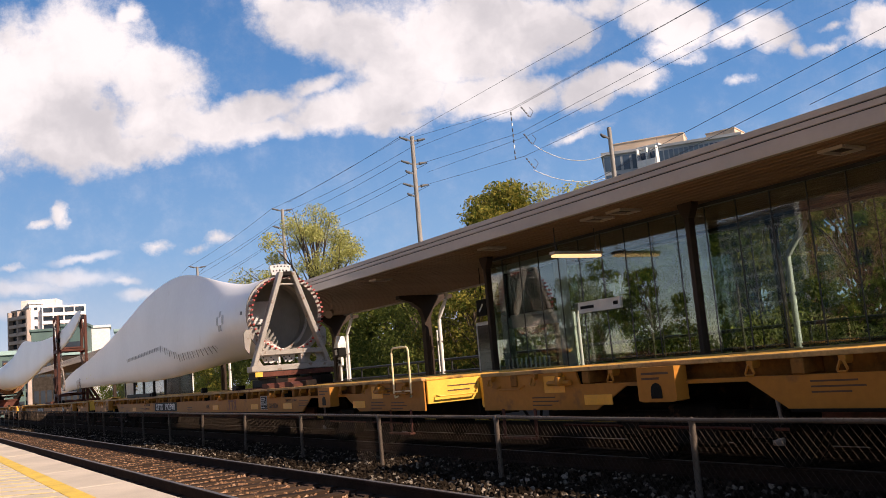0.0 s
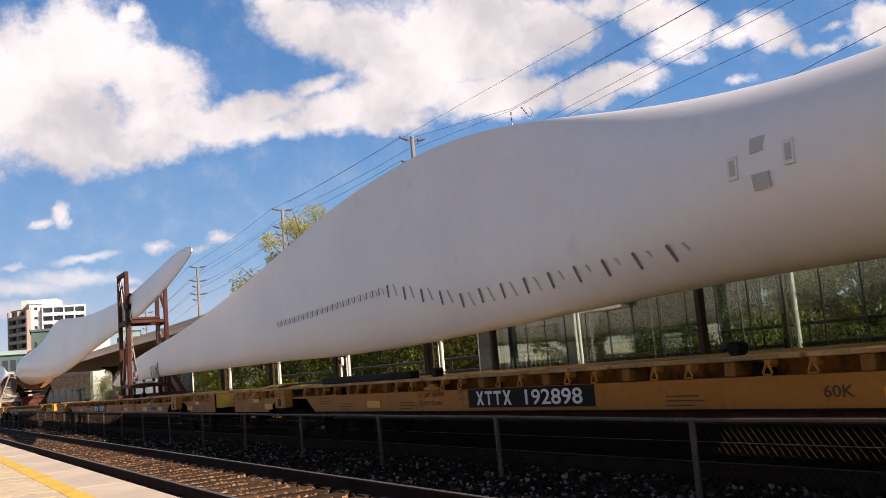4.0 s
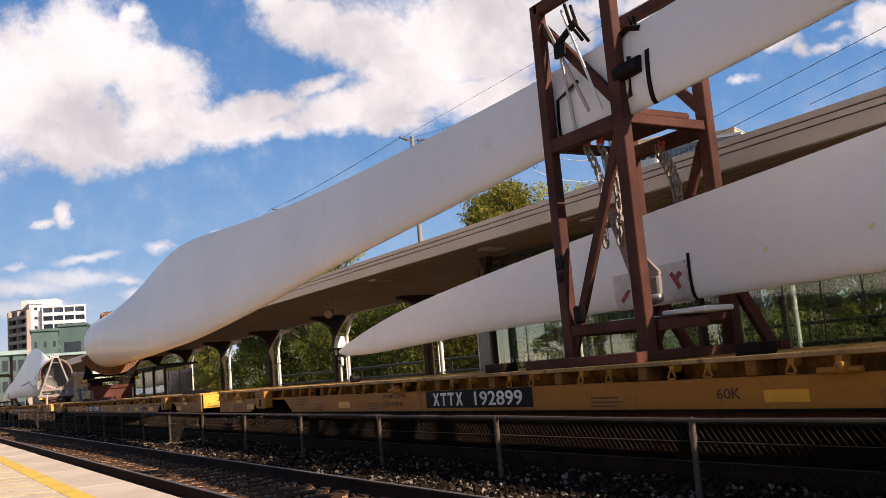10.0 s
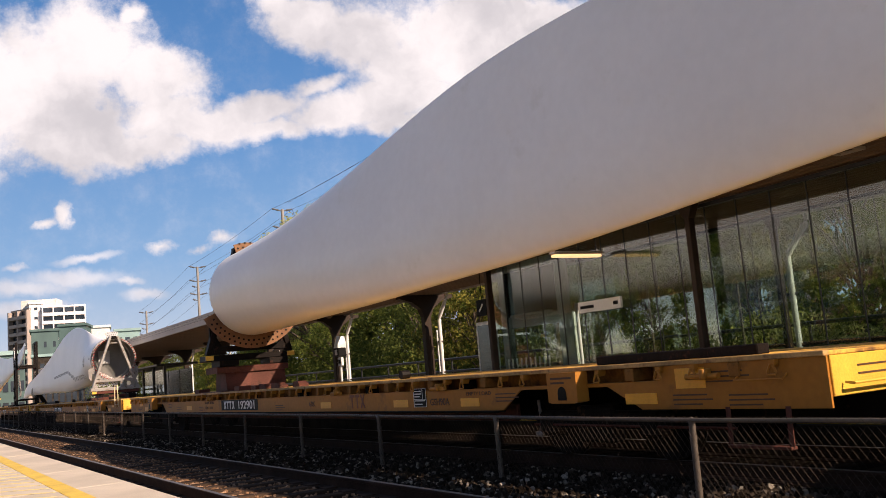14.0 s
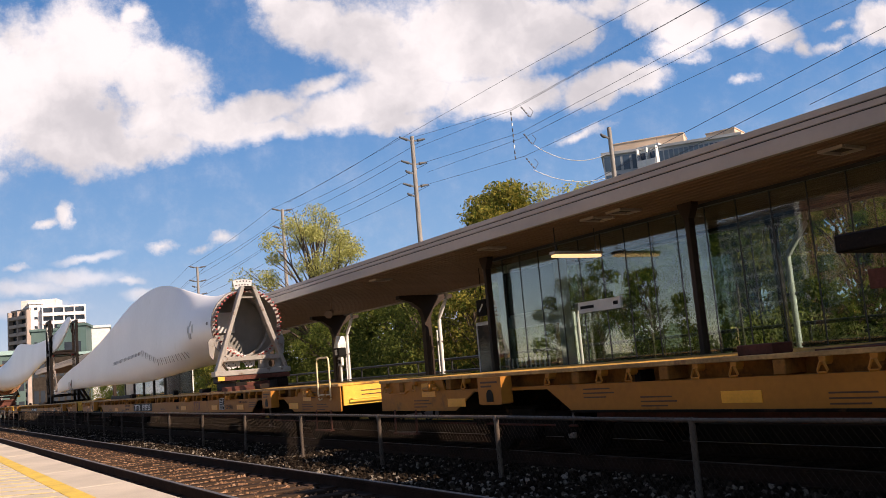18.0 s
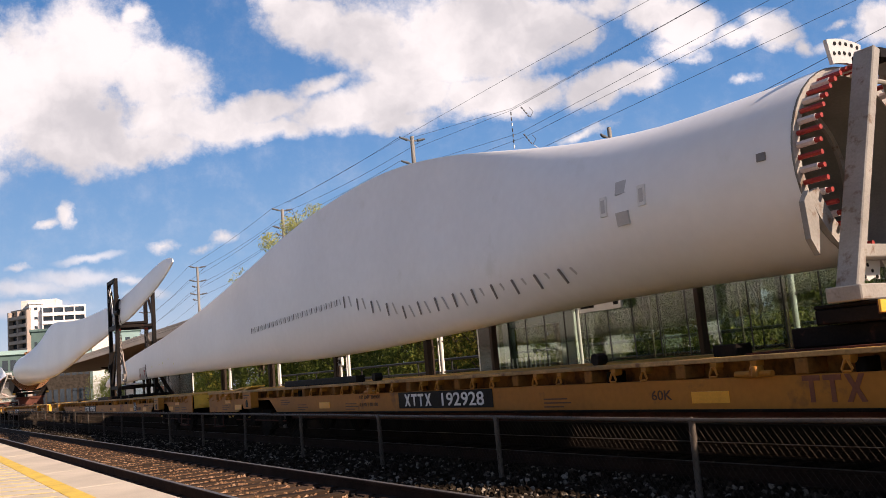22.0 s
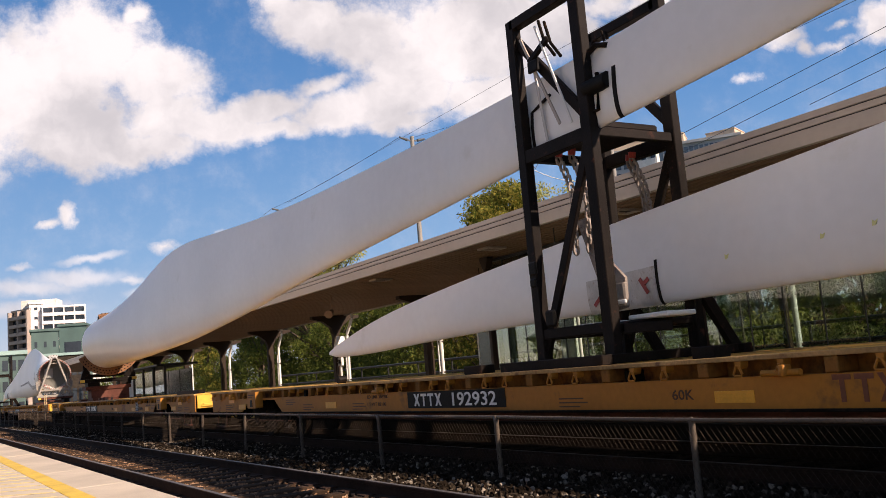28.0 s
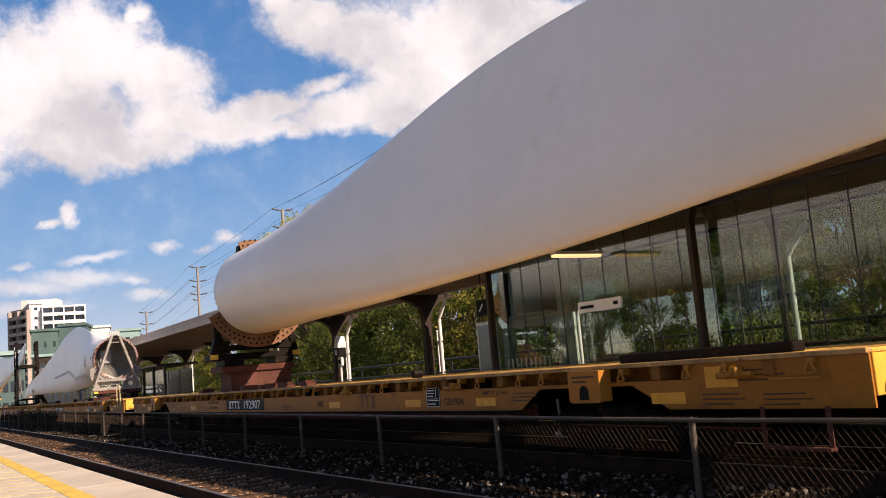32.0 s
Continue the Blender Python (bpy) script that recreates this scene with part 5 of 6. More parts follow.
def band(table, sign, x0, x1, reach, off, shift):
    """Strap that hugs a blade from x0 to x1: over its near side up to the chord place reach, and round its lower edge."""
    loop = [(u, -1) for u in np.linspace(reach, 0.0, 14)] + [(u, 1) for u in (0.03, 0.10, 0.20)]
    xs = np.linspace(x0, x1, 5)
    gg = Geo()
    for x in xs:
        for out in (off, -0.01):
            for u, sd in loop:
                drop = out * (1.0 - min(1.0, u * 8))
                gg.v.append((sign * x + shift, sweep(x, sign) + sd * (half_width(u, x, 1) + out), blade_at(table, x, u) - DECK - drop))
    n = len(loop)
    for i in range(len(xs) - 1):
        a = 2 * n * i
        for side in (0, n):
            for k in range(n - 1):
                p = a + side + k
                gg.f.append((p, p + 1, p + 2 * n + 1, p + 2 * n))
        for k in (0, n - 1):
            gg.f.append((a + k, a + n + k, a + 3 * n + k, a + 2 * n + k))
    for a in (0, 2 * n * (len(xs) - 1)):
        for k in range(n - 1):
            gg.f.append((a + k, a + k + 1, a + n + k + 1, a + n + k))
    return gg


def mid_frame(s, mat, label):
    """Tall two-level frame: the lower blade's tip lies below, the raised blade above."""
    fr = thing("blade_support_frame", label, "transport stand", pose(s + way(0), YC, DECK), group="tall blade frames")
    MOVING.append((fr, s, YC, DECK))
    H, MID = 4.73, 2.80
    X = 0.66
    yn, yf = -0.73, 0.68

    def b(name, p0, p1, w=0.12, h=0.14, c=0.01, lab=""):
        return part(name, Geo().beam(p0, p1, w, h, c), mat, fr, lab)
    for y in (yn, yf):
        b("upright", (-X, y, 0.1), (-X, y, H), 0.14, 0.16)
        b("upright", (X, y, 0.1), (X, y, H), 0.14, 0.18)
        b("top_beam", (-X, y, H - 0.07), (X, y, H - 0.07), 0.14, 0.14)
        b("middle_beam", (-X + 0.08, y, MID), (X - 0.08, y, MID), 0.13, 0.18)
        b("brace", (-X, y + 0.02, 0.15), (X - 0.1, y + 0.02, MID - 0.15), 0.07, 0.13)
        b("brace", (-X, y + 0.02, H - 0.25), (X - 0.05, y + 0.02, MID + 0.25), 0.08, 0.13)
        b("brace", (X - 0.1, y + 0.02, MID - 0.2), (X - 0.45, y + 0.02, MID - 0.9), 0.05, 0.1)
    for x in (-X, X):
        b("cross_beam", (x, yn + 0.08, MID + 0.02), (x, yf - 0.08, MID + 0.02), 0.12, 0.12)
        b("cross_beam", (x, yn + 0.08, 0.42), (x, yf - 0.08, 0.42), 0.1, 0.1)
        b("outrigger", (x, yf + 0.02, 1.05), (x + 0.12, 1.24, 0.06), 0.11, 0.14)
    b("lower_beam", (-X + 0.08, yn, 0.44), (X - 0.08, yn, 0.44), 0.11, 0.13)
    b("lower_beam", (X + 0.10, yn + 0.1, 0.40), (1.15, yn + 0.5, 0.40), 0.11, 0.12)
    b("base_beam", (-1.0, -1.15, 0.06), (1.0, -1.15, 0.06), 0.16, 0.12)
    b("base_beam", (-1.0, 1.2, 0.06), (1.0, 1.2, 0.06), 0.16, 0.12)
    for x in (-0.85, 0.85):
        b("base_beam", (x, -1.06, 0.065), (x, 1.11, 0.065), 0.16, 0.11)
    # upper clamp round the raised blade
    up = part("upper_clamp", band(BLADE_B, 1, 32.98, 33.04, 0.62, 0.014, -31.87), M["black_steel"], fr, "dark hoop round the raised blade", smooth=50)
    part("clamp_bar", band(BLADE_B, 1, 31.30, 31.35, 0.60, 0.014, -31.87), M["black_steel"], up, smooth=50)
    part("clamp_plate", Geo().prism([(0.46, 3.05), (0.72, 2.98), (0.80, 3.30), (0.74, 3.62), (0.56, 3.70), (0.44, 3.45)], yn + 0.10, yn + 0.16, "y"), M["black_steel"], up, "dark clamp plate")
    part("clamp_bar", Geo().tube([(0.50, yn + 0.06, 3.72), (0.84, yn + 0.08, 3.86), (1.02, yn + 0.10, 3.80)], 0.035, 8), M["black_steel"], up, smooth=50)
    part("clamp_bar", Geo().tube([(0.62, yn, 3.02), (0.82, yn + 0.03, 3.05), (0.86, yn + 0.03, 3.5)], 0.028, 8), mat, up, smooth=50)
    part("clamp_bar", Geo().tube([(-0.56, yn + 0.12, 2.95), (-0.54, yn + 0.10, 3.42), (-0.08, yn + 0.05, 3.52)], 0.022, 8), mat, up, smooth=50)
    part("clamp_block", Geo().tube([(0.70, yn - 0.02, 3.33), (0.72, yn - 0.02, 3.33), (1.02, yn + 0.03, 3.36), (1.04, yn + 0.03, 3.36)], 0.10, 14), M["black"], up, "black rubber roller", smooth=50)
    part("upper_saddle", Geo().box(-0.45, 0.62, yn + 0.25, yf - 0.2, MID + 0.09, MID + 0.2, 0.03), mat, fr)
    part("tensioner", Geo().beam((-0.34, yn - 0.04, 4.02), (0.10, yn - 0.04, 4.22), 0.06, 0.10, 0.02), M["black_steel"], fr, "dark chain tensioner")
    part("strap", Geo().beam((-0.46, yn - 0.05, 4.40), (0.18, yn - 0.05, 3.05), 0.02, 0.04), M["fascia"], fr, "pale lashing strap")
    part("strap", Geo().beam((-0.12, yn - 0.06, 4.45), (0.42, yn - 0.06, 3.0), 0.02, 0.028), M["white"], fr, "white lashing strap")
    part("strap", Geo().beam((-0.38, yn + 0.05, 4.2), (-0.22, yn + 0.05, 2.95), 0.02, 0.04), M["blade_patch"], fr, "grey lashing strap")
    part("ratchet", Geo().box(-0.28, -0.08, yn - 0.12, yn - 0.07, 3.85, 4.0, 0.01), M["black"], fr)
    # lower clamp round the tip of the other blade
    lo = part("lower_clamp", band(BLADE_A, -1, 31.42, 32.80, 0.40, 0.012, 31.78), M["clamp_pad"], fr, "pale padded clamp with red marks", smooth=50)
    part("clamp_edge", band(BLADE_A, -1, 31.36, 31.40, 0.46, 0.014, 31.78), M["black_steel"], lo, "dark strap edge", smooth=50)
    part("pressure_arm", Geo().prism([(-0.06, 1.85), (0.14, 1.85), (0.44, 1.28), (0.70, 1.02), (0.68, 0.66), (0.36, 0.62), (0.20, 1.10)], -0.47, -0.43, "y"), M["arm_plate"], lo, "grey-brown pressure arm")
    part("arm_hinge", Geo().box(0.44, 0.76, -0.56, -0.475, 0.66, 0.96, 0.02), M["arm_plate"], lo)
    part("arm_plate", Geo().box(0.50, 0.80, -0.60, -0.565, 0.70, 0.75, 0.01), M["white"], lo)
    for x0, z0, dx, dz in ((0.10, 1.06, 0.13, -0.20), (0.16, 0.98, 0.10, 0.07), (-0.88, 0.80, 0.20, 0.17)):
        xb = 31.78 - x0 - dx / 2
        lo_z, hi_z = blade_at(BLADE_A, xb, 0), blade_at(BLADE_A, xb, 1)
        yy = sweep(xb, -1) - half_width(min(0.95, max(0.05, (z0 + DECK - lo_z) / (hi_z - lo_z))), xb, 1) - 0.028
        part("red_mark", Geo().beam((x0, yy, z0), (x0 + dx, yy, z0 + dz), 0.008, 0.055), M["red"], lo, "red paint mark")
    part("clamp_foot", Geo().box(0.1, 0.9, -0.5, 0.4, 0.40, 0.50, 0.02), mat, lo)
    for x0, x1, z in ((-0.30, 0.18, 0.47), (0.62, 1.28, 0.50)):
        part("support_pad", Geo().box(x0, x1, -0.42, 0.05, z, z + 0.06, 0.015), M["white"], lo, "white support pad")
    part("hook_block", Geo().box(-0.42, -0.22, yn - 0.14, yn - 0.08, 0.52, 0.74, 0.03), M["black"], fr)
    part("latch", Geo().box(-X - 0.02, -X + 0.14, yn - 0.13, yn - 0.085, 1.22, 1.40, 0.02), M["black"], fr)
    part("latch", Geo().box(-X - 0.02, -X + 0.10, yn - 0.13, yn - 0.085, 1.06, 1.18, 0.02), M["black"], fr)
    # hanging chains
    for y, x0 in ((yn + 0.12, -0.12), (yn + 0.22, 0.02), (yf - 0.1, -0.08), (yf - 0.18, 0.06)):
        ch = Geo()
        for k in range(13):
            z = MID - 0.14 - 0.10 * k
            xx = x0 + 0.1 * math.sin(k * 0.35) + 0.02 * k
            ch.ring((0, 0, 0), 0.026, 0.052, -0.013, 0.013, n=8)
            mrot = Matrix.Translation((xx, y, z)) @ Matrix.Rotation(radians(90 * (k % 2)), 4, "Z") @ Matrix.Diagonal((1, 1, 1.6, 1))
            base = len(ch.v) - 32
            for q in range(base, len(ch.v)):
                ch.v[q] = tuple(mrot @ Vector(ch.v[q]))
        part("chain", ch, M["arm_plate"], fr, "hanging steel chain")
        part("hook", Geo().tube([(x0, y, MID - 0.1), (x0 + 0.02, y, MID - 0.02)], 0.05, 8), M["red"], fr, "red chain hook")
        part("chain", Geo().tube([(-0.25, y, H - 0.12), (-0.16, y, H - 0.45), (0.02, y, H - 0.7)], 0.022, 6), M["under"], fr)
    for dx, dy, w in ((-2.4, -0.9, 0.45), (2.1, -1.0, 0.3)):
        part("lashing_box", Geo().box(dx, dx + w, dy, dy + 0.25, 0.0, 0.12, 0.01), M["black_steel"], fr)
    return fr


def deck_load(name, s, y, geo, material, label, category):
    """Loose thing lying on a flatcar's deck."""
    ob = new(name, geo.mesh(name, material))
    ob.matrix_basis = pose(s + way(0), y, DECK + 0.004)
    tagged(ob, label, category)
    MOVING.append((ob, s, y, DECK + 0.004))
    return ob


PERIOD = 84.26
for u in range(3):
    o = -PERIOD * u
    root_stand(24.1 + o)
    blade(BLADE_A, -1, 23.8 + o, "white wind turbine blade with a row of dark fins", True)
    mid_frame(-7.98 + o, M["frame_brown"] if u == 0 else M["black_steel"], "tall dark brown steel frame holding two blades" if u == 0 else "tall blackish steel frame holding two blades")
    root_cradle(-40.4 + o)
    blade(BLADE_B, 1, -39.85 + o, "white wind turbine blade raised towards its tip on a frame", False)
    deck_load("timber_beam", 12.8 + o, 6.95, Geo().box(-1.75, 1.75, -0.09, 0.09, 0, 0.12, 0.01), M["black_steel"], "long black dunnage beam lying on the flatcar", "beam")
    deck_load("timber_beam", -25.0 + o, 6.95, Geo().box(-1.15, 1.15, -0.09, 0.09, 0, 0.10, 0.01), M["black_steel"], "black dunnage beam lying on the flatcar", "beam")
    deck_load("yellow_board", 8.7 + o, 6.78, Geo().prism([(-0.35, 0), (0.35, 0.05), (0.35, 0.08), (-0.35, 0.03)], -0.16, 0.16, "y"), M["yellow"], "short yellow board lying on the flatcar", "board")
    deck_load("yellow_board", 9.4 + o, 6.75, Geo().prism([(-0.3, 0), (0.3, 0.06), (0.3, 0.09), (-0.3, 0.03)], -0.16, 0.16, "y"), M["yellow"], "short yellow board lying on the flatcar", "board")
    for k, (ds, w) in enumerate(((25.9, 0.45), (26.6, 0.3), (27.3, 0.5), (-37.2, 0.4), (-36.4, 0.5), (-35.2, 0.35))):
        deck_load("stop_bracket", ds + o, 6.85, Geo().prism([(-w / 2, 0), (w / 2, 0), (w / 2, 0.05), (w * 0.1, 0.11), (-w / 2, 0.11)], -0.1, 0.1, "y"), M["rust"], "rust-brown steel stop bracket on the flatcar", "bracket")
    for ds in (15.6, 21.2, -3.5, -14.2, -30.6):
        deck_load("lashing_drum", ds + o, 6.75, Geo().tube([(0, -0.07, 0.07), (0, 0.07, 0.07)], 0.07, 10), M["black_steel"], "small black lashing drum on the flatcar edge", "lashing")

# ---------------------------------------------------------------- trees, poles, buildings, sky


def leaf_mesh(name, centres, size, material, seed, flat=0.4):
    """Many small bent leaf cards round the given centres."""
    rng = np.random.default_rng(seed)
    c = np.asarray(centres, float)
    n = len(c)
    d1 = rng.normal(size=(n, 3))
    d1 /= np.linalg.norm(d1, axis=1)[:, None]
    d2 = rng.normal(size=(n, 3))
    d2 -= (d2 * d1).sum(1)[:, None] * d1
    d2 /= np.linalg.norm(d2, axis=1)[:, None]
    s = size * (0.6 + 0.8 * rng.random(n))[:, None]
    a = c - d1 * s
    b = c + d2 * s * flat + d1 * s * 0.1
    e = c + d1 * s
    f = c - d2 * s * flat - d1 * s * 0.1
    v = np.stack([a, b, e, f], 1).reshape(-1, 3)
    faces = np.arange(4 * n).reshape(-1, 4)
    me = bpy.data.meshes.new(name)
    me.from_pydata(v.tolist(), [], faces.tolist())
    me.materials.append(material)
    return me


def tree(x, y, height, spread, material, label, seed, leaves=3500, size=0.16, low=0.35, open_=0.0, clumps=26, trunk=0.22, puff=1.0):
    """Tapered trunk with limbs, and a crown of many leaves in uneven clumps."""
    rng = random.Random(seed)
    t = thing("tree", label, "tree", pose(x, y, -0.4))
    tg = Geo()
    lean = Vector((pin(rng, -0.06, 0.06), pin(rng, -0.06, 0.06), 1))
    top = height * 0.62
    tg.tube([lean * (top * k / 5) for k in range(6)], trunk, 9, trunk * 0.35)
    cs = []
    for k in range(clumps):
        a = pin(rng, 0, 2 * math.pi)
        h = low + (1 - low) * ((k + 0.5) / clumps)
        rr = spread * (0.35 + 0.65 * math.sin(math.pi * min(1, (h - low) / (1 - low) * 0.8 + 0.18))) * pin(rng, 0.35, 1.0)
        p = Vector((rr * math.cos(a), rr * math.sin(a), height * h * pin(rng, 0.93, 1.0)))
        start = lean * (height * max(0.18, h * 0.55))
        mid = start.lerp(p, 0.55) + Vector((0, 0, height * 0.04))
        tg.tube([start, mid, p], trunk * 0.33, 6, trunk * 0.06)
        for _ in range(2):
            q = p + Vector((pin(rng, -1, 1), pin(rng, -1, 1), pin(rng, -0.3, 0.8))) * spread * 0.25
            tg.tube([mid, q], trunk * 0.12, 5, trunk * 0.03)
        cs.append((p, spread * puff * pin(rng, 0.2, 0.40)))
    part("trunk", tg, M["bark"], t, smooth=60)
    nr = np.random.default_rng(seed)
    pts = []
    for p, r in cs:
        m = int(leaves / clumps)
        d = nr.normal(size=(m, 3))
        d /= np.linalg.norm(d, axis=1)[:, None]
        d *= (nr.random(m) ** (0.45 + open_))[:, None] * r * np.array([1, 1, 0.8])
        pts.append(np.array(p) + d)
    tagged(part("crown", leaf_mesh("crown", np.concatenate(pts), size, material, seed + 1), None, t), kind="stuff")
    return t


# open yellow-green tree and the dark autumn tree over the canopy
tree(-54.7, 23.7, 12.9, 5.2, M["leaf_yellow"], "open-crowned yellow-green tree with bare limbs showing", 21, 23000, 0.088, 0.38, 0.05, 50, 0.32, 0.60)
tree(-39.0, 28.2, 11.4, 3.6, M["leaf_autumn"], "dense green and gold tree rising behind the canopy", 31, 24000, 0.115, 0.35, 0, 44)
tree(-34.8, 29.0, 10.6, 3.2, M["leaf_yellow"], "pale green tree rising behind the canopy", 37, 11000, 0.09, 0.35, 0.1, 40, 0.22, 0.8)

# belt of trees and shrubs behind the far platform
rng = random.Random(77)
for i in range(40):
    x = -112 + i * 2.9 + pin(rng, -0.8, 0.8)
    y = pin(rng, 20.5, 25.0)
    h = pin(rng, 5.2, 7.2)
    tree(x, y, h, pin(rng, 1.9, 2.6), M["leaf_green"] if rng.random() < 0.75 else M["leaf_autumn"], "bushy green tree behind the far platform", 100 + i, 5200, 0.105, 0.12, 0, 24, 0.13)
for i in range(20):
    x = -72 + i * 4.0 + pin(rng, -0.8, 0.8)
    tree(x, pin(rng, 27.0, 31.0), pin(rng, 7.8, 9.0), pin(rng, 2.7, 3.4), M["leaf_green"], "bushy green tree in the belt behind the platform", 200 + i, 4600, 0.19, 0.08, 0, 30, 0.14)


def hedge(name, n, x0, x1, y0, y1, h, material, label, seed, size):
    q = np.random.default_rng(seed)
    x = x0 + (x1 - x0) * q.random(n)
    y = y0 + (y1 - y0) * q.random(n)
    top = h * (0.65 + 0.35 * np.sin(x * 0.9 + 2 * np.sin(x * 0.31)))
    z = -0.4 + top * q.random(n) ** 0.8
    ob = new(name, leaf_mesh(name, np.stack([x, y, z], 1), size, material, seed))
    return tagged(ob, label, "shrubs", kind="stuff")


hedge("shrubs", 42000, -112, 6, 17.9, 20.4, 4.2, M["leaf_green"], "tangled green shrubs along the far fence", 41, 0.075)
hedge("shrubs", 5000, -15, -6, 17.7, 18.6, 2.4, M["leaf_yellow"], "bright yellow shrubs behind the shelter", 43, 0.06)
hedge("shrubs", 5000, -26, 2, 17.7, 19.0, 2.3, M["leaf_yellow"], "yellow-leaved shrubs along the far fence", 42, 0.065)

# trees and houses behind the viewer, mirrored in the shelter's panes
for i in range(12):
    x = -52 + i * 4.6 + pin(rng, -1, 1)
    tree(x, pin(rng, -19, -14), pin(rng, 6.5, 8.0) if x < -40 else pin(rng, 2.4, 3.2) if x < -31 else pin(rng, 4.2, 5.4), pin(rng, 2.3, 3.2), M["leaf_green"], "leafy tree behind the near platform", 300 + i, 3200, 0.16, 0.15, 0, 22, 0.16)


def facade(name, label, x0, y0, x1, y1, z0, z1, depth, wall, win, floors, bays, cat="building", win_w=0.62, win_h=0.5, balcony=False, roof=None):
    """Block between two plan points; the windows face the camera's side."""
    p0, p1 = Vector((x0, y0, 0)), Vector((x1, y1, 0))
    ln = (p1 - p0).length
    ang = math.degrees(math.atan2(y1 - y0, x1 - x0))
    b = thing(name, label, cat, pose(x0, y0, z0, 0, 0, ang))
    H = z1 - z0
    part("wall", Geo().box(0, ln, 0.05, depth, 0, H), wall, b)
    part("roof", Geo().box(-0.3, ln + 0.3, -0.25, depth + 0.3, H, H + 0.5, 0.03), roof or wall, b)
    fh, bw = H / floors, ln / bays
    pane = Geo().box(-bw * win_w / 2, bw * win_w / 2, 0.0, 0.06, 0, fh * win_h).mesh("window", win)
    rail = Geo().box(-bw * 0.44, bw * 0.44, -1.3, -1.15, 0, fh * 0.34).mesh("balcony_front", wall)
    floor = Geo().box(-bw * 0.5, bw * 0.5, -1.3, 0.04, -0.15, 0.0).mesh("balcony_slab", wall)
    fin = Geo().box(-bw * 0.06, bw * 0.06, -1.25, 0.04, 0, H).mesh("pier", wall)
    for i in range(floors):
        for j in range(bays):
            part("window", pane, None, b, at=Matrix.Translation((bw * (j + 0.5), 0, fh * (i + (1 - win_h) * 0.5))))
            if balcony:
                part("balcony", rail, None, b, at=Matrix.Translation((bw * (j + 0.5), 0, fh * i)))
                part("balcony_slab", floor, None, b, at=Matrix.Translation((bw * (j + 0.5), 0, fh * i)))
    if balcony:
        for j in range(bays + 1):
            part("pier", fin, None, b, at=Matrix.Translation((bw * j, 0, 0)))
    return b


def bear(az, dist):
    """Plan point at a bearing (degrees from +y towards -x) and distance."""
    a = radians(az)
    return -math.sin(a) * dist, math.cos(a) * dist


# beige apartment block far down the line
D = 260.0
bx, by = bear(80.67, D * 1.0)
ax, ay = bear(83.0, D)
facade("apartment_building", "pinkish white apartment block with rows of deep balconies", ax, ay, bx, by, 0, 26.3, 12, M["apt"], M["win_dark"], 12, 4, balcony=True, win_w=0.88, win_h=0.9)
dx_, dy_ = bear(83.72, D * 1.0)
facade("apartment_building", "plain pinkish stair tower of the apartment block", dx_, dy_, ax - 0.25, ay, 0, 27.4, 10, M["apt"], M["win_dark"], 11, 1, win_w=0.25, win_h=0.3)
cx, cy = bear(84.62, D * 1.03)
facade("apartment_building", "grey-brown shaded wing of the apartment block", cx, cy, dx_ - 0.3, dy_ + 0.3, 0, 26.0, 10, M["brickred"], M["win_dark"], 12, 2, balcony=True, win_w=0.85, win_h=0.9)
px, py = bear(84.15, D * 1.02)
qx, qy = bear(82.1, D * 1.01)
solid("rooftop_plant_room", Geo().box(0, 9.2, 0, 6, 26.3, 29.0, 0.05), M["cream"], "cream plant room on the apartment roof", "building", at=pose(px, py, 0, 0, 0, math.degrees(math.atan2(qy - py, qx - px))))
# teal shed, white block and low roofs in front of it
D2 = 190.0
ax, ay = bear(83.65, D2)
bx, by = bear(82.15, D2)
facade("teal_warehouse", "dark teal clad warehouse with small dark openings", ax, ay, bx, by, -0.4, 14.9, 8, M["teal"], M["win_dark"], 3, 3, win_w=0.3, win_h=0.22)
cx, cy = bear(80.66, D2 * 0.995)
facade("teal_warehouse", "taller dark teal clad hall with a wide dark opening", bx + 0.2, by, cx, cy, -0.4, 15.6, 8, M["teal"], M["win_dark"], 1, 1, win_w=0.62, win_h=0.62)
ax, ay = bear(83.6, D2 - 12)
bx, by = bear(80.5, D2 - 12)
# near-black wall: the shade of the canopy's underside is put into its colour
facade("low_teal_roof", "low shed with a pale teal roof edge", ax, ay, bx, by, -0.4, 9.4, 6, M["edge_dark"], M["win_dark"], 2, 9, win_w=0.7, win_h=0.5, roof=M["teal_light"])
ax, ay = bear(80.62, D2 + 8)
bx, by = bear(79.3, D2 + 8)
facade("white_block", "plain white low block beside the warehouse", ax, ay, bx, by, -0.4, 15.6, 8, M["white"], M["win_dark"], 1, 2, win_w=0.2, win_h=0.1)
ax, ay = bear(86.5, 120)
bx, by = bear(84.0, 120)
facade("low_teal_roof", "low building with a pale teal roof", ax, ay, bx, by, -0.4, 7.2, 6, M["teal"], M["win_dark"], 3, 6, win_w=0.7, win_h=0.5, roof=M["teal_light"])
ax, ay = bear(79.0, 175)
bx, by = bear(77.6, 175)
facade("low_teal_roof", "low building with a pale teal roof", ax, ay, bx, by, -0.4, 13.0, 6, M["teal_light"], M["win_dark"], 3, 3, win_w=0.6, win_h=0.5)
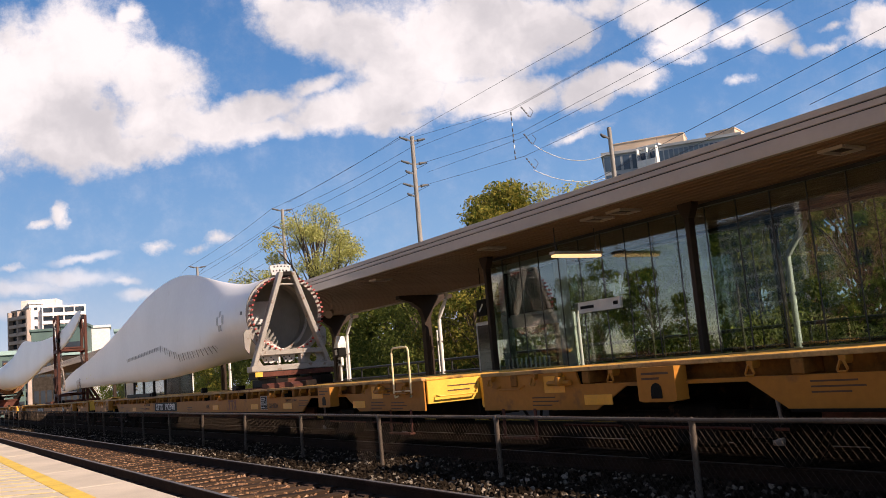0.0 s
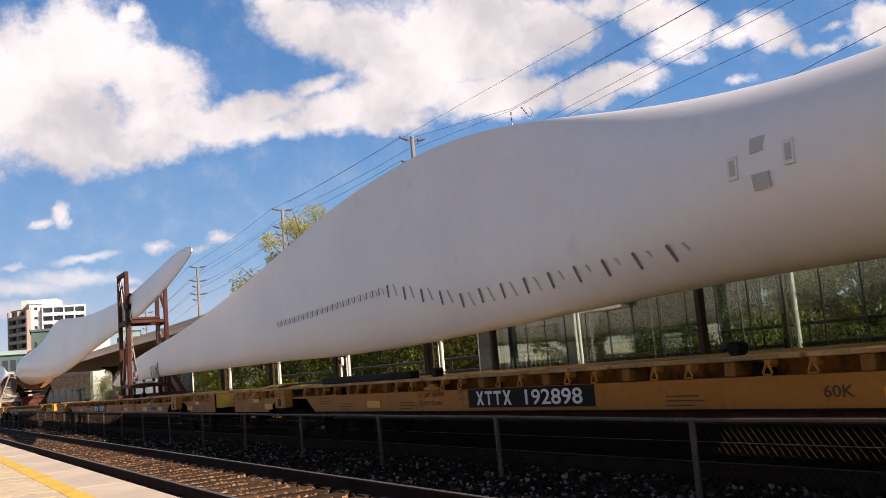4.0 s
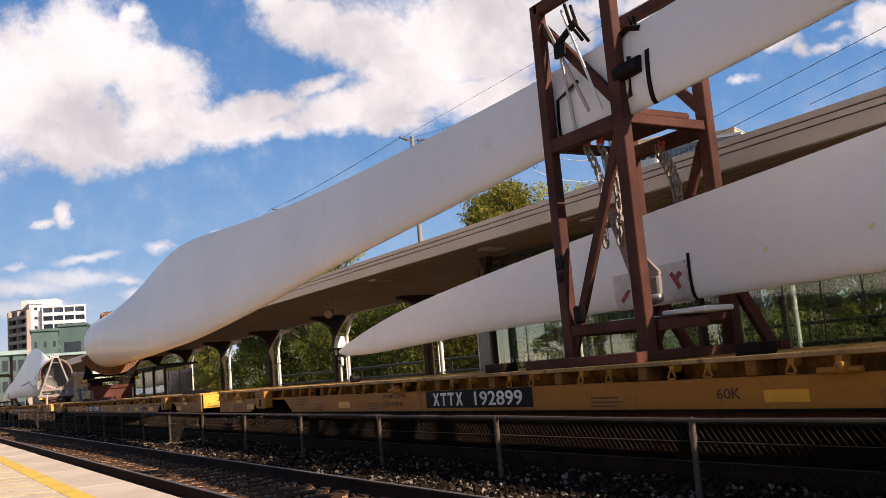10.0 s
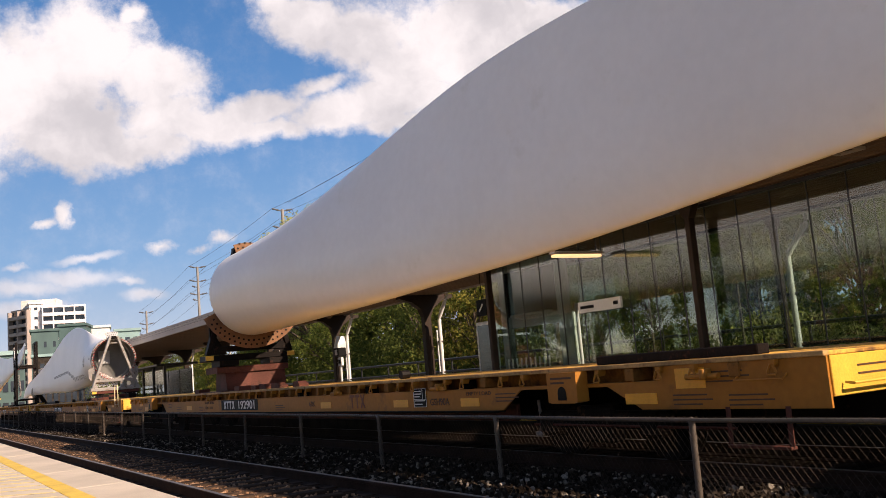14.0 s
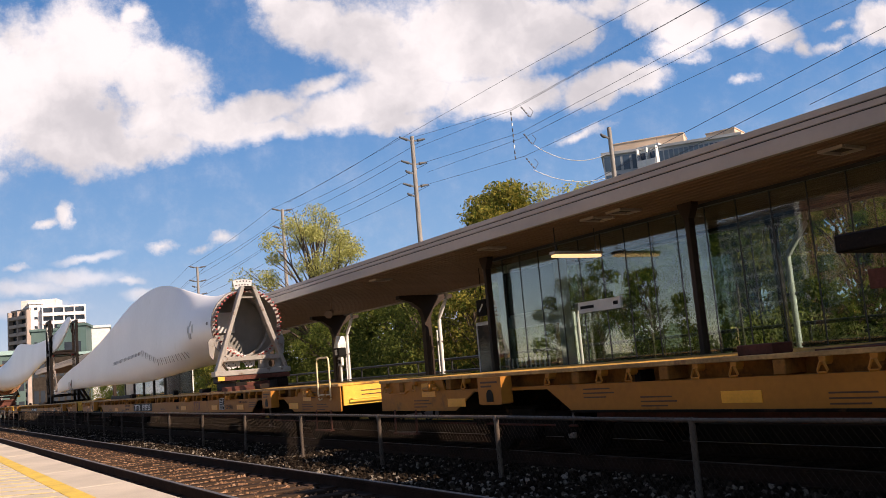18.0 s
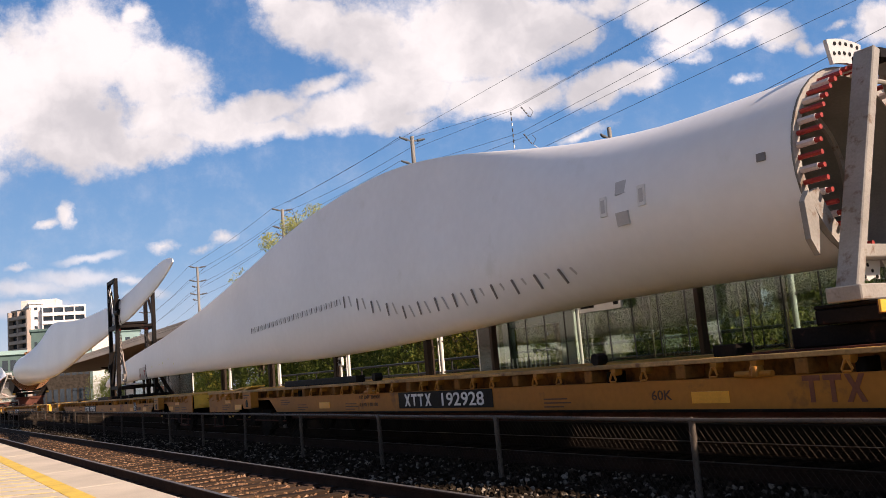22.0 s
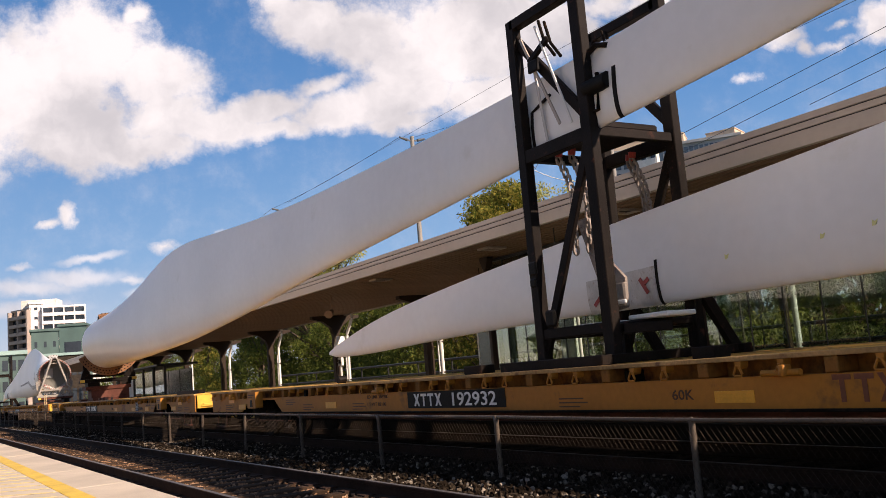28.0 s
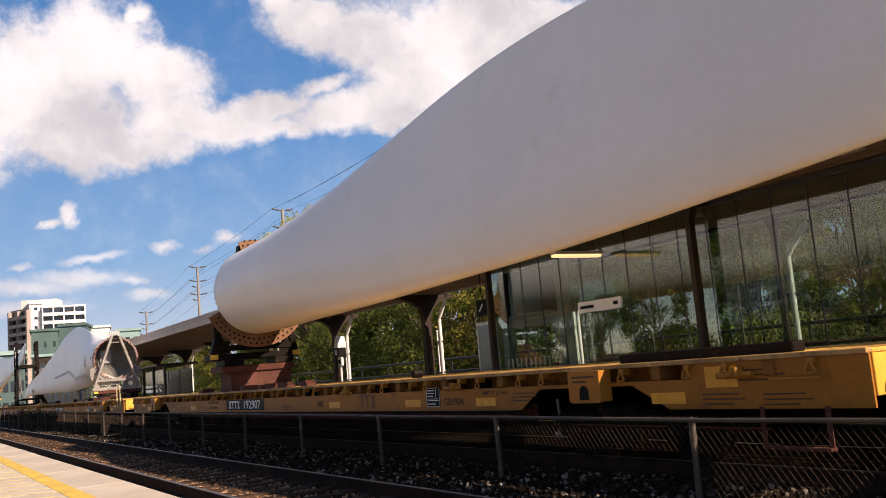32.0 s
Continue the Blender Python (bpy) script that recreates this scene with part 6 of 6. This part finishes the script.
# glass apartment tower beyond the canopy
D3 = 150.0
ax, ay = bear(47.25, D3)
bx, by = bear(44.9, D3)
facade("glass_tower", "grey and blue glazed corner of an apartment tower", ax, ay, bx, by, 0, 34.6, 14, M["tower_grey"], M["win_blue"], 11, 4, win_w=0.72, win_h=0.78)
cx, cy = bear(43.72, D3 * 0.99)
facade("glass_tower", "white balcony bay of the glazed tower", bx + 0.1, by - 0.1, cx, cy, 0, 34.7, 10, M["white"], M["win_blue"], 11, 2, balcony=True, win_w=0.8, win_h=0.6)
dx_, dy_ = bear(38.7, D3 * 0.985)
facade("glass_tower", "long bluish glazed wing of the apartment tower", cx + 0.1, cy - 0.1, dx_, dy_, 0, 34.3, 12, M["tower_grey"], M["win_blue"], 11, 16, win_w=0.74, win_h=0.66)
for a0, a1, z1 in ((46.5, 42.05, 36.7), (40.7, 38.95, 36.2)):
    ex, ey = bear(a0, D3 * 1.01)
    fx, fy = bear(a1, D3 * 1.0)
    ln = math.hypot(fx - ex, fy - ey)
    ph = thing("roof_penthouse", "beige plant storey on the glazed tower", "building", pose(ex, ey, 34.5, 0, 0, math.degrees(math.atan2(fy - ey, fx - ex))))
    part("wall", Geo().box(0, ln, 0, 5, -1.0, z1 - 34.6, 0.05), M["tan_wall"], ph)
    part("roof_edge", Geo().box(-0.1, ln + 0.1, -0.1, 5.1, z1 - 34.595, z1 - 34.4, 0.03), M["tan_wall"], ph)
    part("joint", Geo().box(ln * 0.62, ln * 0.62 + 0.12, -0.03, 0.0, 0.1, z1 - 34.65), M["brickred"], ph)
# behind the viewer
facade("brown_block", "red-brown apartment block behind the near platform", -8, -44, -51, -47, -0.4, 22, 12, M["brick_far"], M["win_dark"], 7, 11, win_w=0.45, win_h=0.45)
facade("blue_tower", "blue glazed tower behind the near platform", -96, -108, -119, -112, -0.4, 24, 14, M["tower_grey"], M["win_blue"], 9, 8, win_w=0.8, win_h=0.7)

# pole line
PY = 36.0


def pole(x, y, h, arms, label, thick=0.2):
    p = thing("utility_pole", label, "utility pole", pose(x, y, -0.42), group="utility poles")
    part("shaft", Geo().tube([(0, 0, 0), (0, 0, h + 0.42)], thick * 1.15, 10, thick * 0.75), M["pole"], p, smooth=60)
    for z, kind in arms:
        zz = z + 0.42
        for sy in ((-1, 1) if kind == "long" else (-1,)):
            far_ = 1.2 if kind == "long" else 0.85
            part("bracket", Geo().beam((0, sy * 0.1, zz - 0.08), (0, sy * 0.6, zz + 0.02), 0.08, 0.12), M["wire"], p)
            part("insulator", Geo().tube([(0, sy * 0.5, zz), (0, sy * 0.72, zz + 0.06), (0, sy * far_, zz + 0.16)], 0.13, 8, 0.08), M["wire"], p)
    return p


arms = [(20.1, "long"), (18.1, "long"), (17.3, "short"), (16.2, "long"), (15.4, "short")]
POLES = [-61.5, -91.4, -125.6, -158.0]
for i, x in enumerate(POLES):
    pole(x, PY, (20.4, 20.2, 18.6, 15.4)[i], [(z - (0, 0, 1.6, 5.0)[i], k) for z, k in arms], "weathered grey wooden utility pole with stacked insulators", 0.22)
WIRES = [(-1.3, 20.2), (1.3, 20.3), (-1.3, 18.25), (1.3, 18.2), (-1.3, 16.4), (1.3, 16.3)]
for dy, z in WIRES:
    pts = []
    for a, b in zip(POLES[:-1], POLES[1:]):
        for k in range(12):
            f = k / 12
            drop_ = lambda q: (0, 0, 1.6, 5.0)[POLES.index(q)]
            pts.append((a + (b - a) * f, PY + dy, z - drop_(a) * (1 - f) - drop_(b) * f - 4 * 0.3 * f * (1 - f)))
    pts = pts + [(POLES[-1], PY + dy, z - 5.0)]
    solid("power_line", Geo().tube(pts, 0.016, 5), M["wire"], "thin dark overhead power line", "cable", group="power lines", smooth=60)
# pole and insulator strings on the branch line
qx, qy = bear(46.65, 62.0)
pole(qx, qy, 17.0, [(16.3, "short")], "weathered wooden branch-line pole", 0.2)
drop = thing("insulator_string", "hanging string of dark and white insulators", "insulator", pose(-49.46, 37.38, 15.5))
for k in range(9):
    part("insulator", Geo().tube([(0, 0, 0.41 * k), (0, 0, 0.41 * k + 0.25)], 0.05, 6), M["white"] if k in (2, 6) else M["wire"], drop)
for z in (18.87, 16.85, 15.07):
    st = thing("insulator_string", "short slanting string of dark insulators", "insulator", pose(-48.8, 38.2, z))
    for k in range(4):
        f0, f1 = k / 4 - 0.5, (k + 0.6) / 4 - 0.5
        part("insulator", Geo().tube([(0.35 * f, 0.45 * f, -0.85 * f) for f in (f0, f1)], 0.06, 6), M["wire"], st)
    part("clip", Geo().tube([(0.18, 0.22, -0.4), (0.3, 0.45, 0.0), (0.1, 0.3, 0.35)], 0.025, 5), M["wire"], st)
for p0, p1, sag in (((-48.6, 38.5, 16.4), (-45.4, 42.3, 15.1), 0.75), ((-48.7, 38.3, 14.6), (-45.6, 42.1, 13.4), 0.5)):
    pts = []
    for k in range(13):
        f = k / 12
        pts.append(tuple(a + (b - a) * f - (4 * sag * f * (1 - f) if i == 2 else 0) for i, (a, b) in enumerate(zip(p0, p1))))
    solid("slack_cable", Geo().tube(pts, 0.028, 5), M["white"], "pale slack cable to the branch pole", "cable", smooth=60)
# spans from the tall pole past the insulator strings and on over the canopy
SPANS = [((-61.5, 36.0, 20.3), (-49.05, 37.2, 19.16), (-30.59, 37.2, 19.65)), ((-61.5, 36.2, 19.4), (-49.07, 37.2, 19.04), (-31.0, 37.2, 19.62)),
         ((-61.5, 37.2, 18.3), (-48.48, 37.2, 17.16), (-26.89, 37.2, 18.1)), ((-61.5, 37.2, 17.4), (-47.75, 37.2, 16.72), (-25.51, 37.2, 17.53)),
         ((-61.5, 37.2, 16.4), (-48.16, 37.2, 15.4), (-22.38, 37.2, 16.22)), ((-91.4, 36.6, 20.9), (-48.5, 37.2, 21.5), (-34.85, 37.2, 21.43))]
for a, b, c in SPANS:
    a, b, c = Vector(a), Vector(b), Vector(c)
    solid("power_line", Geo().tube([a, b, c, c + (c - b) * 1.5], 0.013, 5), M["wire"], "thin dark overhead power line", "cable", group="power lines")
for a, b in (((-40.86, 46, 15.89), (-26.25, 46, 17.64)), ((-37.13, 46, 15.11), (-26.45, 46, 16.39)), ((-28.85, 46, 15.14), (-26.61, 46, 15.41))):
    a, b = Vector(a), Vector(b)
    solid("power_line", Geo().tube([a - (b - a) * 1.2, b + (b - a) * 3], 0.02, 5), M["wire"], "thin dark overhead power line", "cable", group="power lines")

# far woods on the horizon
hedge("far_woods", 9000, -420, 240, 150, 190, 9.0, M["leaf_green"], "dark line of distant woods", 55, 1.6)

# ---------------------------------------------------------------- cloud backdrop
FOCAL = 1557.4
R_ = look(EYE, AIM, ROLL).to_3x3()
CLOUDS = [
    (60, 150, 190, 150, 0), (150, 85, 140, 100, 0.1), (255, 130, 130, 75, 0.25), (-60, 190, 150, 140, 0), (110, 235, 200, 85, 0), (290, 205, 110, 70, 0), (230, 262, 150, 42, -0.1), (375, 225, 110, 45, -0.1), (225, 20, 45, 26, -0.5),
    (450, 190, 130, 34, -0.12), (480, 225, 150, 30, -0.08), (600, 195, 130, 46, -0.15), (560, 150, 70, 24, -0.25), (700, 175, 140, 55, -0.1), (690, 215, 120, 26, -0.08),
    (490, 14, 70, 40, 0.5), (545, 40, 110, 62, 0.15), (640, 60, 120, 75, 0.2), (720, 110, 110, 85, 0), (820, 70, 160, 120, 0), (920, 50, 120, 85, 0), (985, 45, 70, 55, 0), (1040, 8, 70, 26, -0.1), (860, 165, 130, 50, -0.1), (940, 165, 90, 40, -0.15),
    (1040, 160, 90, 38, -0.2), (1115, 140, 72, 40, -0.1), (1145, 25, 60, 45, 0.4), (1200, 50, 75, 52, 0), (1185, 85, 60, 26, 0.2), (1290, 62, 70, 26, -0.1), (1355, 60, 62, 36, 0.3), (1405, 88, 34, 18, 0.3),
    (1470, 85, 45, 16, -0.2), (1550, 48, 52, 46, -0.1), (1470, 48, 28, 10, -0.2), (1310, 145, 40, 10, 0), (1215, 105, 36, 10, -0.1), (1020, 238, 72, 13, -0.28),
    (82, 396, 40, 10, -0.3), (112, 380, 16, 26, 0.1), (280, 430, 28, 12, -0.1), (355, 437, 36, 9, -0.15), (385, 424, 26, 13, -0.2),
    (145, 460, 75, 11, -0.12), (120, 492, 130, 20, 0), (215, 495, 40, 10, 0), (20, 472, 30, 8, 0), (30, 505, 130, 20, 0), (250, 520, 60, 14, 0), (20, 545, 150, 22, 0)]


def cloud_material():
    m = bpy.data.materials.new("cloud_backdrop")
    m.use_nodes = True
    N, L = m.node_tree.nodes, m.node_tree.links
    N.remove(N["Principled BSDF"])

    def math_(op, a, b=None, c=None):
        n = N.new("ShaderNodeMath")
        n.operation = op
        for i, v in enumerate((a, b, c)):
            if v is None:
                continue
            if isinstance(v, (int, float)):
                n.inputs[i].default_value = v
            else:
                L.new(v, n.inputs[i])
        return n.outputs[0]

    def dot(vec, d):
        n = N.new("ShaderNodeVectorMath")
        n.operation = "DOT_PRODUCT"
        L.new(vec, n.inputs[0])
        n.inputs[1].default_value = d
        return n.outputs["Value"]

    tc = N.new("ShaderNodeTexCoord")
    p = tc.outputs["Object"]
    dep = math_("MULTIPLY", dot(p, R_.col[2]), -1.0)
    u = math_("DIVIDE", dot(p, R_.col[0]), dep)
    v = math_("DIVIDE", dot(p, R_.col[1]), dep)
    comb = N.new("ShaderNodeCombineXYZ")
    L.new(u, comb.inputs[0])
    L.new(v, comb.inputs[1])
    warp = N.new("ShaderNodeTexNoise")
    warp.inputs["Scale"].default_value, warp.inputs["Detail"].default_value, warp.inputs["Roughness"].default_value = 14, 8, 0.6
    L.new(comb.outputs[0], warp.inputs[0])
    fine = N.new("ShaderNodeTexNoise")
    fine.inputs["Scale"].default_value, fine.inputs["Detail"].default_value, fine.inputs["Roughness"].default_value = 20, 10, 0.68
    L.new(comb.outputs[0], fine.inputs[0])
    wv = N.new("ShaderNodeVectorMath")
    wv.operation = "MULTIPLY_ADD"
    L.new(warp.outputs["Color"], wv.inputs[0])
    wv.inputs[1].default_value = (0.045, 0.04, 0)
    L.new(comb.outputs[0], wv.inputs[2])
    best, low = None, None
    for x, y, rx, ry, tilt in CLOUDS:
        mp = N.new("ShaderNodeMapping")
        mp.vector_type = "TEXTURE"
        mp.inputs["Location"].default_value = ((x - 784) / FOCAL + 0.0225, (441 - y) / FOCAL + 0.02, 0)
        mp.inputs["Rotation"].default_value = (0, 0, -tilt)
        mp.inputs["Scale"].default_value = (rx / FOCAL * 1.08, ry / FOCAL * 1.08, 1)
        L.new(wv.outputs[0], mp.inputs[0])
        ln = N.new("ShaderNodeVectorMath")
        ln.operation = "LENGTH"
        L.new(mp.outputs[0], ln.inputs[0])
        c = math_("SUBTRACT", 1.0, ln.outputs["Value"])
        c = math_("MULTIPLY", c, min(1.0, ry / 60 + 0.25) if y < 445 else 1.0)
        if y > 445:
            low = c if low is None else math_("MAXIMUM", low, c)
        else:
            best = c if best is None else math_("MAXIMUM", best, c)
    # loose clouds beyond the mapped ones
    edge = math_("MAXIMUM", math_("SUBTRACT", math_("ABSOLUTE", u), 0.56), math_("SUBTRACT", math_("ABSOLUTE", v), 0.33))
    loose = math_("MULTIPLY", math_("SUBTRACT", fine.outputs[0], 0.47), 2.2)
    loose = math_("MULTIPLY", loose, math_("MINIMUM", math_("MAXIMUM", math_("MULTIPLY", edge, 12.0), 0.0), 1.0))
    best = math_("MAXIMUM", best, loose)
    near = N.new("ShaderNodeMapRange")
    near.interpolation_type = "SMOOTHSTEP"
    near.inputs[1].default_value, near.inputs[2].default_value = -0.05, 0.07
    L.new(best, near.inputs[0])
    cov = math_("ADD", best, math_("MULTIPLY", math_("MULTIPLY", math_("SUBTRACT", fine.outputs[0], 0.5), 1.25), near.outputs[0]))
    cr = N.new("ShaderNodeMapRange")
    cr.interpolation_type = "SMOOTHSTEP"
    cr.inputs[1].default_value, cr.inputs[2].default_value = -0.05, 0.52
    L.new(cov, cr.inputs[0])
    lowr = N.new("ShaderNodeMapRange")
    lowr.interpolation_type = "SMOOTHSTEP"
    lowr.inputs[1].default_value, lowr.inputs[2].default_value = 0.0, 0.9
    lowr.inputs[4].default_value = 0.72
    L.new(math_("ADD", low, math_("MULTIPLY", math_("SUBTRACT", fine.outputs[0], 0.5), 0.5)), lowr.inputs[0])
    cover = math_("MAXIMUM", cr.outputs[0], lowr.outputs[0])
    shade = N.new("ShaderNodeMapRange")
    shade.interpolation_type = "SMOOTHSTEP"
    shade.inputs[1].default_value, shade.inputs[2].default_value = 0.34, 0.62
    soft = N.new("ShaderNodeTexNoise")
    soft.inputs["Scale"].default_value, soft.inputs["Detail"].default_value, soft.inputs["Roughness"].default_value = 6.5, 9, 0.55
    L.new(wv.outputs[0], soft.inputs[0])
    L.new(soft.outputs[0], shade.inputs[0])
    mixc = N.new("ShaderNodeMix")
    mixc.data_type = "RGBA"
    mixc.inputs[6].default_value = (0.57, 0.605, 0.66, 1)
    mixc.inputs[7].default_value = (0.92, 0.955, 1.0, 1)
    L.new(shade.outputs[0], mixc.inputs[0])
    em = N.new("ShaderNodeEmission")
    em.inputs[1].default_value = CLOUD_GLOW
    # open sky: paler towards the horizon
    ht = N.new("ShaderNodeSeparateXYZ")
    nz = N.new("ShaderNodeVectorMath")
    nz.operation = "NORMALIZE"
    L.new(p, nz.inputs[0])
    L.new(nz.outputs[0], ht.inputs[0])
    blue = N.new("ShaderNodeValToRGB")
    el = blue.color_ramp.elements
    el.new(0.3)
    el.new(0.6)
    for e, (f, c) in zip(el, ((0.02, (0.52, 0.65, 0.77)), (0.14, (0.21, 0.43, 0.73)), (0.28, (0.10, 0.295, 0.63)), (0.45, (0.050, 0.198, 0.49)))):
        e.position = f
        e.color = (*c, 1)
    L.new(ht.outputs[2], blue.inputs[0])
    both = N.new("ShaderNodeMix")
    both.data_type = "RGBA"
    L.new(math_("MULTIPLY", cover, 0.97), both.inputs[0])
    L.new(blue.outputs[0], both.inputs[6])
    L.new(mixc.outputs[2], both.inputs[7])
    L.new(both.outputs[2], em.inputs[0])
    L.new(em.outputs[0], N["Material Output"].inputs[0])
    return m


CLOUD_GLOW = 0.785
g = Geo()
NA, NE = 40, 16
for i in range(NA + 1):
    for j in range(NE + 1):
        a, e = radians(-2 + 120 * i / NA), radians(-0.5 + 45 * j / NE)
        g.v.append((-math.sin(a) * math.cos(e) * 3000, math.cos(a) * math.cos(e) * 3000, math.sin(e) * 3000))
for i in range(NA):
    for j in range(NE):
        a = i * (NE + 1) + j
        g.f.append((a, a + 1, a + NE + 2, a + NE + 1))
me = bpy.data.meshes.new("cloud_backdrop")
me.from_pydata(g.v, [], g.f)
me.materials.append(cloud_material())
me.shade_smooth()
clouds = tagged(new("cloud_backdrop", me), "white fair-weather clouds drifting over a blue sky", "clouds", kind="structure")
clouds.matrix_basis = Matrix.Translation(EYE)


def motions():
    times = [float(t) for t in range(0, 33)]
    for ob, s, y, z in MOVING:
        walk(ob, [(t, pose(s + way(t), y, z)) for t in times])
    # wheels roll without slip: their turn follows the way gone
    start, end = way(0.0), way(32.0)
    steps = int((end - start) / (0.42 * radians(80))) + 1
    rows = []
    for k in range(steps + 1):
        t = 32.0 * k / steps
        rows.append((t, math.degrees((way(t) - start) / 0.42)))
    for w, x in WHEELS:
        walk(w, [(t, pose(x, 0, 0.42, 0, a, 0)) for t, a in rows])
    # clouds drift slowly to the right
    walk(clouds, [(t, Matrix.Translation(EYE) @ Matrix.Rotation(radians(-0.015 * t), 4, "Z")) for t in (0.0, 16.0, 32.0)])


motions()
